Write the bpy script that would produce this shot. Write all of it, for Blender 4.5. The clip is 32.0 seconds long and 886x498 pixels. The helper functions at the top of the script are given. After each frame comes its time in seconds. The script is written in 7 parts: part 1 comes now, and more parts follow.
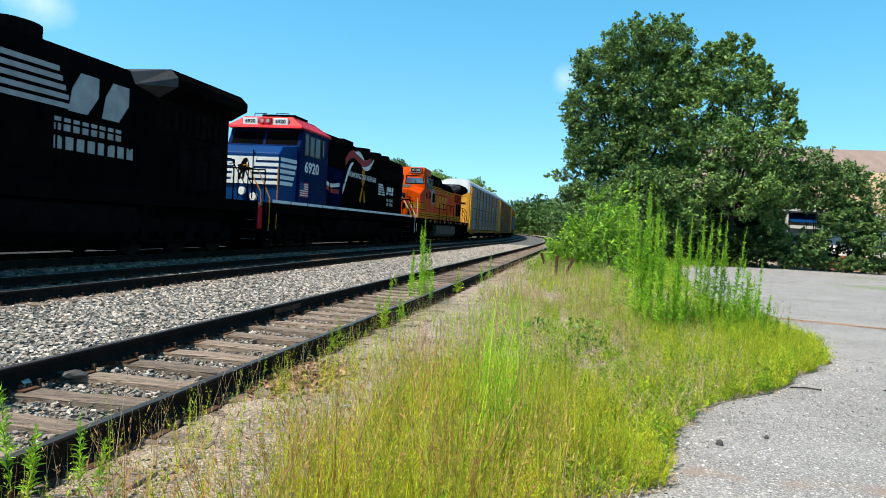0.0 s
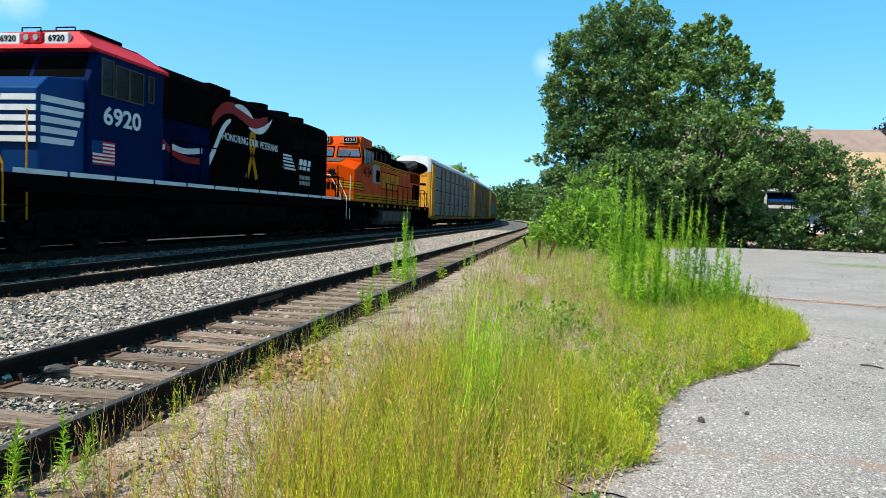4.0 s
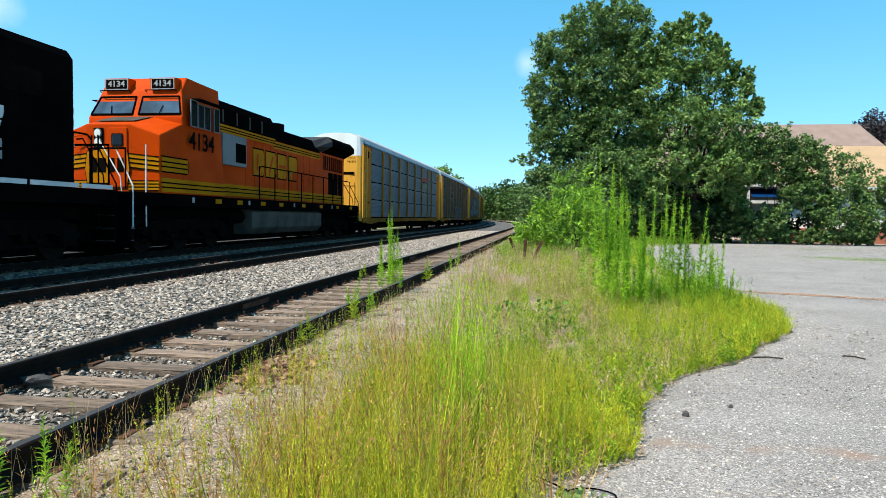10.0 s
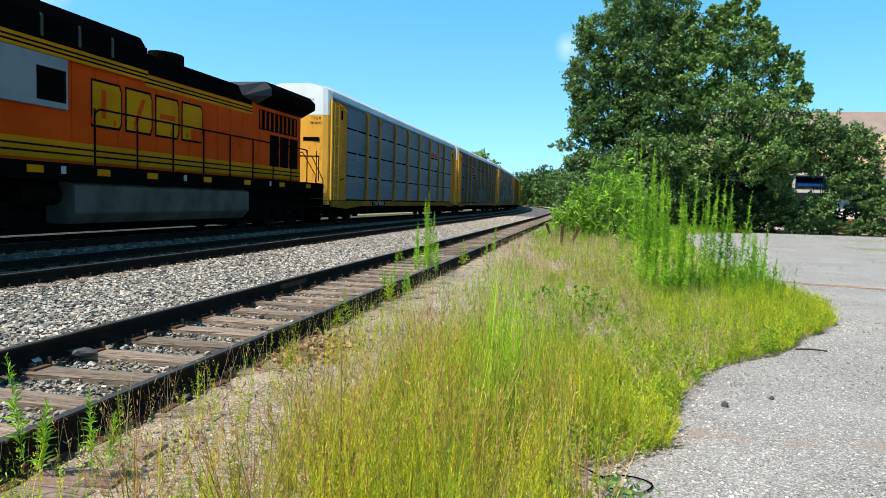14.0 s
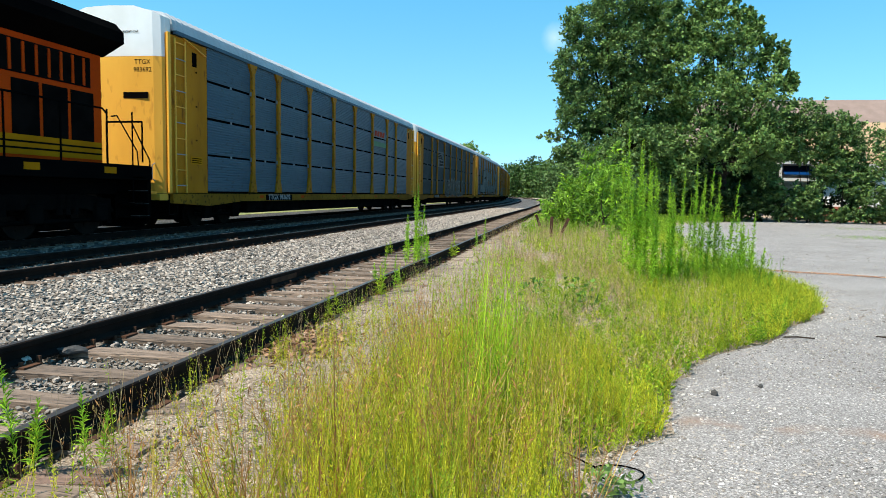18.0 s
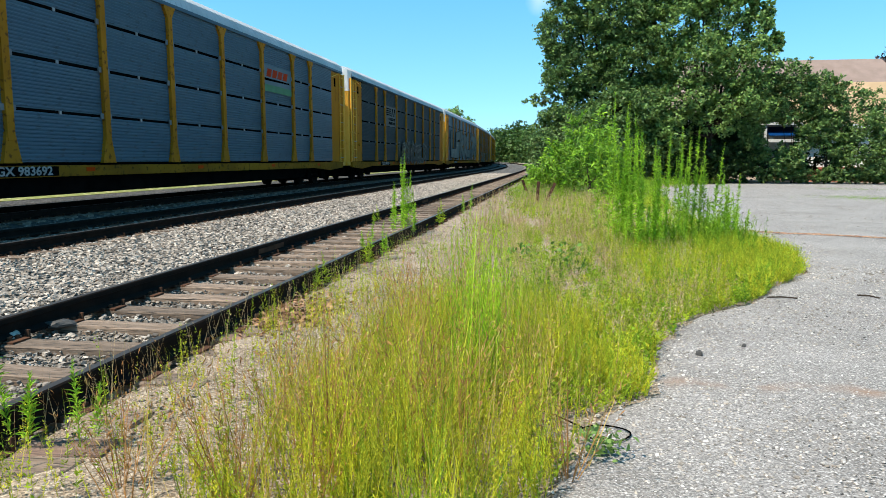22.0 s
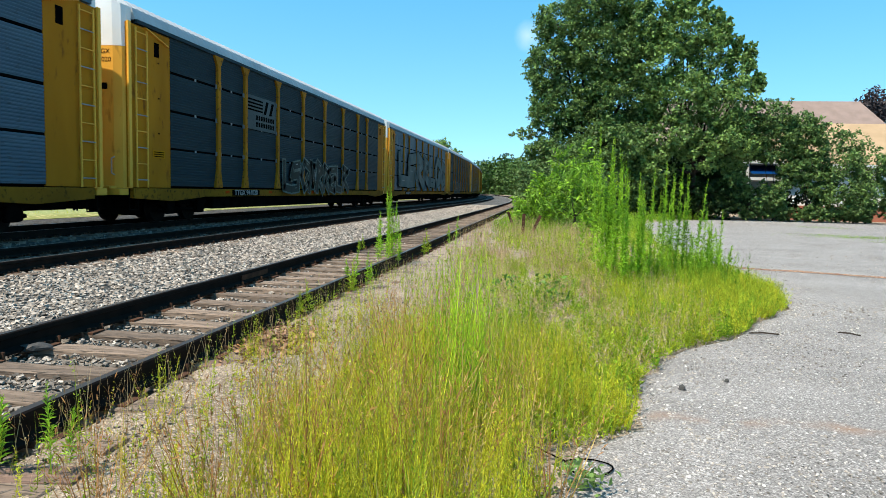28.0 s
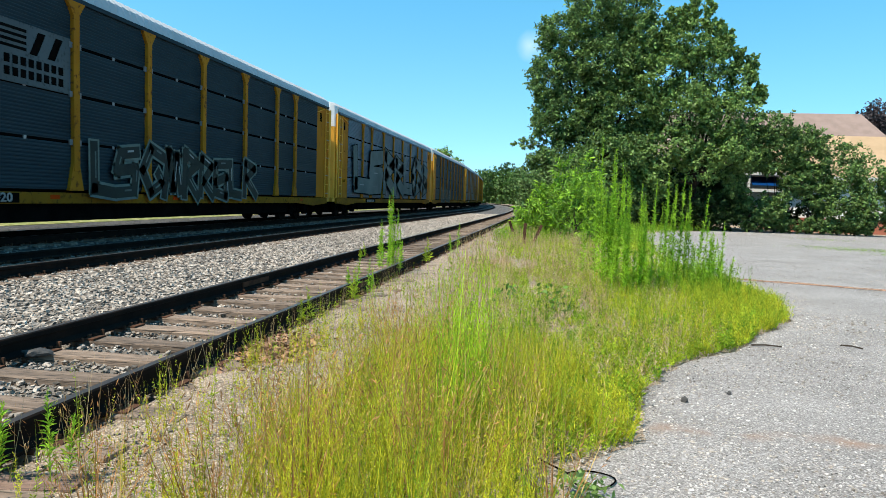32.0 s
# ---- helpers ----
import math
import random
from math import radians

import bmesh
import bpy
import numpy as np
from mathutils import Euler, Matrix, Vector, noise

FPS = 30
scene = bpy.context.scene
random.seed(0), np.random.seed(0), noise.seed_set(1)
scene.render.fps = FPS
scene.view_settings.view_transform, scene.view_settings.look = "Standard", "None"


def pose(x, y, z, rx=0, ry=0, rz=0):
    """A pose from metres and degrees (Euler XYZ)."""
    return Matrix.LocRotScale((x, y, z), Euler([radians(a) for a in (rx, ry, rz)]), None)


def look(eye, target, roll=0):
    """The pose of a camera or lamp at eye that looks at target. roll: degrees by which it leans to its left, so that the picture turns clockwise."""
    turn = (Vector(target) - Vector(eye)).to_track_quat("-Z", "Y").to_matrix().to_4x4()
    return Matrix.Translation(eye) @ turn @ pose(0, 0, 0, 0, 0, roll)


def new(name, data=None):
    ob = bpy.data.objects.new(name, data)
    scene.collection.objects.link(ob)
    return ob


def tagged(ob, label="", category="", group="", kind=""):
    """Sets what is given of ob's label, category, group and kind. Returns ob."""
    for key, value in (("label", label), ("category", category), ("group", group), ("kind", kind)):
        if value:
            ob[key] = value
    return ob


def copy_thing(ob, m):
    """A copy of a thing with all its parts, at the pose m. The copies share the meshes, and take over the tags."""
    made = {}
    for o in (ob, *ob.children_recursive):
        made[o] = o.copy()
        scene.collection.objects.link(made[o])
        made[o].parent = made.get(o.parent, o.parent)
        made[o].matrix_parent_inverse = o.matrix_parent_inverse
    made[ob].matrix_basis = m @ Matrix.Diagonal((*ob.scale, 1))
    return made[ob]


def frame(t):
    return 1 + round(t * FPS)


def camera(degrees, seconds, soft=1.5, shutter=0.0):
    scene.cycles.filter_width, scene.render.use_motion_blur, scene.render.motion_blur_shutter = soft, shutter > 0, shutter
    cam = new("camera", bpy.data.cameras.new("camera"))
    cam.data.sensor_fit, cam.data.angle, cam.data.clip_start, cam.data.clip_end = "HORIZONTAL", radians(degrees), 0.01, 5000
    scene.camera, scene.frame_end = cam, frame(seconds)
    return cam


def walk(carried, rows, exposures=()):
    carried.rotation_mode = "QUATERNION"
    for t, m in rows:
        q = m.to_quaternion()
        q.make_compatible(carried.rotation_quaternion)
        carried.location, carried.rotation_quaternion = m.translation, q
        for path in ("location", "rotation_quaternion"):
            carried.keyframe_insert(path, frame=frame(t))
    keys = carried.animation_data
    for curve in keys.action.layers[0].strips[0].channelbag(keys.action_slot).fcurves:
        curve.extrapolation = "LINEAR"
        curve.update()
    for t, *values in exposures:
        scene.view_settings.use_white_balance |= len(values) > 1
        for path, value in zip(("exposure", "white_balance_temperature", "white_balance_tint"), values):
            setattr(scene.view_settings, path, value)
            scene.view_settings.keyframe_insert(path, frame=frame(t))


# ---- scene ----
# ---- camera ----
cam = camera(64.5, 32.0, soft=0.6, shutter=0.25)
# seconds, x, y, z, pitch, roll, yaw
PATH = [
    (0.0, -0.038, 0.006, 1.467, -1.78, 3.02, 10.99),
    (0.5, -0.031, 0.003, 1.449, -2.63, 3.18, 10.20),
    (1.0, -0.033, 0.012, 1.454, -2.61, 2.89, 10.61),
    (1.5, -0.031, 0.008, 1.450, -2.72, 2.78, 10.28),
    (2.0, -0.023, 0.016, 1.456, -2.37, 2.22, 10.07),
    (2.5, -0.023, 0.008, 1.456, -2.38, 1.70, 9.75),
    (3.0, -0.025, 0.011, 1.460, -2.95, 2.09, 9.94),
    (3.5, -0.032, -0.001, 1.459, -2.81, 1.97, 9.67),
    (5.5, -0.015, -0.001, 1.451, -3.06, 1.85, 9.44),
    (6.0, -0.022, 0.001, 1.443, -3.66, 1.85, 9.53),
    (6.5, -0.013, -0.001, 1.438, -2.82, 1.49, 9.52),
    (7.0, -0.007, -0.012, 1.443, -3.42, 1.53, 9.64),
    (7.5, -0.001, -0.007, 1.451, -2.97, 1.00, 9.13),
    (8.0, -0.004, -0.005, 1.447, -3.56, 1.45, 8.59),
    (8.5, 0.000, -0.004, 1.448, -3.29, 1.08, 8.26),
    (9.0, 0.000, 0.000, 1.450, -3.16, 1.00, 8.03),
    (9.5, 0.006, -0.001, 1.447, -3.20, 0.71, 8.29),
    (10.0, 0.005, -0.003, 1.451, -2.64, 0.74, 8.52),
    (10.5, 0.000, 0.001, 1.445, -3.99, 1.57, 9.45),
    (11.0, 0.005, -0.009, 1.436, -3.61, 2.11, 9.04),
    (11.5, -0.002, -0.005, 1.435, -4.68, 2.27, 9.54),
    (12.0, 0.004, 0.000, 1.439, -3.90, 1.80, 9.41),
    (12.5, -0.003, 0.002, 1.439, -3.12, 1.53, 9.75),
    (13.0, -0.006, 0.001, 1.440, -3.52, 1.71, 9.66),
    (13.5, -0.003, 0.011, 1.441, -3.80, 1.70, 9.55),
    (14.0, -0.011, 0.010, 1.437, -3.94, 1.59, 11.40),
    (14.5, -0.018, 0.003, 1.445, -3.97, 1.72, 10.61),
    (16.5, -0.026, -0.001, 1.454, -4.30, 1.30, 10.66),
    (17.0, -0.018, -0.004, 1.450, -3.79, 0.86, 10.73),
    (17.5, -0.021, -0.005, 1.454, -3.56, 0.68, 10.81),
    (18.0, -0.015, 0.000, 1.446, -4.56, 0.97, 10.55),
    (18.5, -0.011, 0.008, 1.452, -4.30, 0.80, 10.42),
    (19.0, -0.007, -0.005, 1.452, -4.30, 0.75, 8.58),
    (19.5, -0.006, -0.006, 1.453, -3.71, 0.90, 8.28),
    (20.0, 0.001, -0.018, 1.457, -3.60, 0.53, 8.10),
    (20.5, 0.012, -0.023, 1.447, -4.51, 0.82, 6.82),
    (21.0, 0.008, -0.039, 1.437, -7.93, 0.72, 7.20),
    (21.5, -0.010, -0.050, 1.452, -7.22, 0.80, 8.27),
    (22.0, -0.015, -0.016, 1.452, -7.28, 0.10, 9.47),
    (22.5, -0.028, -0.012, 1.452, -5.55, -0.12, 11.83),
    (23.0, -0.000, -0.039, 1.434, -7.80, -0.90, 8.01),
    (23.5, -0.017, -0.048, 1.441, -8.33, 0.79, 7.12),
    (24.0, -0.013, -0.015, 1.438, -7.36, 1.55, 7.50),
    (24.5, -0.019, -0.002, 1.447, -6.92, 1.67, 7.55),
    (25.0, -0.029, 0.005, 1.441, -6.38, 1.78, 7.57),
    (25.5, -0.023, -0.000, 1.444, -5.89, 1.74, 7.62),
    (26.0, -0.023, -0.005, 1.453, -4.76, 1.66, 7.79),
    (26.5, -0.023, -0.011, 1.453, -4.49, 1.90, 8.34),
    (28.5, -0.013, -0.008, 1.441, -4.83, 1.29, 8.24),
    (29.0, -0.023, 0.000, 1.444, -3.29, 1.83, 8.42),
    (29.5, -0.024, -0.004, 1.450, -3.67, 1.92, 8.43),
    (30.0, -0.028, -0.006, 1.451, -3.82, 1.90, 8.58),
    (30.5, -0.023, -0.011, 1.447, -3.96, 1.93, 8.36),
    (31.0, -0.028, -0.011, 1.446, -4.09, 1.98, 8.22),
    (31.5, -0.028, -0.012, 1.445, -3.94, 1.96, 8.20),
    (32.0, -0.031, -0.003, 1.446, -4.08, 1.88, 8.35),
]
walk(cam, [(t, pose(x, y, z, 90 + pitch, 0, yaw) @ pose(0, 0, 0, 0, 0, roll)) for t, x, y, z, pitch, roll, yaw in PATH])

# ---- world and sun ----
SUN = Vector((-0.39, -0.37, 0.86)).normalized()
world = bpy.data.worlds.new("sky")
scene.world = world
world.use_nodes = True
wn, wl = world.node_tree.nodes, world.node_tree.links
sky = wn.new("ShaderNodeTexSky")
sky.sky_type, sky.sun_disc = "NISHITA", False
sky.sun_elevation = math.asin(SUN.z)
sky.sun_rotation = math.atan2(SUN.x, SUN.y)
sky.air_density, sky.dust_density, sky.ozone_density = 1.0, 0.0, 4.0
# the clear sky stays blue down to the horizon
tc, lift = wn.new("ShaderNodeTexCoord"), wn.new("ShaderNodeVectorMath")
lift.operation, lift.inputs[1].default_value = "ADD", (0, 0, 0.10)
tint = wn.new("ShaderNodeMix")
tint.data_type, tint.blend_type = "RGBA", "MULTIPLY"
tint.inputs[0].default_value = 1.0
# paler towards the horizon, deeper azure above
height, climb, hue = wn.new("ShaderNodeSeparateXYZ"), wn.new("ShaderNodeMapRange"), wn.new("ShaderNodeMix")
hue.data_type = "RGBA"
hue.inputs[6].default_value, hue.inputs[7].default_value = (0.76, 0.95, 0.96, 1), (0.46, 1.12, 1.0, 1)
climb.inputs[1].default_value, climb.inputs[2].default_value = 0.0, 0.34
wl.new(tc.outputs["Generated"], height.inputs[0]), wl.new(height.outputs[2], climb.inputs[0])
wl.new(climb.outputs[0], hue.inputs[0]), wl.new(hue.outputs[2], tint.inputs[7])
wl.new(tc.outputs["Generated"], lift.inputs[0]), wl.new(lift.outputs[0], sky.inputs[0])
wl.new(sky.outputs[0], tint.inputs[6])
# two small fair-weather clouds low in the sky
cloud, puff = wn.new("ShaderNodeMix"), wn.new("ShaderNodeTexNoise")
cloud.data_type = "RGBA"
cloud.inputs[7].default_value = (5.5, 5.8, 6.2, 1)
puff.inputs["Scale"].default_value, puff.inputs["Detail"].default_value = 14.0, 7
wl.new(tc.outputs["Generated"], puff.inputs[0])
total = None
for az, el, size, most in ((-2.0, 12.2, 2.2, 0.34), (-41.5, 13.8, 4.5, 0.4)):
    d = Vector((math.sin(radians(az)) * math.cos(radians(el)), math.cos(radians(az)) * math.cos(radians(el)), math.sin(radians(el))))
    dist, fall, mul = wn.new("ShaderNodeVectorMath"), wn.new("ShaderNodeMapRange"), wn.new("ShaderNodeMath")
    dist.operation, dist.inputs[1].default_value = "DISTANCE", d
    fall.inputs[1].default_value, fall.inputs[2].default_value = 0.0, radians(size)
    fall.inputs[3].default_value, fall.inputs[4].default_value = 1.0, 0.0
    mul.operation = "MULTIPLY"
    soft = wn.new("ShaderNodeMapRange")
    soft.inputs[1].default_value, soft.inputs[2].default_value, soft.inputs[4].default_value = 0.25, 0.62, most
    wl.new(tc.outputs["Generated"], dist.inputs[0]), wl.new(dist.outputs["Value"], fall.inputs[0])
    wl.new(fall.outputs[0], mul.inputs[0]), wl.new(puff.outputs[0], mul.inputs[1]), wl.new(mul.outputs[0], soft.inputs[0])
    if total is None:
        total = soft.outputs[0]
    else:
        add = wn.new("ShaderNodeMath")
        wl.new(total, add.inputs[0]), wl.new(soft.outputs[0], add.inputs[1])
        total = add.outputs[0]
wl.new(total, cloud.inputs[0]), wl.new(tint.outputs[2], cloud.inputs[6])
wl.new(cloud.outputs[2], wn["Background"].inputs["Color"])
wn["Background"].inputs["Strength"].default_value = 0.15
sun = new("sun", bpy.data.lights.new("sun", "SUN"))
sun.data.energy, sun.data.angle, sun.data.color = 4.7, radians(0.53), (1.0, 0.91, 0.76)
sun.matrix_world = look(SUN * 50, (0, 0, 0))
scene.view_settings.exposure = 0.75

# ---- materials ----
MATS = {}


def mat(name, c1, c2=None, scale=3.0, rough=0.7, bump=0.0, fine=40.0, metal=0.0, c3=None, spots=0.0, vary=0.0, stretch=(1, 1, 1), spec=0.5, trans=0.0, cells=0.0, cell_vary=0.5):
    """Two scales of noise over object space: c1 to c2 at the large scale, spots of c3 at the fine scale; bump from the fine noise."""
    m = bpy.data.materials.new(name)
    m.use_nodes = True
    n, l = m.node_tree.nodes, m.node_tree.links
    b = n["Principled BSDF"]
    b.inputs["Roughness"].default_value, b.inputs["Metallic"].default_value = rough, metal
    b.inputs["Specular IOR Level"].default_value = spec
    co = n.new("ShaderNodeTexCoord")
    mp = n.new("ShaderNodeMapping")
    mp.inputs["Scale"].default_value = stretch
    l.new(co.outputs["Object"], mp.inputs[0])
    big, small = n.new("ShaderNodeTexNoise"), n.new("ShaderNodeTexNoise")
    big.inputs["Scale"].default_value, big.inputs["Detail"].default_value = scale, 6
    small.inputs["Scale"].default_value, small.inputs["Detail"].default_value = fine, 4
    l.new(mp.outputs[0], big.inputs[0]), l.new(mp.outputs[0], small.inputs[0])
    mix = n.new("ShaderNodeMix")
    mix.data_type = "RGBA"
    c2 = c2 or tuple(v * 0.8 for v in c1)
    mix.inputs[6].default_value, mix.inputs[7].default_value = (*c1, 1), (*c2, 1)
    ramp = n.new("ShaderNodeMapRange")
    ramp.inputs[1].default_value, ramp.inputs[2].default_value = 0.36, 0.64
    l.new(big.outputs[0], ramp.inputs[0]), l.new(ramp.outputs[0], mix.inputs[0])
    out = mix.outputs[2]
    if c3:
        mix2, r2 = n.new("ShaderNodeMix"), n.new("ShaderNodeMapRange")
        mix2.data_type = "RGBA"
        r2.inputs[1].default_value, r2.inputs[2].default_value = 0.62 - 0.3 * spots, 0.74 - 0.3 * spots
        mix2.inputs[7].default_value = (*c3, 1)
        l.new(small.outputs[0], r2.inputs[0]), l.new(r2.outputs[0], mix2.inputs[0]), l.new(out, mix2.inputs[6])
        out = mix2.outputs[2]
    if vary:
        geo, hsv, mr = n.new("ShaderNodeNewGeometry"), n.new("ShaderNodeHueSaturation"), n.new("ShaderNodeMapRange")
        oi, add, wrap = n.new("ShaderNodeObjectInfo"), n.new("ShaderNodeMath"), n.new("ShaderNodeMath")
        wrap.operation = "FRACT"
        l.new(geo.outputs["Random Per Island"], add.inputs[0]), l.new(oi.outputs["Random"], add.inputs[1])
        l.new(add.outputs[0], wrap.inputs[0]), l.new(wrap.outputs[0], mr.inputs[0])
        mr.inputs[3].default_value, mr.inputs[4].default_value = 1 - vary, 1 + vary
        l.new(mr.outputs[0], hsv.inputs["Value"]), l.new(out, hsv.inputs["Color"])
        out = hsv.outputs[0]
    if cells:
        vo, sv, mv, hs = n.new("ShaderNodeTexVoronoi"), n.new("ShaderNodeSeparateColor"), n.new("ShaderNodeMapRange"), n.new("ShaderNodeHueSaturation")
        vo.inputs["Scale"].default_value = cells
        l.new(mp.outputs[0], vo.inputs["Vector"]), l.new(vo.outputs["Color"], sv.inputs[0]), l.new(sv.outputs[0], mv.inputs[0])
        mv.inputs[3].default_value, mv.inputs[4].default_value = 1 - cell_vary, 1 + cell_vary
        l.new(mv.outputs[0], hs.inputs["Value"]), l.new(out, hs.inputs["Color"])
        out = hs.outputs[0]
    l.new(out, b.inputs["Base Color"])
    rr = n.new("ShaderNodeMapRange")
    rr.inputs[3].default_value, rr.inputs[4].default_value = max(0.02, rough - 0.12), min(1, rough + 0.12)
    l.new(big.outputs[0], rr.inputs[0]), l.new(rr.outputs[0], b.inputs["Roughness"])
    if bump:
        bp = n.new("ShaderNodeBump")
        bp.inputs["Strength"].default_value, bp.inputs["Distance"].default_value = 0.8, bump
        l.new(small.outputs[0], bp.inputs["Height"]), l.new(bp.outputs[0], b.inputs["Normal"])
    if trans:
        tr, ms = n.new("ShaderNodeBsdfTranslucent"), n.new("ShaderNodeMixShader")
        l.new(out, tr.inputs[0]), l.new(b.outputs[0], ms.inputs[1]), l.new(tr.outputs[0], ms.inputs[2])
        ms.inputs[0].default_value = trans
        l.new(ms.outputs[0], n["Material Output"].inputs[0])
    MATS[name] = m
    return m


mat("soil", (0.285, 0.216, 0.152), (0.160, 0.114, 0.075), 1.6, 0.95, 0.02, 45, c3=(0.37, 0.305, 0.235), spots=0.4, cells=110, cell_vary=0.55)
mat("dirt_grit", (0.24, 0.20, 0.155), (0.10, 0.082, 0.068), 9, 0.95, 0.003, 60, vary=0.6)
mat("field", (0.23, 0.25, 0.065), (0.15, 0.18, 0.045), 0.15, 0.9, 0.05, 6, c3=(0.42, 0.38, 0.17), spots=0.3)
# bed under the loose stones, darkened to give shaded gaps between them
mat("ballast", (0.115, 0.108, 0.10), (0.08, 0.076, 0.07), 0.6, 0.9, 0.05, 22, c3=(0.035, 0.032, 0.03), spots=0.45, cells=26, cell_vary=0.6)
# main-track ballast, its colour lowered to carry the train's shadow
mat("shaded_ballast", (0.085, 0.08, 0.075), (0.05, 0.047, 0.044), 0.6, 0.9, 0.04, 22, c3=(0.025, 0.023, 0.021), spots=0.45, cells=20, cell_vary=0.5)
mat("stone", (0.405, 0.355, 0.305), (0.250, 0.215, 0.182), 9, 0.85, 0.003, 60, c3=(0.13, 0.11, 0.092), spots=0.18, vary=0.55)
mat("pebble", (0.52, 0.49, 0.46), (0.38, 0.35, 0.33), 9, 0.85, 0.002, 60, vary=0.35)
mat("dark_stone", (0.22, 0.19, 0.165), (0.13, 0.11, 0.09), 7, 0.9, 0.003, 60, vary=0.55)
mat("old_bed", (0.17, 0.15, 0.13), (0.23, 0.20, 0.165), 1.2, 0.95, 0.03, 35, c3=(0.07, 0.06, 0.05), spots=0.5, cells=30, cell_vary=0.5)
mat("asphalt", (0.235, 0.215, 0.203), (0.175, 0.160, 0.150), 0.9, 0.9, 0.010, 70, c3=(0.40, 0.375, 0.36), spots=0.30, cells=120, cell_vary=0.5)
# rust-brown stains in the asphalt: a broken band with ragged edges
an, al = MATS["asphalt"].node_tree.nodes, MATS["asphalt"].node_tree.links
ab = an["Principled BSDF"]
a_in = ab.inputs["Base Color"].links[0].from_socket
aco, axyz = an.new("ShaderNodeTexCoord"), an.new("ShaderNodeSeparateXYZ")
al.new(aco.outputs["Object"], axyz.inputs[0])
off, dist, fall, rag, mulm, amix = an.new("ShaderNodeMath"), an.new("ShaderNodeMath"), an.new("ShaderNodeMapRange"), an.new("ShaderNodeTexNoise"), an.new("ShaderNodeMath"), an.new("ShaderNodeMix")
off.operation, off.inputs[1].default_value = "SUBTRACT", 4.62
dist.operation, mulm.operation, amix.data_type = "ABSOLUTE", "MULTIPLY", "RGBA"
fall.inputs[1].default_value, fall.inputs[2].default_value, fall.inputs[3].default_value, fall.inputs[4].default_value = 0.0, 0.16, 1.5, 0.0
rag.inputs["Scale"].default_value, rag.inputs["Detail"].default_value = 3.0, 12
rmap = an.new("ShaderNodeMapRange")
rmap.inputs[1].default_value, rmap.inputs[2].default_value, rmap.inputs[4].default_value = 0.44, 0.72, 0.75
amix.inputs[7].default_value = (0.235, 0.150, 0.105, 1)
al.new(axyz.outputs[1], off.inputs[0]), al.new(off.outputs[0], dist.inputs[0]), al.new(dist.outputs[0], fall.inputs[0])
al.new(aco.outputs["Object"], rag.inputs[0]), al.new(rag.outputs[0], rmap.inputs[0])
al.new(fall.outputs[0], mulm.inputs[0]), al.new(rmap.outputs[0], mulm.inputs[1]), al.new(mulm.outputs[0], amix.inputs[0])
al.new(a_in, amix.inputs[6]), al.new(amix.outputs[2], ab.inputs["Base Color"])
mat("crack_soil", (0.27, 0.135, 0.08), (0.30, 0.20, 0.135), 5, 0.95, 0.015, 30, c3=(0.09, 0.05, 0.035), spots=0.4, cells=40, cell_vary=0.5)
mat("tar", (0.03, 0.028, 0.027), (0.06, 0.056, 0.052), 3, 0.7, 0.01, 30)
mat("rail_steel", (0.010, 0.008, 0.007), (0.020, 0.013, 0.010), 5, 0.85, 0.002, 80, spec=0.06)
mat("rail_top", (0.16, 0.14, 0.125), (0.10, 0.08, 0.07), 2, 0.45, 0.001, 60, metal=0.8)
mat("tie_wood", (0.235, 0.170, 0.125), (0.14, 0.10, 0.073), 2, 0.9, 0.008, 14, c3=(0.05, 0.037, 0.028), spots=0.35, vary=0.35, stretch=(0.5, 6, 6))
mat("plank_wood", (0.24, 0.15, 0.11), (0.13, 0.08, 0.06), 4, 0.95, 0.006, 30, c3=(0.07, 0.045, 0.035), spots=0.4, stretch=(0.5, 6, 6))
mat("rust", (0.10, 0.048, 0.028), (0.055, 0.03, 0.02), 6, 0.9, 0.003, 40, spec=0.1)
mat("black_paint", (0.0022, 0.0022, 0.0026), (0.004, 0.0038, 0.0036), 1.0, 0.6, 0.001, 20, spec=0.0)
mat("grime", (0.0035, 0.0032, 0.003), (0.007, 0.006, 0.0055), 2.5, 0.9, 0.004, 30, spec=0.0)
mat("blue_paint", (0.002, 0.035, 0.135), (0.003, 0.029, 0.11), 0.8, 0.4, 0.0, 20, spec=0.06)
# the nose's blue again for the cab, with side shade put into the colour
mat("shaded_blue", (0.0008, 0.011, 0.055), (0.0008, 0.008, 0.042), 0.8, 0.5, 0.0, 20, spec=0.01)
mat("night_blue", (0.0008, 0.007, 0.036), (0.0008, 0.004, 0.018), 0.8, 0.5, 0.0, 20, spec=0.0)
mat("red_paint", (0.50, 0.014, 0.022), (0.42, 0.012, 0.018), 1.0, 0.5, 0.0, 20, spec=0.15)
mat("deep_red", (0.26, 0.008, 0.010), (0.20, 0.006, 0.008), 1.0, 0.55, 0.0, 20, spec=0.1)
mat("white_paint", (0.62, 0.62, 0.62), (0.52, 0.52, 0.52), 2.0, 0.55, 0.0, 20, spec=0.2)
mat("dull_white", (0.30, 0.30, 0.30), (0.22, 0.22, 0.22), 3.0, 0.7, 0.0, 20)
mat("orange_paint", (0.50, 0.052, 0.0015), (0.41, 0.040, 0.0015), 0.9, 0.55, 0.0, 25, spec=0.03, c3=(0.30, 0.032, 0.003), spots=0.1)
mat("yellow_paint", (0.46, 0.185, 0.002), (0.36, 0.135, 0.002), 0.9, 0.6, 0.0, 25, spec=0.03)
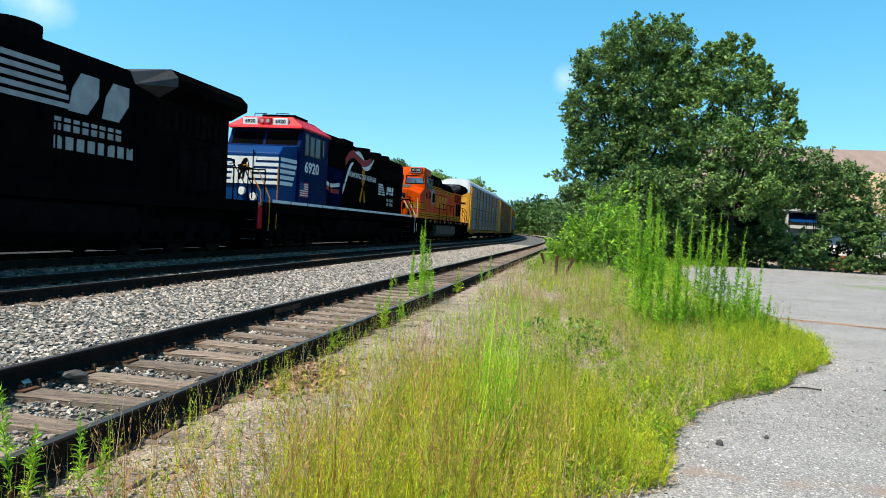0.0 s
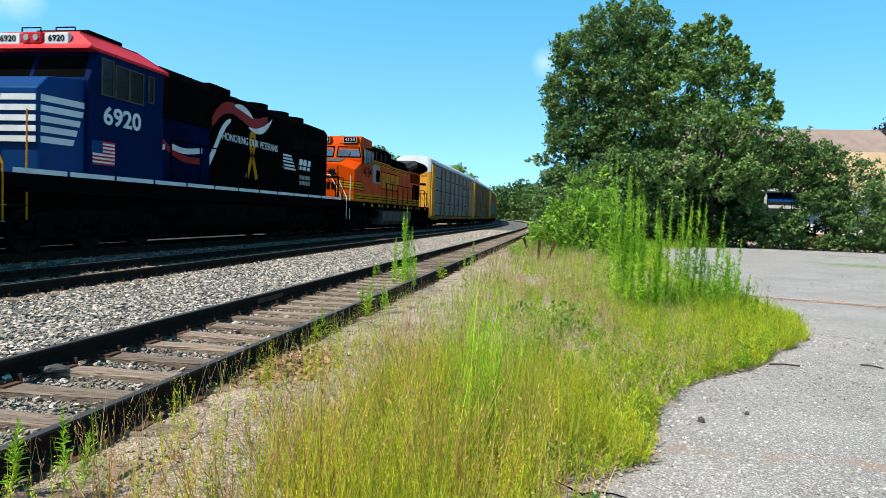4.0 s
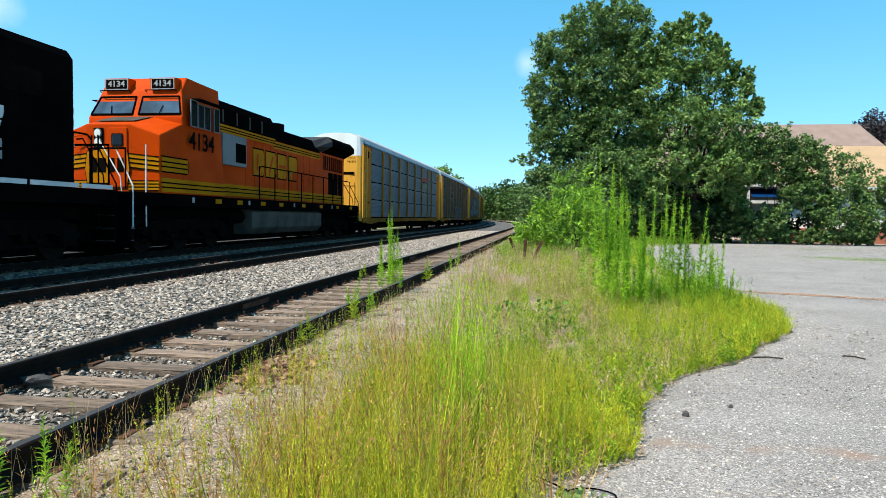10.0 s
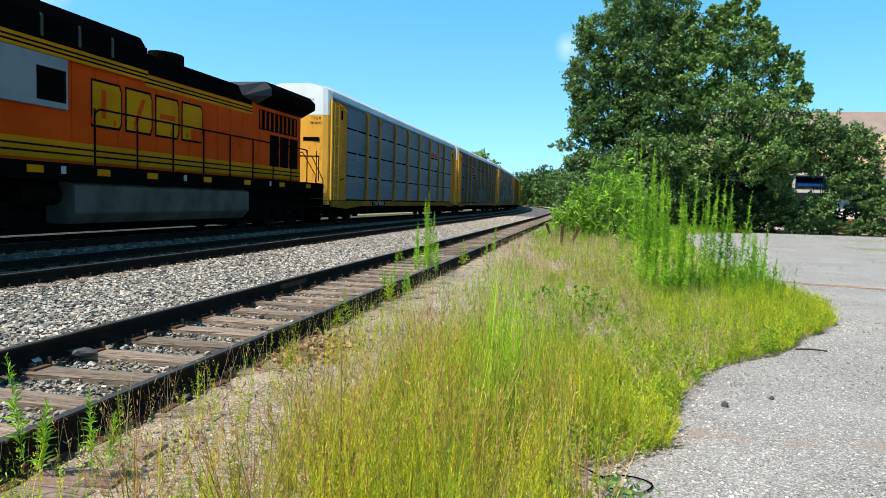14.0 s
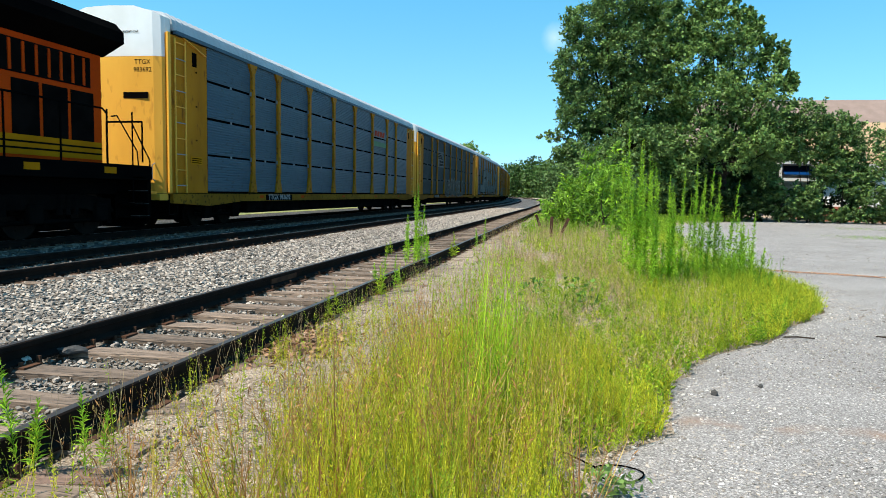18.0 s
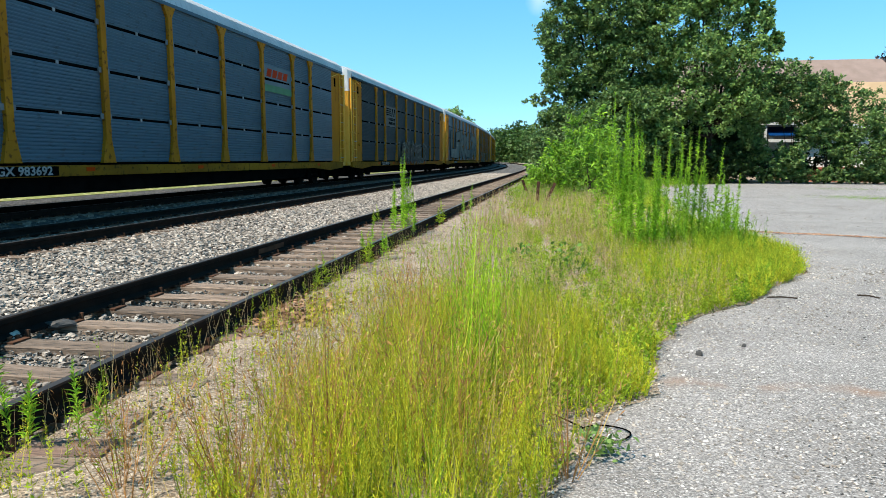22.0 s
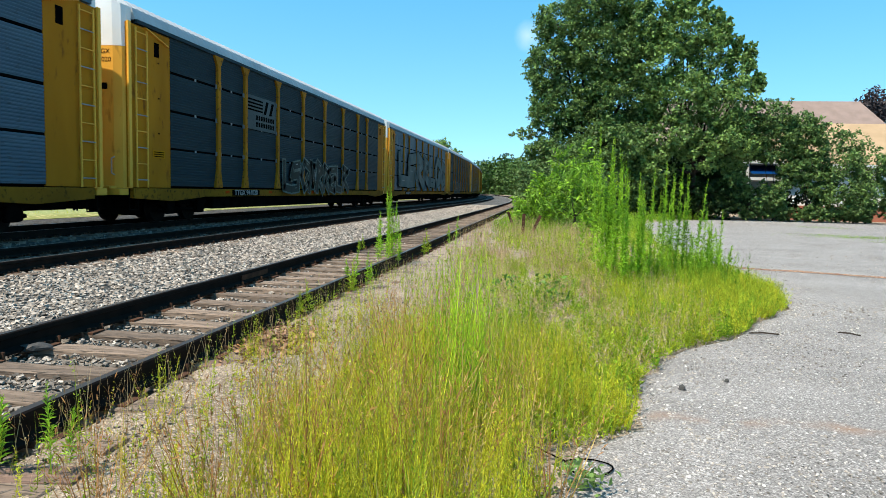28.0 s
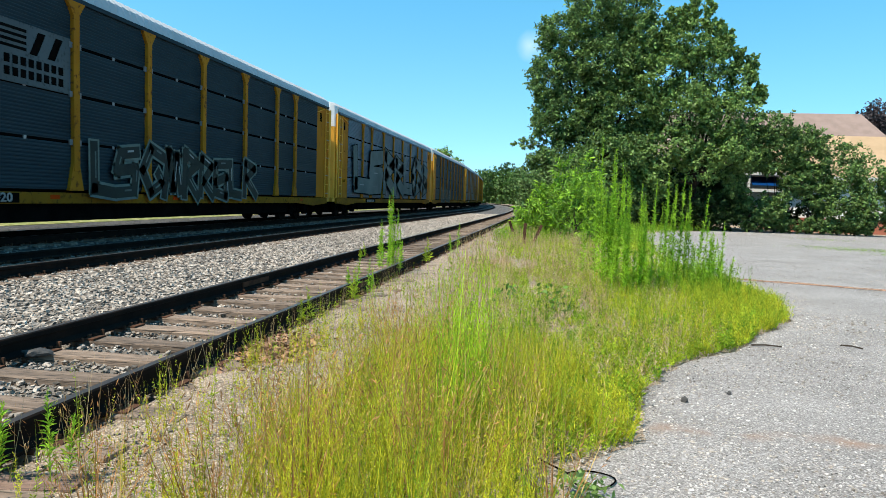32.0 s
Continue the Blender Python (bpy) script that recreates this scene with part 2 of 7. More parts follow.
mat("rack_yellow", (0.80, 0.41, 0.05), (0.66, 0.32, 0.035), 0.8, 0.6, 0.002, 5, c3=(0.48, 0.21, 0.025), spots=0.03, stretch=(1, 1, 0.35), spec=0.2)
mat("rack_steel", (0.066, 0.113, 0.152), (0.048, 0.086, 0.120), 0.5, 0.5, 0.001, 6, metal=0.1, c3=(0.040, 0.058, 0.068), spots=0.1, stretch=(1, 0.5, 3), spec=0.2)
mat("rack_dull", (0.024, 0.042, 0.052), (0.015, 0.028, 0.036), 0.45, 0.6, 0.001, 12, metal=0.1, c3=(0.03, 0.034, 0.032), spots=0.12, stretch=(1, 0.5, 3), spec=0.08)
# rack yellow darkened to its tone on the shaded side, plus rust spots
mat("rack_bay_shade", (0.46, 0.180, 0.010), (0.35, 0.132, 0.009), 0.7, 0.65, 0.002, 5, c3=(0.22, 0.08, 0.010), spots=0.07, stretch=(1, 1, 0.4), spec=0.05)
# side posts: rust stains, and a yellow lowered because this side is shaded
mat("rack_post", (0.40, 0.165, 0.012), (0.29, 0.115, 0.010), 0.7, 0.65, 0.002, 9, c3=(0.13, 0.05, 0.012), spots=0.2, spec=0.05)
mat("rack_sill", (0.30, 0.135, 0.012), (0.18, 0.080, 0.010), 0.5, 0.7, 0.002, 9, c3=(0.08, 0.04, 0.010), spots=0.2, spec=0.03)
mat("rack_light", (0.10, 0.135, 0.13), (0.07, 0.095, 0.09), 0.45, 0.6, 0.001, 12, c3=(0.05, 0.055, 0.05), spots=0.2, spec=0.3)
mat("rack_pale", (0.095, 0.15, 0.175), (0.065, 0.11, 0.13), 0.6, 0.6, 0.001, 12, c3=(0.06, 0.075, 0.08), spots=0.15, spec=0.3)
mat("spray_black", (0.010, 0.014, 0.012), (0.02, 0.026, 0.022), 1.5, 0.6, 0.0, 12, spec=0.2)
mat("spray_pale", (0.14, 0.175, 0.155), (0.09, 0.12, 0.105), 2.0, 0.6, 0.0, 12, spec=0.1)
mat("rack_chalk", (0.12, 0.155, 0.15), (0.085, 0.115, 0.11), 0.8, 0.7, 0.0, 12, spec=0.1)
mat("sign_pale", (0.13, 0.17, 0.19), (0.10, 0.135, 0.155), 0.8, 0.6, 0.0, 12, spec=0.1)
mat("deep_orange", (0.40, 0.035, 0.004), (0.33, 0.028, 0.004), 0.9, 0.6, 0.0, 20, spec=0.05)
mat("sign_grey", (0.07, 0.085, 0.09), (0.05, 0.062, 0.066), 0.6, 0.6, 0.001, 12, c3=(0.03, 0.033, 0.033), spots=0.2, spec=0.3)
mat("rack_roof", (0.44, 0.455, 0.47), (0.36, 0.375, 0.39), 0.8, 0.5, 0.001, 12, spec=0.3)
mat("rack_white", (0.76, 0.76, 0.74), (0.66, 0.65, 0.62), 0.8, 0.6, 0.001, 12, spec=0.3)
mat("tank_grey", (0.088, 0.080, 0.068), (0.055, 0.050, 0.042), 1.4, 0.75, 0.002, 16, spec=0.05)
mat("fairing_grey", (0.05, 0.05, 0.052), (0.035, 0.035, 0.036), 1.4, 0.6, 0.001, 16, spec=0.05)
mat("box_grey", (0.17, 0.18, 0.185), (0.13, 0.135, 0.14), 1.4, 0.6, 0.001, 16, spec=0.2)
mat("rail_white", (0.7, 0.7, 0.68), (0.55, 0.55, 0.53), 3, 0.5)
mat("glass", (0.008, 0.010, 0.013), (0.010, 0.013, 0.017), 0.5, 0.10, spec=0.18)
# pane whose blue base colour imitates reflected sky
mat("sky_tint_glass", (0.055, 0.10, 0.155), (0.025, 0.045, 0.07), 1.6, 0.15, spec=0.12)
mat("lamp_lens", (0.7, 0.7, 0.66), (0.6, 0.6, 0.58), 8, 0.1)
mat("green_stripe", (0.05, 0.18, 0.08), None, 2, 0.6)
mat("grass", (0.43, 0.53, 0.038), (0.18, 0.27, 0.02), 5.0, 0.6, vary=0.45, trans=0.34, spec=0.12, stretch=(1, 1, 0.25))
mat("grass_yellow", (0.64, 0.60, 0.042), (0.35, 0.36, 0.028), 5.0, 0.6, vary=0.4, trans=0.36, spec=0.12, stretch=(1, 1, 0.25))
mat("stalk_green", (0.50, 0.68, 0.04), (0.24, 0.40, 0.025), 4.0, 0.55, vary=0.35, trans=0.36, spec=0.12)
mat("grass_dry", (0.58, 0.45, 0.24), (0.32, 0.21, 0.10), 5.0, 0.8, vary=0.3, trans=0.3, stretch=(1, 1, 0.25))
mat("grass_tan", (0.62, 0.46, 0.15), (0.38, 0.25, 0.07), 5.0, 0.8, vary=0.3, trans=0.3, stretch=(1, 1, 0.25))
mat("litter", (0.34, 0.20, 0.11), (0.22, 0.12, 0.065), 6, 0.9, vary=0.4)
mat("grass_brown", (0.50, 0.25, 0.08), (0.30, 0.14, 0.045), 4.0, 0.8, vary=0.3, trans=0.25, stretch=(1, 1, 0.25))
mat("weed_green", (0.30, 0.47, 0.03), (0.10, 0.22, 0.018), 4.0, 0.55, vary=0.4, trans=0.45, spec=0.12, stretch=(1, 1, 0.25))
mat("weed_tall", (0.36, 0.58, 0.04), (0.15, 0.32, 0.022), 3.0, 0.55, vary=0.45, trans=0.36, spec=0.12)
mat("leaf", (0.140, 0.232, 0.066), (0.072, 0.132, 0.038), 0.35, 0.55, vary=0.5, trans=0.3, spec=0.35)
mat("leaf_light", (0.225, 0.345, 0.09), (0.145, 0.245, 0.06), 0.5, 0.55, vary=0.45, trans=0.35, spec=0.35)
mat("leaf_fresh", (0.23, 0.40, 0.05), (0.12, 0.25, 0.03), 0.8, 0.55, vary=0.5, trans=0.4, spec=0.2)
mat("leaf_weed", (0.14, 0.27, 0.04), (0.08, 0.17, 0.025), 3, 0.5, vary=0.4, trans=0.3, spec=0.3)
# leaf green darkened to imitate deep shade under the canopy
mat("leaf_shade", (0.030, 0.062, 0.014), (0.018, 0.040, 0.010), 0.5, 0.6, vary=0.4, trans=0.2, spec=0.2)
mat("far_leaf", (0.06, 0.125, 0.018), (0.04, 0.09, 0.014), 0.05, 0.7, vary=0.35, trans=0.2)
mat("bark", (0.055, 0.042, 0.032), (0.032, 0.025, 0.02), 4, 0.95, 0.01, 20, stretch=(3, 3, 0.6), spec=0.1)
mat("shingle_brown", (0.25, 0.178, 0.15), (0.21, 0.15, 0.125), 1.2, 0.9, 0.004, 14)
mat("shingle_tan", (0.40, 0.27, 0.155), (0.34, 0.23, 0.13), 1.0, 0.9, 0.004, 14)
mat("siding", (0.78, 0.77, 0.73), (0.70, 0.69, 0.66), 1.5, 0.6)
mat("brick", (0.36, 0.12, 0.07), (0.26, 0.09, 0.055), 2, 0.9, 0.003, 30, vary=0.2)
mat("dark_tree", (0.05, 0.035, 0.04), (0.035, 0.028, 0.03), 0.6, 0.7, vary=0.4)


# ---- building helpers ----
def part(name, bm, material, parent, label=""):
    me = bpy.data.meshes.new(name)
    if hasattr(bm, "to_mesh"):
        bm.normal_update()
        bm.to_mesh(me)
        bm.free()
    else:
        me.from_pydata(*bm)
    me.materials.append(MATS[material])
    ob = new(name, me)
    if parent:
        ob.parent = parent
    return tagged(ob, label)


def thing(name, label, category, group="", m=None):
    ob = new(name)
    ob.empty_display_size = 0.2
    if m is not None:
        ob.matrix_world = m
    return tagged(ob, label, category, group)


def box(bm, x0, x1, y0, y1, z0, z1, bevel=0.0):
    r = bmesh.ops.create_cube(bm, size=1)
    bmesh.ops.transform(bm, matrix=Matrix.Translation(((x0 + x1) / 2, (y0 + y1) / 2, (z0 + z1) / 2)) @ Matrix.Diagonal((x1 - x0, y1 - y0, z1 - z0, 1)), verts=r["verts"])
    if bevel:
        es = list({e for v in r["verts"] for e in v.link_edges})
        bmesh.ops.bevel(bm, geom=es, offset=bevel, segments=2, affect="EDGES", profile=0.6)
    return bm


def boxes(*dims, bevel=0.0):
    bm = bmesh.new()
    for d in dims:
        box(bm, *d, bevel=bevel)
    return bm


def prism(poly, a0, a1, axis="x", bevel=0.0, bm=None):
    """A polygon drawn in the two other axes (in the order x, y, z), drawn out along axis from a0 to a1."""
    bm = bm or bmesh.new()
    place = {"x": lambda p, a: (a, p[0], p[1]), "y": lambda p, a: (p[0], a, p[1]), "z": lambda p, a: (p[0], p[1], a)}[axis]
    lo, hi = [bm.verts.new(place(p, a0)) for p in poly], [bm.verts.new(place(p, a1)) for p in poly]
    n = len(poly)
    fs = [bm.faces.new(lo), bm.faces.new(hi[::-1])]
    for i in range(n):
        fs.append(bm.faces.new((lo[i], hi[i], hi[(i + 1) % n], lo[(i + 1) % n])))
    bmesh.ops.recalc_face_normals(bm, faces=fs)
    if bevel:
        bmesh.ops.bevel(bm, geom=list({e for f in fs for e in f.edges}), offset=bevel, segments=2, affect="EDGES", profile=0.6)
    return bm


def rod(bm, p0, p1, r, n=8, r1=None):
    p0, p1 = Vector(p0), Vector(p1)
    d = p1 - p0
    res = bmesh.ops.create_cone(bm, cap_ends=True, segments=n, radius1=r, radius2=r if r1 is None else r1, depth=d.length)
    m = Matrix.Translation((p0 + p1) / 2) @ d.to_track_quat("Z", "Y").to_matrix().to_4x4()
    bmesh.ops.transform(bm, matrix=m, verts=res["verts"])
    return bm


def tube(pts, r, n=6):
    bm = bmesh.new()
    for a, b in zip(pts, pts[1:]):
        rod(bm, a, b, r, n)
    return bm


FONT_CACHE = {}


def letters(name, text, size, material, parent, m, label="", depth=0.004, sx=1.0, bold=0.0):
    """Writing as a thin mesh: text runs along local x, stands along local y."""
    key = (text, size, depth, bold)
    if key not in FONT_CACHE:
        cu = bpy.data.curves.new(name, "FONT")
        cu.body, cu.size, cu.extrude, cu.align_x, cu.align_y, cu.offset = text, size, depth, "CENTER", "CENTER", bold
        cu.resolution_u = 3
        ob = bpy.data.objects.new(name, cu)
        FONT_CACHE[key] = bpy.data.meshes.new_from_object(ob)
        bpy.data.objects.remove(ob)
        FONT_CACHE[key].materials.append(MATS[material])
    ob = new(name, FONT_CACHE[key])
    ob.parent = parent
    ob.matrix_basis = m @ Matrix.Diagonal((sx, 1, 1, 1))
    return tagged(ob, label)


def on_side(x, y, z):
    """The pose of writing on a vehicle's side that faces +x; it reads towards +y."""
    return Matrix.Translation((x, y, z)) @ Matrix(((0, 0, 1), (1, 0, 0), (0, 1, 0))).to_4x4()


def on_front(x, y, z):
    """The pose of writing on an end that faces -y."""
    return Matrix.Translation((x, y, z)) @ pose(0, 0, 0, 90, 0, 0)


# ---- the line of the tracks: straight, then a wide curve to the left ----
BEND, RADIUS, BEND_END = 62.0, 1150.0, 420.0
SIDING, MIDDLE, FAR_TRACK = 3.43, 8.6, 12.1
TOP_1, TOP_2, TOP_3 = 0.25, 0.25, 0.33


def on_line(s, off, z=0.0):
    """The place s metres along the line and off metres to its left."""
    a = max(0.0, min(s, BEND_END) - BEND) / RADIUS
    x, y = -RADIUS * (1 - math.cos(a)), min(s, BEND) + RADIUS * math.sin(a)
    if s > BEND_END:
        x, y = x - (s - BEND_END) * math.sin(a), y + (s - BEND_END) * math.cos(a)
    return Vector((x - off * math.cos(a), y - off * math.sin(a), z))


def heading(s):
    return math.degrees(max(0.0, min(s, BEND_END) - BEND) / RADIUS)


def sweep(profile, s_list, off=0.0, closed=True):
    """A cross-section of (left, up) points swept along the line."""
    vs, fs, n = [], [], len(profile)
    for s in s_list:
        vs += [on_line(s, off + p[0], p[1]) for p in profile]
    for i in range(len(s_list) - 1):
        for k in range(n if closed else n - 1):
            a, b = i * n + k, i * n + (k + 1) % n
            fs.append((a, b, b + n, a + n))
    if closed:
        fs += [tuple(range(n))[::-1], tuple(range((len(s_list) - 1) * n, len(s_list) * n))]
    return vs, [], fs


STEPS = [-60, -30] + list(range(-10, 64, 4)) + list(range(68, 420, 8)) + list(range(430, 620, 30))

# ---- ground ----
offs = [-900, -500, -250, -120, -60, -40, -30, -20, -14, -10, -7, -5, -3.5, -2, -1, 0, 1, 1.6, 2.0, 2.4, 4.6, 5.0, 6, 7, 14.2, 15, 16.5, 20, 26, 34, 50, 80, 140, 300, 700]


def ground_z(off, s):
    return 0.0 if off < 14.2 else -0.05 - 0.10 * min(1, (off - 14.2) / 3)


gs = [-300, -120, -60, -30, -15] + [v * 1.5 - 6 for v in range(0, 44)] + list(range(64, 200, 6)) + list(range(210, 620, 20)) + [700, 900, 1300, 2200]
gv, gf = [], []
for s in gs:
    for o in offs:
        p = on_line(s, o)
        h = noise.noise(Vector((p.x * 0.35, p.y * 0.35, 0))) * 0.035 if o < 2 or o > 14.5 else 0
        if o < -1 and abs(p.y) < 70:
            h = min(h, 0.0) - 0.012
        gv.append((p.x, p.y, ground_z(o, s) - 0.02 + h))
n = len(offs)
gf = [(i * n + k, i * n + k + 1, (i + 1) * n + k + 1, (i + 1) * n + k) for i in range(len(gs) - 1) for k in range(n - 1)]
ground = part("ground", (gv, [], [f[::-1] for f in gf]), "soil", None, "sandy trackside soil with dry plant litter, reaching the horizon")
tagged(ground, kind="structure", category="ground")
bed = part("ballast_bed", sweep([(4.75, -0.05), (4.76, 0.075), (5.1, 0.06), (6.9, 0.06), (7.3, 0.055), (7.58, 0.02), (7.6, -0.05)], STEPS), "ballast", None, "crushed-stone ballast between siding and main tracks, coloured dark for the shade between stones")
tagged(bed, kind="structure", category="ballast")
bed3 = part("track_bed", sweep([(7.6, -0.06), (7.6, 0.015), (7.9, 0.05), (9.9, 0.055), (10.8, 0.10), (11.0, 0.135), (13.3, 0.135), (13.6, 0.30), (14.3, 0.44), (15.0, 0.44), (16.6, -0.25)], STEPS), "shaded_ballast", None, "ballast under the two main tracks, coloured dark for the train's shadow")
tagged(bed3, kind="structure", category="ballast")
bed2 = part("siding_bed", sweep([(2.3, -0.05), (2.5, 0.005), (4.2, 0.005), (4.4, 0.05), (4.74, 0.07), (4.74, -0.05)], STEPS), "old_bed", None, "dark old ballast and dirt of the disused siding")
tagged(bed2, kind="structure", category="ballast")

sh_o, sh_s = [1.0, 1.3, 1.6, 1.85, 2.05, 2.2, 2.32, 2.44, 2.54, 2.62], [-60, -20] + [k * 0.2 - 2 for k in range(130)] + list(range(24, 64, 2)) + list(range(68, 420, 8))
sh_v = []
for q in sh_s:
    for k, o in enumerate(sh_o):
        b = (-0.06, -0.015, 0.022, 0.05, 0.066, 0.074, 0.076, 0.070, 0.060, -0.03)[k]
        sh_v.append(on_line(q, o, b + (0.03 * noise.noise(Vector((o * 3, q * 2.2, 1))) + 0.02 * noise.noise(Vector((o * 8, q * 7, 4))) if 0 < k < 9 else 0)))
nk = len(sh_o)
shoulder = part("dirt_shoulder", (sh_v, [], [(a * nk + k, a * nk + k + 1, (a + 1) * nk + k + 1, (a + 1) * nk + k)[::-1] for a in range(len(sh_s) - 1) for k in range(nk - 1)]), "soil", None, "bank of sandy dirt against the siding's rail")
tagged(shoulder, kind="structure", category="ground")
field = part("field", sweep([(13.95, 0.380), (14.3, 0.455), (15.05, 0.455), (17.2, -0.06), (60, -0.08), (200, -0.08), (200, -0.3), (13.95, -0.3)], STEPS), "field", None, "sunlit dry yellow-green grassland beyond the tracks")
tagged(field, kind="structure", category="field")

# ---- rails ----
RAIL = [(-0.07, 0), (0.07, 0), (0.07, 0.02), (0.012, 0.045), (0.012, 0.115), (0.036, 0.125), (0.036, 0.16), (0.028, 0.168), (-0.028, 0.168), (-0.036, 0.16), (-0.036, 0.125), (-0.012, 0.115), (-0.012, 0.045), (-0.07, 0.02)]
for centre, top, word in ((SIDING, TOP_1, "rusty rail of the old siding, on weathered ties"), (MIDDLE, TOP_2, "worn steel rail of the empty middle track"), (FAR_TRACK, TOP_3, "steel rail under the passing train")):
    for side in (-0.7525, 0.7525):
        r = part("rail", sweep([(p[0], p[1] + top - 0.168) for p in RAIL], STEPS, centre + side), "rail_steel", None, word)
        tagged(r, kind="structure", category="rail", group="rails")
        part("running_surface", sweep([(-0.026, top - 0.002), (0.026, top - 0.002), (0.024, top + 0.0015), (-0.024, top + 0.0015)], STEPS, centre + side), "rail_top", r, "worn rail head")


# ---- the train ----
LOCO_X = 1.52


def truck(parent, y, axles, wheel_r, name="truck", spread=2.05):
    bm = bmesh.new()
    half = (axles - 1) * spread / 2
    for sx in (-1, 1):
        prism([(y - half - 0.55, 0.55), (y - half - 0.3, 0.85), (y - half + 0.5, 0.95), (y + half - 0.5, 0.95), (y + half + 0.3, 0.85), (y + half + 0.55, 0.55), (y + half + 0.2, 0.42), (y + half - 0.45, 0.62), (y - half + 0.45, 0.62), (y - half - 0.2, 0.42)], sx * 0.98, sx * 1.16, "x", 0.02, bm)
        for k in range(axles):
            ya = y - half + k * spread
            box(bm, *sorted((sx * 1.10, sx * 1.26)), ya - 0.2, ya + 0.2, wheel_r - 0.2, wheel_r + 0.22, 0.04)
        for k in range(axles - 1):
            ya = y - half + (k + 0.5) * spread
            for d in (-0.25, 0, 0.25):
                rod(bm, (sx * 1.12, ya + d, 0.5), (sx * 1.12, ya + d, 0.92), 0.09, 10)
    box(bm, -0.95, 0.95, y - 0.35, y + 0.35, 0.5, 1.0, 0.03)
    box(bm, -0.55, 0.55, y - half - 0.7, y + half + 0.7, 0.12 if axles == 3 else 0.2, 0.95, 0.03)
    for sx in (-1, 1):
        rod(bm, (sx * 1.08, y - half - 0.5, 0.36), (sx * 1.08, y + half + 0.5, 0.36), 0.05, 8)
        for k in range(axles):
            ya = y - half + k * spread
            box(bm, *sorted((sx * 0.86, sx * 1.0)), ya + wheel_r - 0.04, ya + wheel_r + 0.12, 0.25, 0.85, 0.02)
    t = part(name, bm, "grime", parent, "dirt-blackened cast steel truck")
    for k in range(axles):
        ya = y - half + k * spread
        bm = bmesh.new()
        rod(bm, (-0.8, 0, 0), (0.8, 0, 0), 0.09, 10)
        for sx in (-1, 1):
            rod(bm, (sx * 0.69, 0, 0), (sx * 0.83, 0, 0), wheel_r, 28)
            rod(bm, (sx * 0.66, 0, 0), (sx * 0.69, 0, 0), wheel_r + 0.03, 28)
            rod(bm, (sx * 0.83, 0, 0), (sx * 0.90, 0, 0), 0.14, 12)
            for q in range(6):
                a = q * math.pi / 3
                box(bm, *sorted((sx * 0.825, sx * 0.84)), math.cos(a) * 0.3 - 0.05, math.cos(a) * 0.3 + 0.05, math.sin(a) * 0.3 - 0.05, math.sin(a) * 0.3 + 0.05)
        w = part("wheelset", bm, "rail_steel", t, "steel wheels and axle")
        w.location = (0, ya, wheel_r)
        WHEELS.append((w, ya, wheel_r))


WHEELS, CARS = [], []


def handrail(parent, pts, r=0.02, material="black_paint", name="handrail", label=""):
    return part(name, tube(pts, r), material, parent, label)


def side_rails(parent, y0, y1, n, z0, z1, material):
    for sx in (-1, 1):
        x = sx * 1.44
        handrail(parent, [(x, y0, z1 - 0.1), (x, y0 + 0.15, z1), (x, y1 - 0.15, z1), (x, y1, z1 - 0.1)], 0.02, material)
        for k in range(n):
            y = y0 + (y1 - y0) * k / (n - 1)
            part("stanchion", rod(bmesh.new(), (x, y, z0), (x, y, z1), 0.022, 6), material, parent)


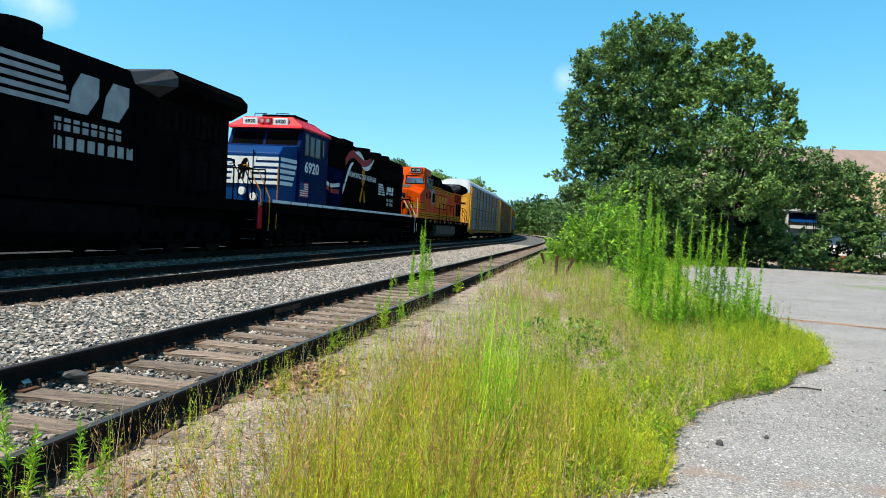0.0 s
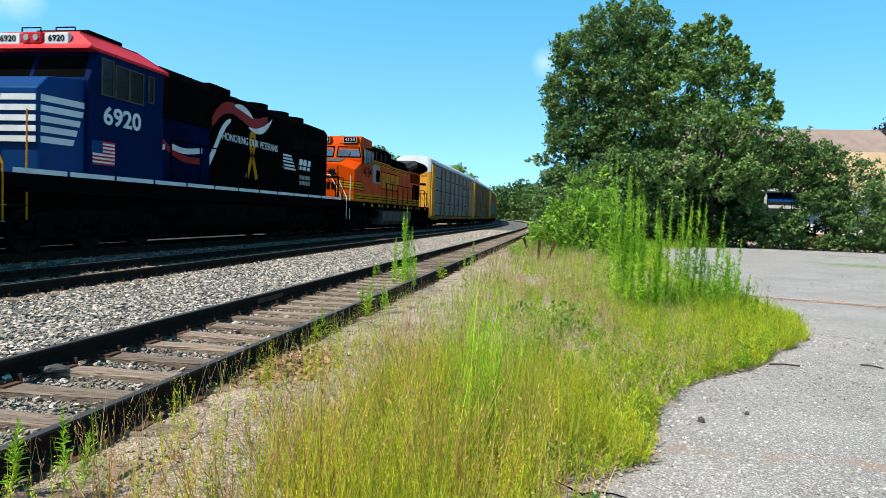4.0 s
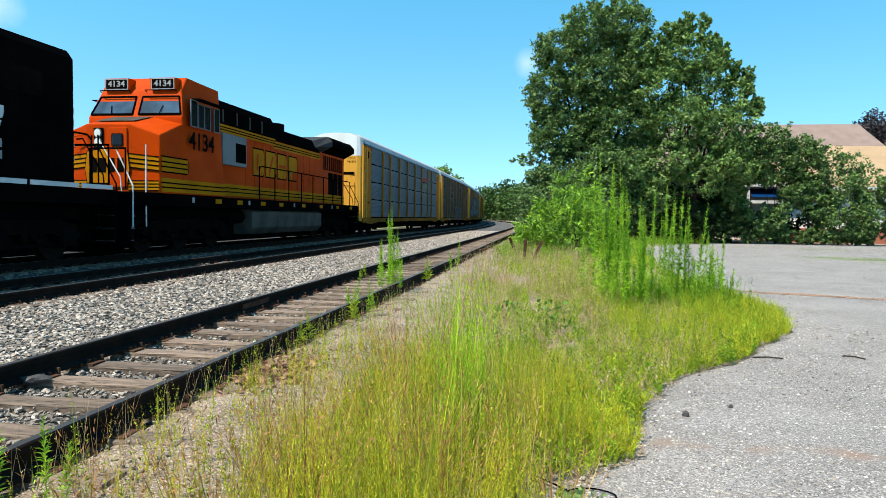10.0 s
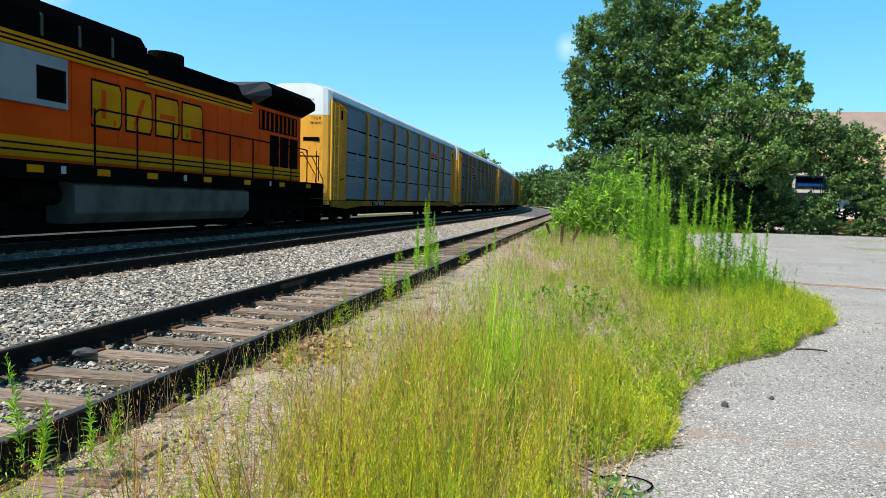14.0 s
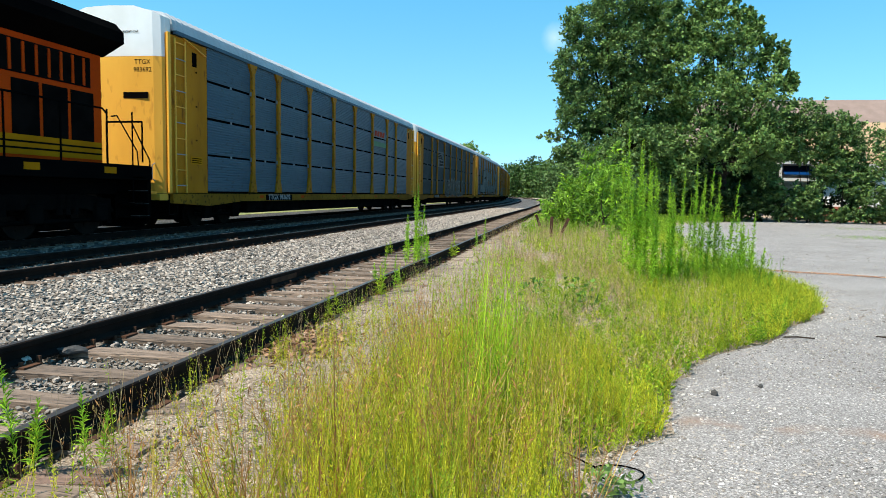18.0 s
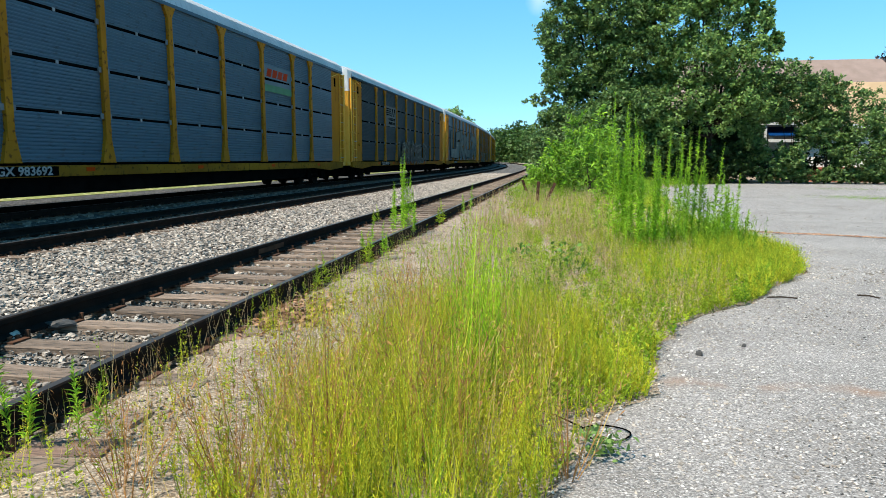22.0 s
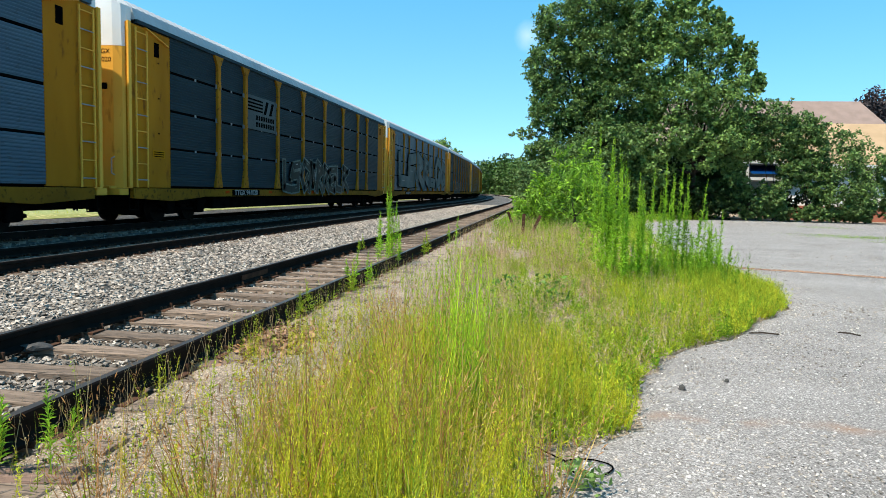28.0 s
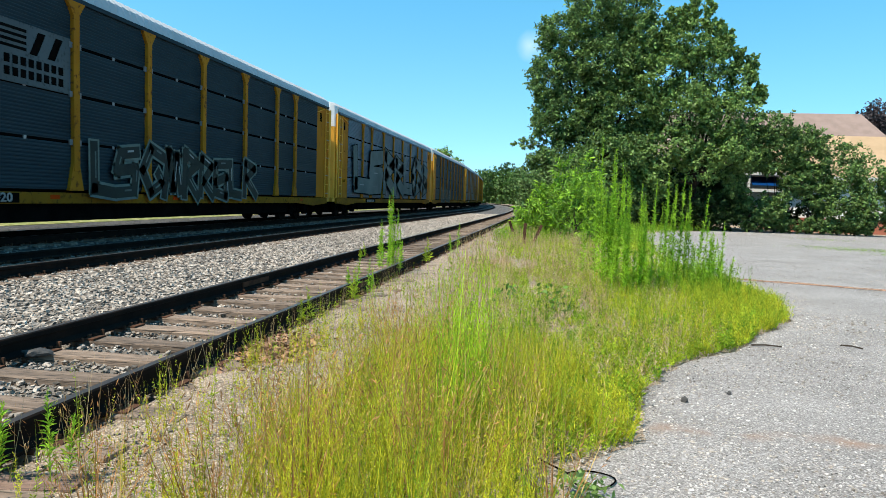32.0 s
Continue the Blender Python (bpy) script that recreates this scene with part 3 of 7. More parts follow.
def ends(parent, L, y_rear, paint, rail_mat):
    """Couplers, pilots, steps and end platforms of a locomotive."""
    for y, d, rail_paint in ((0.35, -1, rail_mat), (L - 0.35, 1, "black_paint")):
        bm = boxes((-1.45, 1.45, *sorted((y, y - d * 0.12)), 0.35, 1.35), bevel=0.03)
        prism([(-1.2, 0.12), (1.2, 0.12), (1.45, 0.38), (-1.45, 0.38)], *sorted((y + d * 0.02, y - d * 0.1)), "y", 0, bm)
        part("pilot", bm, "black_paint", parent)
        part("coupler", boxes((-0.16, 0.16, *sorted((y, y + d * 0.42)), 0.72, 1.02), (-0.22, 0.22, *sorted((y + d * 0.2, y + d * 0.42)), 0.68, 1.06), bevel=0.04), "rust", parent, "rusty knuckle coupler")
        for x in (-0.75, -0.5, 0.5, 0.75):
            part("air_hose", tube([(x, y + d * 0.02, 0.95), (x, y + d * 0.16, 0.9), (x * 0.9, y + d * 0.2, 0.6), (x * 0.7, y + d * 0.2, 0.42)], 0.025), "black_paint", parent)
        for sx in (-1, 1):
            for k in range(4):
                ys = y - d * (0.14 + 0.04 * k)
                part("step", boxes((*sorted((sx * 0.95, sx * 1.5)), *sorted((ys, ys - d * 0.5)), 0.38 + 0.32 * k, 0.41 + 0.32 * k)), "grime", parent)
                part("step_edge", boxes((*sorted((sx * 0.96, sx * 1.49)), *sorted((ys + d * 0.004, ys + d * 0.016)), 0.385 + 0.32 * k, 0.415 + 0.32 * k)), "dull_white", parent, "worn white step edge")
            part("step_side", boxes((*sorted((sx * 0.92, sx * 0.95)), *sorted((y - d * 0.13, y - d * 0.7)), 0.35, 1.5)), "black_paint", parent)
            part("grab_rail", tube([(sx * 1.5, y - d * 0.1, 0.75), (sx * 1.5, y - d * 0.1, 1.75), (sx * 1.3, y - d * 0.12, 2.1), (sx * 1.0, y - d * 0.12, 2.62)], 0.019), rail_paint, parent)
        for sx in (-1, 1):
            part("grab_rail", tube([(sx * 1.47, y - d * 0.75, 0.75), (sx * 1.47, y - d * 0.75, 2.75)], 0.018), rail_paint, parent)
            part("grab_rail", tube([(sx * 0.45, y - d * 0.12, 2.72), (sx * 0.6, y - d * 0.1, 2.74), (sx * 1.15, y - d * 0.1, 1.95), (sx * 1.2, y - d * 0.1, 1.5)], 0.018), rail_paint, parent)
        part("end_railing", tube([(-1.3, y - d * 0.1, 1.7), (-1.3, y - d * 0.1, 2.6), (-0.3, y - d * 0.1, 2.6), (-0.3, y - d * 0.1, 1.7)], 0.022), "black_paint", parent)
        part("end_railing", tube([(1.3, y - d * 0.1, 1.7), (1.3, y - d * 0.1, 2.6), (0.3, y - d * 0.1, 2.6), (0.3, y - d * 0.1, 1.7)], 0.022), "black_paint", parent)


def frame_and_tank(parent, L, tank, tank_mat, stripe):
    part("underframe", boxes((-1.5, 1.5, 0.35, L - 0.35, 1.30, 1.62), (-1.0, 1.0, 1.0, L - 1.0, 0.95, 1.30), bevel=0.02), "black_paint", parent, "black walkway frame")
    prof = [(-1.42, 0.62), (-1.2, 0.38), (1.2, 0.38), (1.42, 0.62), (1.42, 1.22), (1.25, 1.30), (-1.25, 1.30), (-1.42, 1.22)]
    part("fuel_tank", prism(prof, tank[0], tank[1], "y", 0.04), tank_mat, parent, "dusty fuel tank slung under the frame")
    for x in (-0.95, 0.95):
        part("air_reservoir", rod(bmesh.new(), (x, tank[0] - 1.2, 1.02), (x, tank[0] - 0.1, 1.02), 0.24, 12), "grime", parent)
    part("under_equipment", boxes((-1.1, 1.1, tank[1] + 0.1, tank[1] + 1.2, 0.5, 1.3), (-0.7, 0.7, 1.2, L - 1.2, 0.16, 1.0), bevel=0.03), "grime", parent)
    if stripe:
        y = 0.7
        while y < L - 0.9:
            for sx in (-1, 1):
                part("sill_stripe", boxes((*sorted((sx * 1.500, sx * 1.506)), y, min(y + 1.53, L - 0.6), 1.625, 1.715)), stripe, parent)
            y += 1.62


def window_pane(parent, x, y0, y1, z0, z1, frame_mat="tank_grey"):
    """A side window: glass with a frame, on the side at x."""
    s = 1 if x > 0 else -1
    w = part("window", boxes((*sorted((x - s * 0.01, x + s * 0.012)), y0, y1, z0, z1)), "glass", parent, "dark cab side window")
    bm = boxes((*sorted((x, x + s * 0.03)), y0 - 0.022, y1 + 0.022, z1, z1 + 0.022), (*sorted((x, x + s * 0.03)), y0 - 0.022, y1 + 0.022, z0 - 0.022, z0), (*sorted((x, x + s * 0.03)), y0 - 0.022, y0, z0, z1), (*sorted((x, x + s * 0.03)), y1, y1 + 0.022, z0, z1))
    part("window_frame", bm, frame_mat, w)


def ge_locomotive(livery, label):
    """A six-axle wide-nosed freight diesel with a winged radiator at its rear. y runs back from the front coupler, z up from the rail."""
    L = 22.6
    orange_livery = livery == "orange"
    body, nose, roofc = ("orange_paint", "orange_paint", "black_paint") if orange_livery else ("black_paint",) * 3
    lo = thing("locomotive", label, "locomotive", "locomotives of the train")
    truck(lo, 4.0, 3, 0.53), truck(lo, L - 4.0, 3, 0.53)
    frame_and_tank(lo, L, (8.0, 15.9), "tank_grey" if orange_livery else "grime", None)
    ends(lo, L, L, body, "rail_white" if orange_livery else "grime")
    # nose and cab
    xs = (-1.49, -0.62, 0.62, 1.49)
    rows3 = [[(x, 1.74 if abs(x) > 1 else 1.64, 1.62) for x in xs], [(x, 1.76 if abs(x) > 1 else 1.64, 3.04 if abs(x) > 1 else 3.30) for x in xs], [(x, 2.98, 3.44 if abs(x) > 1 else 3.62) for x in xs], [(x, 2.98, 1.62) for x in xs]]
    bm = bmesh.new()
    grid = [[bm.verts.new(c) for c in r] for r in rows3]
    for a, b in zip(grid, grid[1:] + grid[:1]):
        for k in range(3):
            bm.faces.new((a[k], a[k + 1], b[k + 1], b[k]))
    for k in (0, 3):
        bm.faces.new([r[k] for r in grid])
    bmesh.ops.recalc_face_normals(bm, faces=bm.faces)
    bmesh.ops.bevel(bm, geom=[e for e in bm.edges if e.calc_face_angle(0) > 0.15], offset=0.035, segments=2, affect="EDGES", profile=0.6)
    part("nose", bm, nose, lo, "wide faceted safety-cab nose")
    if orange_livery:
        part("glare_panel", prism([(1.98, 3.412), (2.92, 3.622), (2.92, 3.630), (1.98, 3.420)], -0.60, 0.60, "x"), "tank_grey", lo, "dull dark anti-glare panel on the nose")
    cabp = [(2.95, 1.62), (2.95, 3.62), (3.3, 4.36), (3.62, 4.74), (5.65, 4.70), (5.65, 1.62)]
    bm = prism(cabp, -1.5, 1.5, "x", 0.06)
    for v in bm.verts:
        if v.co.z > 4.2:
            v.co.x *= 0.86
    part("cab", bm, body, lo, "orange cab" if orange_livery else "black cab")
    for sx in (-1, 1):
        q = [(sx * 0.10, 3.70), (sx * 1.42, 3.70), (sx * 1.25, 4.24), (sx * 0.10, 4.24)]
        bm = prism(q, -0.012, 0.012, "y")
        slope = Matrix.Translation((0, 2.972, 3.66)) @ pose(0, 0, 0, -26.5) @ Matrix.Translation((0, 0, -3.66))
        bmesh.ops.transform(bm, matrix=slope, verts=bm.verts)
        c4 = [slope @ Vector((a, -0.015, b)) for a, b in q]
        w = part("windshield", bm, "sky_tint_glass" if orange_livery else "glass", lo, "windshield pane with the sky's reflection painted in as blue" if orange_livery else "dark windshield pane")
        if orange_livery:
            fr = bmesh.new()
            for a, b in zip(c4, c4[1:] + c4[:1]):
                rod(fr, a, b, 0.028, 6)
            part("windshield_frame", fr, "black_paint", w, "black rubber frame")
            wp = (c4[0] + c4[1]) / 2
            part("wiper", tube([wp + Vector((0, -0.03, 0.0)), wp + Vector((sx * 0.06, 0.1, 0.24))], 0.012), "black_paint", w)
        window_pane(lo, sx * 1.50, 3.42, 3.80, 3.45, 4.12, "box_grey")
        window_pane(lo, sx * 1.50, 3.88, 4.22, 3.45, 4.06, "box_grey")
        window_pane(lo, sx * 1.50, 4.26, 4.62, 3.45, 4.06, "box_grey")
        window_pane(lo, sx * 1.50, 4.90, 5.22, 3.45, 4.08, "box_grey")
        n = part("number_board", boxes((sx * 0.74 - 0.40, sx * 0.74 + 0.40, 3.20, 3.62, 4.36, 4.68), bevel=0.03), body, lo, "number board housing above the windshield")
        board = part("number_face", boxes((sx * 0.74 - 0.34, sx * 0.74 + 0.34, 3.188, 3.205, 4.40, 4.64), bevel=0.004), "grime", n, "black number panel")
        part("panel_rim", boxes((sx * 0.74 - 0.37, sx * 0.74 + 0.37, 3.193, 3.203, 4.375, 4.665)), "dull_white", n, "thin white rim")
        if orange_livery:
            letters("number", "4134", 0.24, "dull_white", n, on_front(sx * 0.74, 3.184, 4.52), "white road number", 0.002, 1.15, 0.006)
            letters("road_number", "4134", 0.74, "grime", lo, on_side(1.506, 4.12, 3.04) if sx > 0 else Matrix.Translation((-1.506, 4.12, 3.04)) @ Matrix(((0, 0, -1), (-1, 0, 0), (0, 1, 0))).to_4x4(), "dark road number", 0.003, 1.08, 0.012)
    part("headlight", boxes((-0.40, -0.12, 1.60, 1.70, 2.72, 3.20), bevel=0.02), "grime", lo)
    for z in (2.85, 3.07):
        part("lamp", rod(bmesh.new(), (-0.26, 1.565, z), (-0.26, 1.62, z), 0.095, 14), "lamp_lens", lo, "clear headlamp lens")
        part("lamp_ring", rod(bmesh.new(), (-0.26, 1.58, z), (-0.26, 1.615, z), 0.115, 14), "box_grey", lo)
    part("nose_grab", tube([(-0.98, 1.62, 2.72), (-0.98, 1.52, 2.75), (-0.98, 1.52, 2.98), (-0.62, 1.52, 3.02), (-0.62, 1.62, 3.02)], 0.014), nose, lo)
    for sx in (-1, 1):
        part("windshield_grab", tube([(sx * 0.25, 3.16, 4.30), (sx * 0.25, 3.08, 4.34), (sx * 1.2, 3.08, 4.34), (sx * 1.2, 3.16, 4.30)], 0.013), "black_paint", lo)
    part("nose_window", boxes((0.14, 0.50, 1.585, 1.64, 2.74, 3.06), bevel=0.05), "glass", lo, "small nose door window")
    part("nose_door", boxes((0.02, 0.60, 1.60, 1.66, 1.75, 3.2), bevel=0.02), nose, lo)
    for sx in (-1, 1):
        part("ditch_light", rod(bmesh.new(), (sx * 1.0, 0.28, 1.45), (sx * 1.0, 0.42, 1.45), 0.11, 14), "lamp_lens", lo, "clear ditch light")
        part("sunshade", boxes((*sorted((sx * 1.5, sx * 1.75)), 3.5, 5.4, 4.14, 4.17)), "grime", lo)
    part("horn", tube([(-0.2, 5.0, 4.60), (-0.2, 5.0, 4.76), (-0.2, 4.6, 4.78)], 0.04), "grime", lo)
    part("roof_grab", tube([(0.0, 3.7, 4.6), (0.0, 3.7, 4.74), (0.3, 3.7, 4.74), (0.3, 3.7, 4.6)], 0.015), "grime", lo)
    # hoods
    part("electrical_cabinet", prism([(-0.98, 1.62), (0.98, 1.62), (0.98, 4.1), (0.8, 4.36), (-0.8, 4.36), (-0.98, 4.1)], 5.63, 8.2, "y", 0.02), body, lo)
    part("blower_housing", prism([(-1.04, 3.85), (1.04, 3.85), (1.04, 4.3), (0.85, 4.58), (-0.85, 4.58), (-1.04, 4.3)], 5.67, 11.1, "y", 0.03), roofc, lo, "black upper housing behind the cab")
    for k in range(4):
        part("vent_post", boxes((1.04, 1.07, 6.4 + k * 1.1, 6.46 + k * 1.1, 3.9, 4.3)), "tank_grey", lo)
    part("hood", prism([(-0.94, 1.62), (0.94, 1.62), (0.94, 3.95), (0.78, 4.28), (-0.78, 4.28), (-0.94, 3.95)], 8.2, 17.0, "y", 0.02), body, lo, "long engine hood")
    part("hood_roof", prism([(-0.955, 3.80), (0.955, 3.80), (0.955, 3.97), (0.79, 4.30), (-0.79, 4.30), (-0.955, 3.97)], 8.21, 16.99, "y", 0.02), roofc, lo, "black hood roof")
    part("radiator_hood", prism([(-0.95, 1.62), (0.95, 1.62), (0.95, 4.15), (-0.95, 4.15)], 17.0, 21.1, "y", 0.03), body, lo)
    wing = [(-0.95, 3.86), (0.95, 3.86), (1.5, 4.12), (1.5, 4.34), (1.28, 4.54), (-1.28, 4.54), (-1.5, 4.34), (-1.5, 4.12)]
    bm = prism(wing, 17.3, 21.2, "y", 0.0)
    part("radiator_wing", bm, roofc, lo, "overhanging radiator wings")
    bm = bmesh.new()
    for sx in (-1, 1):
        vs = [bm.verts.new(c) for c in ((sx * 0.95, 16.3, 4.0), (sx * 0.8, 16.3, 4.28), (sx * 1.28, 17.3, 4.54), (sx * 1.5, 17.3, 4.34), (sx * 1.5, 17.3, 4.12), (sx * 0.95, 17.3, 3.86))]
        bm.faces.new((vs[0], vs[1], vs[2], vs[3])), bm.faces.new((vs[0], vs[3], vs[4])), bm.faces.new((vs[0], vs[4], vs[5]))
    vs = [bm.verts.new(c) for c in ((-0.8, 16.3, 4.28), (0.8, 16.3, 4.28), (1.28, 17.3, 4.54), (-1.28, 17.3, 4.54))]
    bm.faces.new(vs)
    bmesh.ops.recalc_face_normals(bm, faces=bm.faces)
    part("radiator_fairing", bm, "fairing_grey", lo, "dull grey flared fairing")
    for sx in (-1, 1):
        part("radiator_screen", boxes((*sorted((sx * 0.93, sx * 0.965)), 17.5, 20.7, 3.15, 3.75)), "grime", lo)
        for k in range(9):
            part("screen_slat", boxes((*sorted((sx * 0.96, sx * 0.985)), 17.55 + k * 0.36, 17.62 + k * 0.36, 3.18, 3.72)), body, lo)
        for k in range(11):
            y = 8.5 + k * 0.78
            part("hood_door", boxes((*sorted((sx * 0.935, sx * 0.952)), y, y + 0.70, 1.85, 3.68), bevel=0.006), body, lo)
            part("door_latch", boxes((*sorted((sx * 0.95, sx * 0.97)), y + 0.6, y + 0.66, 2.5, 2.62)), body, lo)
        for k in range(4):
            part("rear_door", boxes((*sorted((sx * 0.945, sx * 0.962)), 17.5 + k * 0.85, 18.25 + k * 0.85, 1.8, 3.05), bevel=0.006), "grime" if k > 0 else body, lo)
    st = bmesh.new()
    rod(st, (0, 13.5, 4.28), (0, 13.5, 4.66), 0.62, 20)
    for v in st.verts:
        v.co.x *= 0.7
    part("exhaust_pipe", st, "grime", lo, "squat sooty exhaust stack")
    part("lifting_lug", boxes((0.6, 0.75, 11.3, 11.5, 4.28, 4.44), (-0.75, -0.6, 11.3, 11.5, 4.28, 4.44), bevel=0.02), "grime", lo)
    part("inverter_box", boxes((0.95, 1.12, 6.3, 8.2, 2.63, 3.58), bevel=0.03), "box_grey" if orange_livery else "black_paint", lo, "grey air filter box" if orange_livery else "")
    if orange_livery:
        part("filter_opening", boxes((1.11, 1.13, 7.3, 8.12, 2.75, 3.35), bevel=0.01), "black_paint", lo)
    side_rails(lo, 8.6, 20.6, 9, 1.62, 2.72, "black_paint")
    # paint
    if orange_livery:
        for sx in (-1, 1):
            for a, b, z0, z1, dx in ((1.80, 5.62, 1.66, 2.0, 1.505), (8.22, 17.0, 1.70, 2.06, 0.956), (17.0, 21.05, 1.70, 2.06, 0.966), (5.66, 11.1, 3.60, 3.84, 1.05), (11.1, 17.0, 3.52, 3.78, 0.957), (5.66, 8.2, 1.70, 2.06, 0.985)):
                part("yellow_stripe", boxes((*sorted((sx * dx, sx * (dx + 0.003))), a, b, z0, z1)), "yellow_paint", lo)
                for zz in (z0 + (z1 - z0) * 0.33, z0 + (z1 - z0) * 0.66):
                    part("stripe_line", boxes((*sorted((sx * (dx + 0.002), sx * (dx + 0.006))), a, b, zz - 0.018, zz + 0.018)), "grime", lo)
            part("nose_stripe", prism([(1.82, 2.16), (3.20, 2.16), (3.28, 2.22), (3.28, 2.46), (3.20, 2.52), (1.82, 2.52)], *sorted((sx * 1.503, sx * 1.507)), "x"), "yellow_paint", lo, "yellow striped band on the nose side")
            for zz in (2.15, 2.28, 2.40, 2.53):
                part("stripe_line", boxes((*sorted((sx * 1.506, sx * 1.510)), 1.80, 3.22, zz - 0.018, zz + 0.018)), "grime", lo)
            part("stripe_line", boxes((*sorted((sx * 1.506, sx * 1.510)), 3.26, 3.30, 2.2, 2.48)), "grime", lo)
            # the company mark on the hood: four plain yellow blocks with cut corners
            for k in range(4):
                y = 9.15 + k * 1.22
                for grow, dx, mt, lab in ((0.05, 0.955, "grime", ""), (0.0, 0.9595, "yellow_paint", "yellow block of the company mark")):
                    poly = [(y - grow, 2.47 - grow), (y + 0.92 + grow, 2.47 - grow), (y + 1.0 + grow, 2.6), (y + 1.0 + grow, 3.22), (y + 0.92 + grow, 3.34 + grow), (y - grow, 3.34 + grow)]
                    part("hood_mark", prism(poly, *sorted((sx * dx, sx * (dx + 0.004))), "x"), mt, lo, lab)
                slot = ([(0.3, 2.62), (0.46, 2.62), (0.46, 3.2), (0.3, 3.2)], [(0.25, 2.62), (0.42, 2.62), (0.76, 3.2), (0.6, 3.2)], [(0.15, 2.85), (0.85, 2.85), (0.85, 2.97), (0.15, 2.97)], [(0.42, 2.47), (1.02, 2.47), (1.02, 2.75), (0.42, 2.75)])[k]
                part("mark_gap", prism([(y + a, b) for a, b in slot], *sorted((sx * 0.9635, sx * 0.9675)), "x"), "orange_paint", lo)
        # the swept emblem on the nose front: a yellow shield between striped bands that bend down to the corners
        shield = [(-0.60, 1.86), (0.60, 1.86), (0.66, 2.2), (0.60, 2.62), (0.0, 2.70), (-0.60, 2.62), (-0.66, 2.2)]
        part("nose_emblem", prism([(x * 1.04, (z - 2.3) * 1.08 + 2.3) for x, z in shield], 1.618, 1.632, "y"), "grime", lo, "dark rim of the nose emblem")
        part("nose_emblem", prism(shield, 1.605, 1.62, "y"), "yellow_paint", lo, "yellow swept nose emblem")
        for k in range(4):
            x = -0.50 + k * 0.27
            part("emblem_mark", prism([(x, 2.12), (x + 0.19, 2.12), (x + 0.21, 2.3), (x + 0.19, 2.46), (x, 2.46)], 1.594, 1.608, "y"), "grime", lo)
        for sx in (-1, 1):
            for z0, z1, drop in ((2.24, 2.58, 0.08), (1.68, 1.92, 0.0)):
                for a, b, mt, dy in ((0.0, 1.0, "yellow_paint", 0.0), (-0.03, 0.06, "grime", -0.006), (0.30, 0.40, "grime", -0.006), (0.62, 0.72, "grime", -0.006), (0.95, 1.03, "grime", -0.006)):
                    h0, h1 = z0 + (z1 - z0) * a, z0 + (z1 - z0) * b
                    bm = prism([(sx * 0.62, h0), (sx * 1.47, h0 - drop), (sx * 1.47, h1 - drop), (sx * 0.62, h1)], -0.004, 0.004, "y")
                    for v in bm.verts:
                        v.co.y += 1.634 + dy + (abs(v.co.x) - 0.62) * 0.118
                    part("nose_band", bm, mt, lo)
        for y in (5.0, 6.6, 8.6, 10.4, 13.0, 15.4, 18.0, 20.4):
            part("reflector", boxes((1.500, 1.508, y, y + 0.42, 1.42, 1.55)), "yellow_paint", lo)
        for y in (3.5, 7.5, 12.0, 17.2):
            part("reflector", boxes((1.500, 1.508, y, y + 0.14, 1.42, 1.56)), "dull_white", lo)
    else:
        for sx in (-1, 1):
            for k in range(5):
                z = 3.08 + k * 0.17
                part("white_stripe", boxes((*sorted((sx * 0.954, sx * 0.958)), 6.4, 13.7 + 0.10 * (4 - k), z, z + 0.10)), "dull_white", lo)
            for k, (y, w) in enumerate(((14.0, 1.0), (15.1, 1.0))):
                part("company_mark", prism([(y, 3.05), (y + w * 0.6, 3.05), (y + w * 0.96, 3.45), (y + w * 0.96, 3.85), (y + w * 0.36, 3.85), (y + w * 0.1, 3.5)], *sorted((sx * 0.954, sx * 0.960)), "x"), "dull_white", lo, "white slanted company mark")
            for z, a, b in ((2.64, 13.6, 15.9), (2.28, 13.6, 16.4)):
                for k in range(8):
                    w = (b - a) / 8
                    part("name_bar", boxes((*sorted((sx * 0.954, sx * 0.958)), a + k * w, a + k * w + w * 0.68, z, z + 0.25)), "dull_white", lo)
        for k in range(5):
            part("rear_stripe", boxes((0.6, 0.9, 21.1, 21.106, 2.0 + k * 0.24, 2.12 + k * 0.24), (-0.9, -0.6, 21.1, 21.106, 2.0 + k * 0.24, 2.12 + k * 0.24)), "dull_white", lo)
    return lo


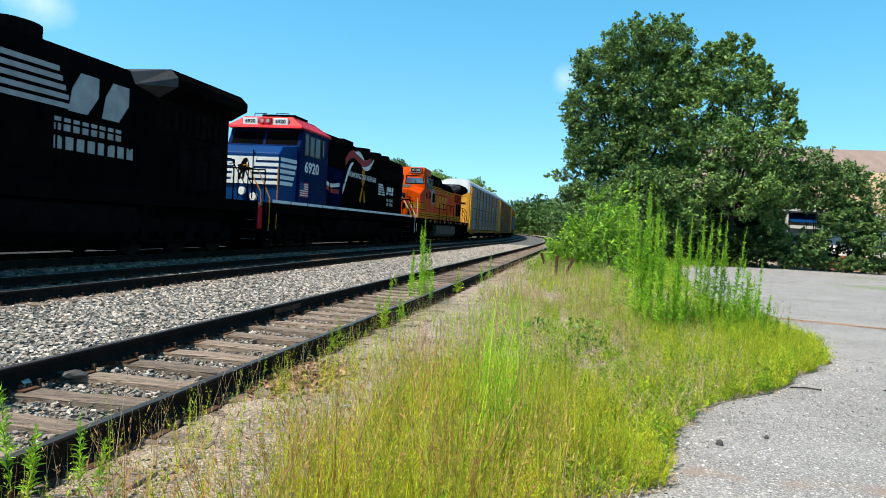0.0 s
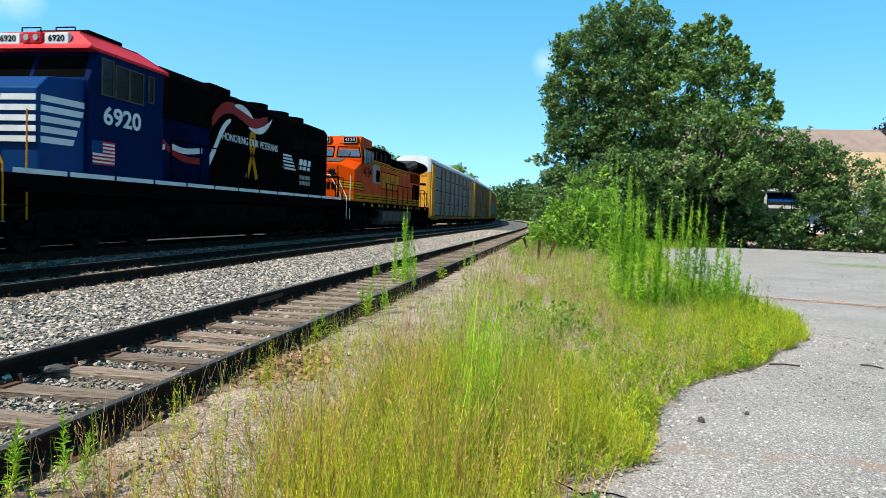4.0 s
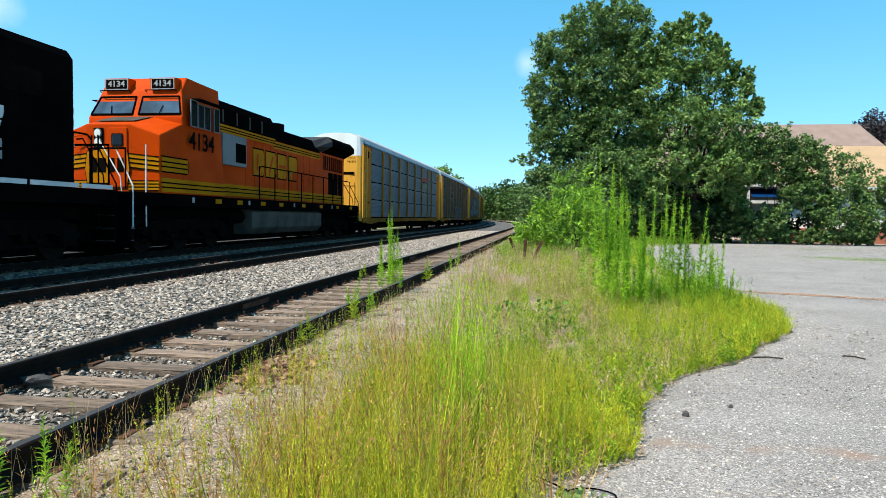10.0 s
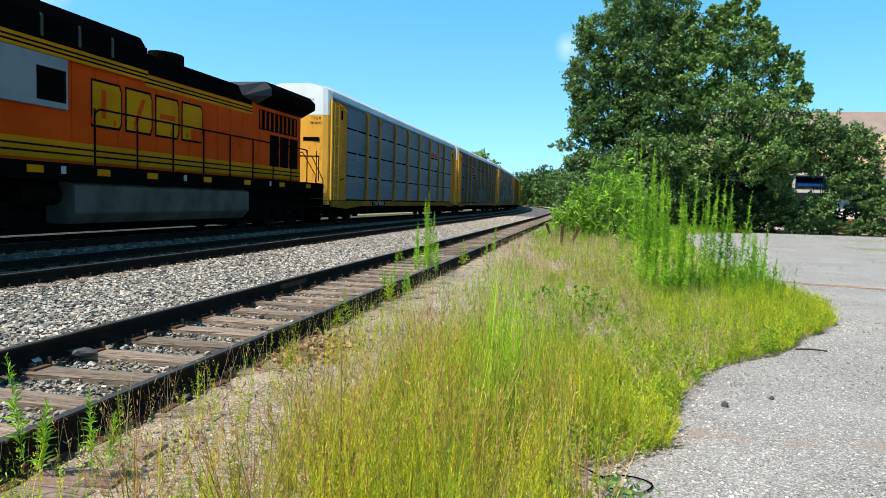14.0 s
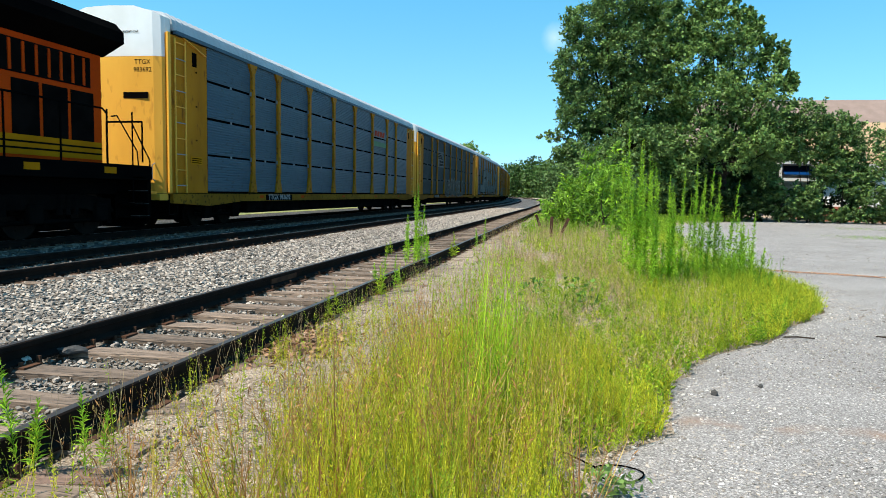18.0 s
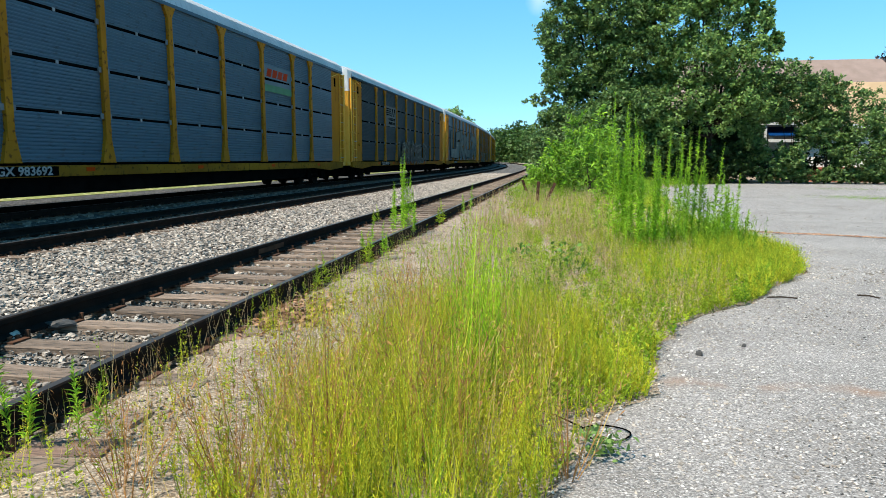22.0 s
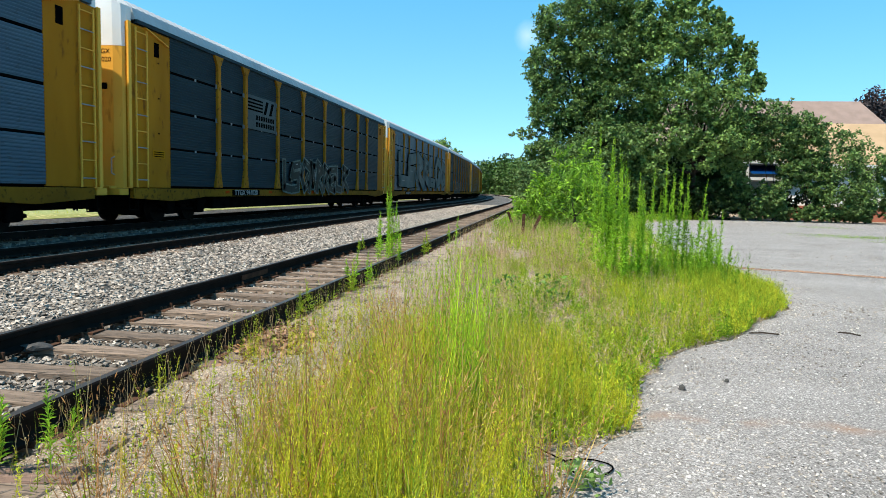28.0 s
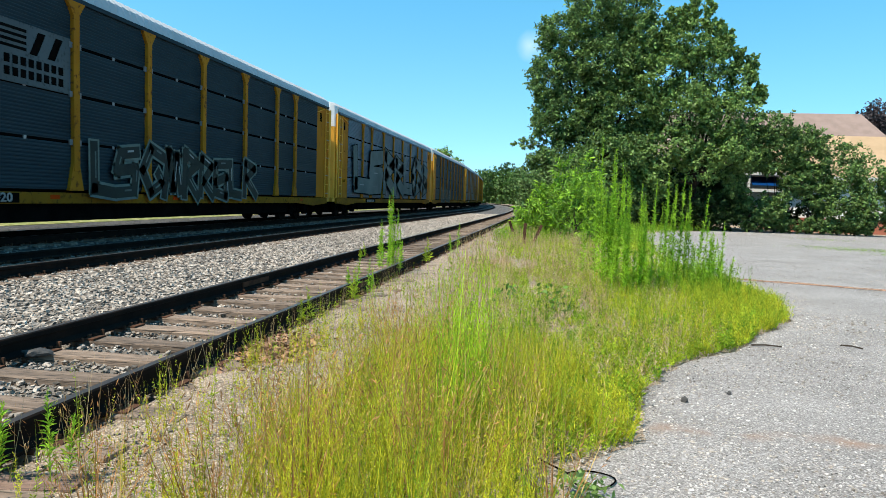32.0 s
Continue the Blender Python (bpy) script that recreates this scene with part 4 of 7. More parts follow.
def veterans_locomotive():
    """A six-axle wide-nosed diesel in a blue and black commemorative paint."""
    L = 21.9
    lo = thing("locomotive", "dark blue and black commemorative diesel locomotive with a red cab roof", "locomotive", "locomotives of the train")
    truck(lo, 3.9, 3, 0.51), truck(lo, L - 3.9, 3, 0.51)
    frame_and_tank(lo, L, (7.6, 14.6), "grime", "white_paint")
    ends(lo, L, L, "black_paint", "yellow_paint")
    nosep = [(1.7, 1.62), (1.62, 3.20), (1.95, 3.46), (3.0, 3.58), (3.0, 1.62)]
    bm = prism(nosep, -1.40, 1.40, "x", 0.05)
    for v in bm.verts:
        if v.co.y < 2.2:
            v.co.x *= 0.9
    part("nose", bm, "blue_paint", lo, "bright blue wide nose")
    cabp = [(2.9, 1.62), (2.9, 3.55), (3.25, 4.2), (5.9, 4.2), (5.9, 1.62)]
    part("cab", prism(cabp, -1.5, 1.5, "x", 0.04), "shaded_blue", lo, "blue cab, coloured darker than the nose for its shaded side")
    roof = [(2.82, 4.16), (2.95, 4.24), (3.25, 4.58), (5.5, 4.60), (6.1, 4.24), (6.1, 4.16)]
    bm = prism(roof, -1.54, 1.54, "x", 0.03)
    for v in bm.verts:
        if v.co.z > 4.4:
            v.co.x *= 0.66
    part("cab_roof", bm, "red_paint", lo, "red cab roof")
    for sx in (-1, 1):
        q = [(sx * 0.05, 3.62), (sx * 1.36, 3.62), (sx * 1.30, 4.14), (sx * 0.05, 4.14)]
        bm = prism(q, -0.012, 0.012, "y")
        bmesh.ops.transform(bm, matrix=Matrix.Translation((0, 2.925, 3.58)) @ pose(0, 0, 0, -28.3) @ Matrix.Translation((0, 0, -3.58)), verts=bm.verts)
        part("windshield", bm, "black_paint", lo, "dark windshield pane")
        window_pane(lo, sx * 1.50, 3.35, 3.75, 3.35, 4.05)
        window_pane(lo, sx * 1.50, 3.85, 4.35, 3.35, 4.0)
        window_pane(lo, sx * 1.50, 4.42, 4.95, 3.35, 4.0)
        window_pane(lo, sx * 1.50, 5.2, 5.4, 3.45, 4.0)
        n = part("number_board", boxes((sx * 0.62 - 0.3, sx * 0.62 + 0.3, 2.98, 3.12, 4.27, 4.5), bevel=0.02), "white_paint", lo, "white number board with dark figures")
        letters("number", "6920", 0.19, "grime", n, on_front(sx * 0.62, 2.973, 4.385), "dark road number", 0.002, 1.1, 0.004)
        letters("road_number", "6920", 0.58, "white_paint", lo, on_side(1.506, 4.15, 2.92) if sx > 0 else Matrix.Translation((-1.506, 4.15, 2.92)) @ Matrix(((0, 0, -1), (-1, 0, 0), (0, 1, 0))).to_4x4(), "white road number", 0.003, 1.28, 0.014)
    part("headlight_box", boxes((-0.24, 0.24, 2.96, 3.1, 4.28, 4.52), bevel=0.03), "red_paint", lo)
    for x in (-0.12, 0.12):
        part("headlight", rod(bmesh.new(), (x, 2.93, 4.40), (x, 2.98, 4.40), 0.065, 14), "dull_white", lo, "clear headlamp lens")
    for sx in (-1, 1):
        part("ditch_light", rod(bmesh.new(), (sx * 0.95, 0.26, 1.78), (sx * 0.95, 0.42, 1.78), 0.12, 14), "lamp_lens", lo, "clear ditch light")
    # the nose: white bands
    for k in range(5):
        z = 2.22 + k * 0.19
        part("white_band", boxes((-1.24, 1.24, 1.605, 1.625, z, z + 0.11)), "white_paint", lo)
        for sx in (-1, 1):
            bm = prism([(1.72, z), (2.93 - 0.10 * (4 - k), z), (2.97 - 0.10 * (4 - k), z + 0.12), (1.72, z + 0.12)], *sorted((sx * 1.40, sx * 1.408)), "x")
            for v in bm.verts:
                v.co.x *= 1.0 if v.co.y > 2.2 else 0.905
            part("white_band", bm, "white_paint", lo)
    part("nose_panel", prism([(-0.62, 2.22), (0.05, 2.22), (0.42, 3.09), (-0.45, 3.09)], 1.596, 1.61, "y"), "white_paint", lo, "white panel behind the horse emblem")
    horse = [(-0.30, 2.34), (-0.24, 2.62), (-0.36, 2.80), (-0.22, 2.84), (-0.12, 3.0), (0.0, 3.05), (0.08, 2.95), (0.0, 2.88), (0.0, 2.78), (0.2, 2.72), (0.06, 2.66), (-0.04, 2.58), (-0.08, 2.36), (-0.16, 2.36), (-0.14, 2.56), (-0.2, 2.5), (-0.22, 2.34)]
    part("horse_emblem", prism(horse, 1.588, 1.60, "y"), "grime", lo, "black rearing horse emblem")
    part("nose_seam", boxes((0.24, 0.28, 1.585, 1.63, 1.7, 3.3)), "grime", lo)
    part("anticlimber", boxes((-1.3, 1.3, 0.28, 0.7, 1.5, 1.62), bevel=0.02), "tank_grey", lo)
    part("front_light", rod(bmesh.new(), (-0.12, 1.5, 1.98), (-0.12, 1.64, 1.98), 0.13, 16), "lamp_lens", lo, "round lamp low on the nose")
    part("battery_box", boxes((0.35, 1.3, 0.05, 0.5, 0.75, 1.48), bevel=0.03), "red_paint", lo, "bright red box on the pilot")
    # flag, low on the cab side
    for sx in (-1, 1):
        fl = part("flag", boxes((*sorted((sx * 1.502, sx * 1.505)), 3.05, 3.85, 1.92, 2.40)), "white_paint", lo, "striped flag painted on the cab side")
        for k in range(7):
            z = 1.92 + k * 0.074
            part("flag_stripe", boxes((*sorted((sx * 1.504, sx * 1.508)), 3.05 if k < 3 else 3.40, 3.85, z, z + 0.037)), "red_paint", fl)
        part("flag_canton", boxes((*sorted((sx * 1.505, sx * 1.510)), 3.05, 3.40, 2.15, 2.40)), "blue_paint", fl)
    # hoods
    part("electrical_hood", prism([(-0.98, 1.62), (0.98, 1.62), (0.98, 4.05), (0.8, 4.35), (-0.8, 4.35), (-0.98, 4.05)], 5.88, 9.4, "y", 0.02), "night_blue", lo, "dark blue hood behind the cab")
    part("blower_housing", prism([(-1.1, 3.3), (1.1, 3.3), (1.1, 4.3), (0.9, 4.52), (-0.9, 4.52), (-1.1, 4.3)], 6.6, 9.3, "y", 0.03), "black_paint", lo)
    part("hood", prism([(-0.95, 1.62), (0.95, 1.62), (0.95, 4.28), (0.80, 4.46), (-0.80, 4.46), (-0.95, 4.28)], 9.4, 20.65, "y", 0.02), "black_paint", lo, "long black engine hood")
    for sx in (-1, 1):
        for k in range(12):
            y = 9.6 + k * 0.88
            part("hood_door", boxes((*sorted((sx * 0.945, sx * 0.956)), y, y + 0.82, 1.8, 3.75), bevel=0.005), "black_paint", lo)
        part("radiator_screen", boxes((*sorted((sx * 0.95, sx * 0.97)), 16.2, 19.6, 3.35, 3.85)), "grime", lo)
    for y in (14.2, 16.3, 18.0):
        part("roof_fan", rod(bmesh.new(), (0, y, 4.44), (0, y, 4.64), 0.72, 24), "grime", lo, "round roof cooling fan")
    for y in (11.6, 12.3, 13.0):
        part("exhaust_stub", rod(bmesh.new(), (0.3, y, 4.42), (0.3, y, 4.58), 0.15, 12), "grime", lo)
    part("dynamic_brake_grid", boxes((-0.9, 0.9, 9.5, 10.9, 4.3, 4.6), bevel=0.04), "black_paint", lo)
    part("roof_unit", boxes((-0.5, 0.9, 3.7, 5.0, 4.58, 4.72), bevel=0.04), "black_paint", lo)
    part("roof_rail", tube([(-0.7, 3.5, 4.6), (-0.7, 3.5, 4.72), (-0.2, 3.5, 4.72), (-0.2, 3.5, 4.6)], 0.014), "grime", lo)
    part("roof_rail", tube([(0.2, 3.5, 4.6), (0.2, 3.5, 4.72), (0.7, 3.5, 4.72), (0.7, 3.5, 4.6)], 0.014), "grime", lo)
    side_rails(lo, 6.4, 20.6, 10, 1.62, 2.72, "black_paint")
    # painted ribbon waves, yellow ribbon and words
    def band(y_pts, z_mid, w, dx, material, sx, label=""):
        poly = [(y, z_mid(y) + w(y) / 2) for y in y_pts] + [(y, z_mid(y) - w(y) / 2) for y in reversed(y_pts)]
        part("painted_wave", prism(poly, *sorted((sx * dx, sx * (dx + 0.003))), "x"), material, lo, label)

    for sx in (-1, 1):
        def wave(pts):
            """A smooth line through the points."""
            def at(y):
                i = max(0, min(len(pts) - 2, sum(1 for p in pts if p[0] <= y) - 1))
                (y0, z0), (y1, z1) = pts[i], pts[i + 1]
                a, b = pts[max(0, i - 1)], pts[min(len(pts) - 1, i + 2)]
                f, h = (y - y0) / (y1 - y0), y1 - y0
                m0, m1 = (z1 - a[1]) / (y1 - a[0]) * h, (b[1] - z0) / (b[0] - y0) * h
                return (2 * f ** 3 - 3 * f * f + 1) * z0 + (f ** 3 - 2 * f * f + f) * m0 + (3 * f * f - 2 * f ** 3) * z1 + (f ** 3 - f * f) * m1
            return at
        red = wave([(8.90, 2.70), (9.2, 3.15), (9.6, 3.56), (10.2, 3.94), (10.9, 4.08), (11.6, 3.98), (12.4, 3.83), (13.0, 3.85), (13.6, 4.00), (13.9, 4.10)])
        band([8.90 + k * 0.1 for k in range(50)], red, lambda y: 0.10 + 0.24 * min(1, (y - 8.9) / 0.9) * (1 if y < 13.4 else 1 - (y - 13.4) * 1.2), 0.957, "deep_red", sx, "red painted wave")
        band([9.38 + k * 0.08 for k in range(19)], wave([(9.38, 2.40), (9.75, 2.78), (10.1, 3.22), (10.5, 3.56), (10.85, 3.72)]), lambda y: 0.30 if y < 10.2 else 0.30 - 0.22 * (y - 10.2) / 0.65, 0.961, "white_paint", sx, "white painted wave")
        band([11.1 + k * 0.1 for k in range(15)], wave([(11.1, 4.18), (11.6, 4.18), (12.1, 4.10), (12.5, 3.98)]), lambda y: 0.05 + 0.14 * math.sin(math.pi * (y - 11.1) / 1.4), 0.961, "white_paint", sx)
        band([12.2 + k * 0.1 for k in range(21)], wave([(12.2, 3.64), (12.8, 3.60), (13.4, 3.70), (13.9, 3.92), (14.2, 4.12)]), lambda y: 0.05 + 0.17 * math.sin(math.pi * min(1, (y - 12.2) / 2.0) ** 1.3), 0.9615, "white_paint", sx)
        band([5.95 + k * 0.1 for k in range(30)], wave([(5.95, 2.75), (6.6, 2.72), (7.2, 2.5), (7.9, 2.36), (8.85, 2.36)]), lambda y: 0.17, 0.986, "deep_red", sx, "red painted wave")
        band([7.2 + k * 0.1 for k in range(18)], wave([(7.2, 2.62), (7.8, 2.56), (8.4, 2.60), (8.95, 2.66)]), lambda y: 0.15, 0.987, "white_paint", sx)
        band([5.95 + k * 0.08 for k in range(12)], wave([(5.95, 2.2), (6.4, 2.48), (6.9, 2.6)]), lambda y: 0.13, 0.988, "white_paint", sx)
        band([6.3 + k * 0.05 for k in range(6)], wave([(6.3, 1.75), (6.55, 2.1)]), lambda y: 0.10, 0.988, "white_paint", sx)
        for poly in ([(12.0, 2.12), (12.22, 2.05), (12.80, 3.1), (12.62, 3.2)], [(12.82, 2.05), (13.04, 2.12), (12.42, 3.2), (12.24, 3.1)], [(12.24, 3.08), (12.42, 3.08), (12.45, 3.36), (12.60, 3.36), (12.62, 3.08), (12.80, 3.08), (12.76, 3.46), (12.62, 3.6), (12.42, 3.6), (12.28, 3.46)]):
            part("yellow_ribbon", prism(poly, *sorted((sx * 0.958, sx * 0.9625)), "x"), "yellow_paint", lo, "yellow awareness ribbon")
        m = on_side(0.966, 12.5, 3.19) if sx > 0 else Matrix.Translation((-0.966, 12.5, 3.19)) @ Matrix(((0, 0, -1), (-1, 0, 0), (0, 1, 0))).to_4x4()
        letters("slogan", "HONORING OUR VETERANS", 0.36, "white_paint", lo, m, "white slogan lettering", 0.002, 0.98, 0.003)
        for k in range(5):
            z = 2.57 + k * 0.115
            part("logo_stripe", prism([(15.35, z), (16.75 - k * 0.12, z), (16.7 - k * 0.12, z + 0.07), (15.35, z + 0.07)], *sorted((sx * 0.957, sx * 0.961)), "x"), "white_paint", lo)
        for y, w in ((17.0, 0.5), (17.5, 0.5), (18.05, 0.42)):
            part("company_mark", prism([(y, 2.64), (y + w * 0.72, 2.64), (y + w, 2.9), (y + w, 3.04), (y + w * 0.3, 3.04), (y + w * 0.1, 2.82)], *sorted((sx * 0.957, sx * 0.962)), "x"), "white_paint", lo)
        for z in (2.08, 2.29):
            for k in range(8):
                part("name_bar", boxes((*sorted((sx * 0.957, sx * 0.961)), 17.1 + k * 0.17, 17.22 + k * 0.17, z, z + 0.15)), "dull_white", lo)
    for k in range(5):
        part("rear_stripe", boxes((0.5, 0.95, 20.65, 20.656, 2.2 + k * 0.24, 2.32 + k * 0.24)), "white_paint", lo)
    return lo


RIB = {}


def ribbed_panel(w, h, ribs=13):
    """A corrugated steel screen, w along y and h up, standing on z = 0."""
    key = (round(w, 2), round(h, 2), ribs)
    if key not in RIB:
        vs, fs = [], []
        for k in range(ribs):
            z = h * k / ribs
            d = h / ribs
            for zz, x in ((z, 0.0), (z + d * 0.3, 0.0), (z + d * 0.45, 0.011), (z + d * 0.85, 0.011)):
                vs += [(x, 0, zz), (x, w, zz)]
        vs += [(0, 0, h), (0, w, h)]
        fs = [(2 * i, 2 * i + 1, 2 * i + 3, 2 * i + 2) for i in range(len(vs) // 2 - 1)]
        me = bpy.data.meshes.new("screen_panel")
        me.from_pydata(vs, [], fs)
        RIB[key] = me
    return RIB[key]


POSTS = [2.05, 4.9, 6.95, 9.95, 12.85, 15.85, 18.85, 21.75, 23.75, 26.65]


def autorack(steel, label, number):
    """A fully enclosed two-level automobile carrier. y runs back from its front end, z up from the rail."""
    L, H0, H1 = 28.55, 1.03, 5.02
    car = thing("autorack", label, "freight car", "automobile carriers of the train")
    truck(car, 3.4, 2, 0.44, spread=1.78), truck(car, L - 3.4, 2, 0.44, spread=1.78)
    part("floor_frame", boxes((-1.3, 1.3, 0.0, L, 0.80, 1.02), (-0.35, 0.35, -0.3, L + 0.3, 0.42, 0.85), (-1.3, 1.3, 5.0, L - 5.0, 0.34, 0.85), bevel=0.02), "grime", car)
    for sx in (-1, 1):
        poly = [(0.25, 0.98), (0.25, 0.72), (2.2, 0.62), (4.2, 0.74), (24.35, 0.74), (26.35, 0.62), (28.3, 0.72), (28.3, 0.98)]
        part("side_sill", prism(poly, *sorted((sx * 1.38, sx * 1.50)), "x", 0.01), "rack_sill", car, "grimy dark yellow side sill")
        # screens
        z_rows = [(1.05, 2.02), (2.09, 3.03), (3.10, 4.05), (4.12, 5.00)]
        for a, b in zip(POSTS, POSTS[1:]):
            for z0, z1 in z_rows:
                p = new("screen_panel", ribbed_panel(b - a, z1 - z0))
                if not p.data.materials:
                    p.data.materials.append(MATS["rack_steel"])
                p.parent = car
                p.material_slots[0].link = "OBJECT"
                p.material_slots[0].material = MATS[steel]
                p.matrix_basis = Matrix.Translation((sx * 1.50, a if sx > 0 else b, z0)) @ (Matrix() if sx > 0 else pose(0, 0, 0, 0, 0, 180))
        if sx > 0:
            for a, b in zip(POSTS, POSTS[1:]):
                for z in (2.055, 3.065, 4.085):
                    part("slot_clip", boxes((1.50, 1.522, (a + b) / 2 - 0.035, (a + b) / 2 + 0.035, z - 0.034, z + 0.034)), "dull_white", car)
        # added black sheet behind the screens: makes the slots look shaded
        part("inner_wall", boxes((*sorted((sx * 1.47, sx * 1.495)), POSTS[0], POSTS[-1], 1.03, 5.0)), "black_paint", car, "black sheet standing in for the shade in the screen slots")
        for y in POSTS[1:-1]:
            bm = boxes((*sorted((sx * 1.50, sx * 1.60)), y - 0.10, y + 0.10, 1.45, 4.86), bevel=0.015)
            prism([(y - 0.24, 1.03), (y + 0.24, 1.03), (y + 0.10, 1.62), (y - 0.10, 1.62)], *sorted((sx * 1.50, sx * 1.585)), "x", 0, bm)
            prism([(y - 0.10, 4.72), (y + 0.10, 4.72), (y + 0.3, 5.0), (y - 0.3, 5.0)], *sorted((sx * 1.50, sx * 1.59)), "x", 0, bm)
            part("post", bm, "rack_post", car, "rust-stained yellow post, its colour also lowered for side shade")
            for z in (2.06, 3.07, 4.09):
                part("bracket", boxes((*sorted((sx * 1.53, sx * 1.56)), y - 0.2, y + 0.2, z - 0.06, z + 0.06)), "box_grey", car)
        part("top_rail", boxes((*sorted((sx * 1.48, sx * 1.57)), 0.35, L - 0.35, 5.0, 5.10), bevel=0.01), steel, car)
        # end bays with ladders
        for y0, y1, ye in ((0.0, POSTS[0], 0.0), (POSTS[-1], L, L)):
            part("end_panel", boxes((*sorted((sx * 1.44, sx * 1.50)), y0 + 0.02, y1, 1.0, 4.98), bevel=0.01), "rack_bay_shade", car, "rusty yellow end bay panel, coloured darker for the shaded side")
            yl = 0.55 if ye == 0 else L - 0.55
            for d in (-0.25, 0.25):
                part("ladder_rail", boxes((*sorted((sx * 1.55, sx * 1.58)), yl + d - 0.02, yl + d + 0.02, 1.0, 4.9)), "rack_yellow", car)
            for k in range(10):
                part("ladder_rung", rod(bmesh.new(), (sx * 1.57, yl - 0.25, 1.2 + k * 0.4), (sx * 1.57, yl + 0.25, 1.2 + k * 0.4), 0.014, 6), "dull_white" if k % 2 == 0 else "rack_yellow", car)
            part("corner_cap", boxes((*sorted((sx * 1.50, sx * 1.555)), (y0 if ye == 0 else y1 - 0.12), (y0 + 0.12 if ye == 0 else y1), 1.0, 5.0), bevel=0.01), "rack_yellow", car)
            part("latch_hole", boxes((*sorted((sx * 1.50, sx * 1.503)), 1.25 if ye == 0 else L - 1.5, 1.5 if ye == 0 else L - 1.25, 4.35, 4.72)), "black_paint", car)
            part("bay_brace", prism([(y0 + 0.75, 4.98), (y0 + 0.85, 4.98), (y0 + 1.95, 4.72), (y0 + 1.85, 4.72)] if ye == 0 else [(y1 - 0.75, 4.98), (y1 - 0.85, 4.98), (y1 - 1.95, 4.72), (y1 - 1.85, 4.72)], *sorted((sx * 1.50, sx * 1.56)), "x"), "rack_yellow", car)
    # arched roof with ribs
    arc = [(1.56, 5.08), (1.46, 5.36), (1.22, 5.54), (0.7, 5.64), (0, 5.67), (-0.7, 5.64), (-1.22, 5.54), (-1.46, 5.36), (-1.56, 5.08)]
    bm = bmesh.new()
    vs, fs, n = [], [], len(arc)
    ys = []
    for k in range(96):
        y = 0.3 + (L - 0.6) * k / 96
        d = (L - 0.6) / 96
        ys += [(y, 1.0), (y + d * 0.55, 1.0), (y + d * 0.62, 1.010), (y + d * 0.93, 1.010)]
    ys.append((L - 0.3, 1.0))
    for y, g in ys:
        vs += [(x * (1 + (g - 1) * 0.6), y, 5.08 + (z - 5.08) * 1.0 + (g - 1) * 1.3) for x, z in arc]
    fs = [(i * n + k, i * n + k + 1, (i + 1) * n + k + 1, (i + 1) * n + k) for i in range(len(ys) - 1) for k in range(n - 1)]
    fs += [tuple(range(n))[::-1], tuple(range((len(ys) - 1) * n, len(ys) * n))]
    bm.free()
    part("roof", (vs, [], fs), "rack_roof", car, "ribbed pale steel roof")
    # end doors: bulging, yellow with a white upper part
    for ye, d in ((0.0, -1), (L, 1)):
        def bulge(z0, z1, mat_name, lab, arch):
            xs = [-1.47, -1.40, -1.2, -0.7, 0, 0.7, 1.2, 1.40, 1.47]
            out = [0.0, 0.10, 0.17, 0.20, 0.21, 0.20, 0.17, 0.10, 0.0]
            bm2 = bmesh.new()
            bot = [bm2.verts.new((x, ye + d * (o - 0.05), z0)) for x, o in zip(xs, out)]
            tops = [bm2.verts.new((x * (0.985 if arch else 1), ye + d * (o - 0.05), (z1 - 0.55 * max(0, abs(x) / 1.47 - 0.35) ** 1.6 if arch else z1))) for x, o in zip(xs, out)]
            back0, back1 = [bm2.verts.new((x, ye - d * 0.25, z0)) for x in (-1.47, 1.47)], [bm2.verts.new((x, ye - d * 0.25, tops[0].co.z)) for x in (-1.47, 1.47)]
            for k in range(8):
                bm2.faces.new((bot[k], bot[k + 1], tops[k + 1], tops[k]))
            bm2.faces.new((back0[0], bot[0], tops[0], back1[0])), bm2.faces.new((bot[8], back0[1], back1[1], tops[8]))
            bm2.faces.new([back1[0]] + tops + [back1[1]]), bm2.faces.new([back0[1]] + bot[::-1] + [back0[0]])
            bm2.faces.new((back0[0], back1[0], back1[1], back0[1]))
            bmesh.ops.recalc_face_normals(bm2, faces=bm2.faces)
            return part("end_door", bm2, mat_name, car, lab)

        bulge(0.98, 4.38, "rack_yellow", "yellow bulged end doors", False)
        top = bulge(4.385, 5.63, "rack_white", "white top of the end doors", True)
        for xa, xb in ((-0.9, -0.3), (0.35, 1.05)):
            part("door_slot", boxes((xa, xb, *sorted((ye + d * 0.14, ye + d * 0.163)), 3.35, 3.5)), "black_paint", car)
        part("end_sill", boxes((-1.45, 1.45, *sorted((ye - d * 0.1, ye + d * 0.3)), 0.80, 0.97), bevel=0.02), "rack_yellow", car)
        part("coupler", boxes((-0.16, 0.16, *sorted((ye, ye + d * 0.62)), 0.70, 0.98), bevel=0.04), "rust", car, "rusty coupler")
        for x in (-0.95, 0.95):
            part("bridge_plate", boxes((x - 0.3, x + 0.3, *sorted((ye + d * 0.12, ye + d * 0.42)), 0.97, 1.03), bevel=0.01), "rack_yellow", car)
        part("brake_hose", tube([(0.5, ye + d * 0.2, 0.75), (0.5, ye + d * 0.5, 0.55), (0.4, ye + d * 0.62, 0.4)], 0.025), "black_paint", car)
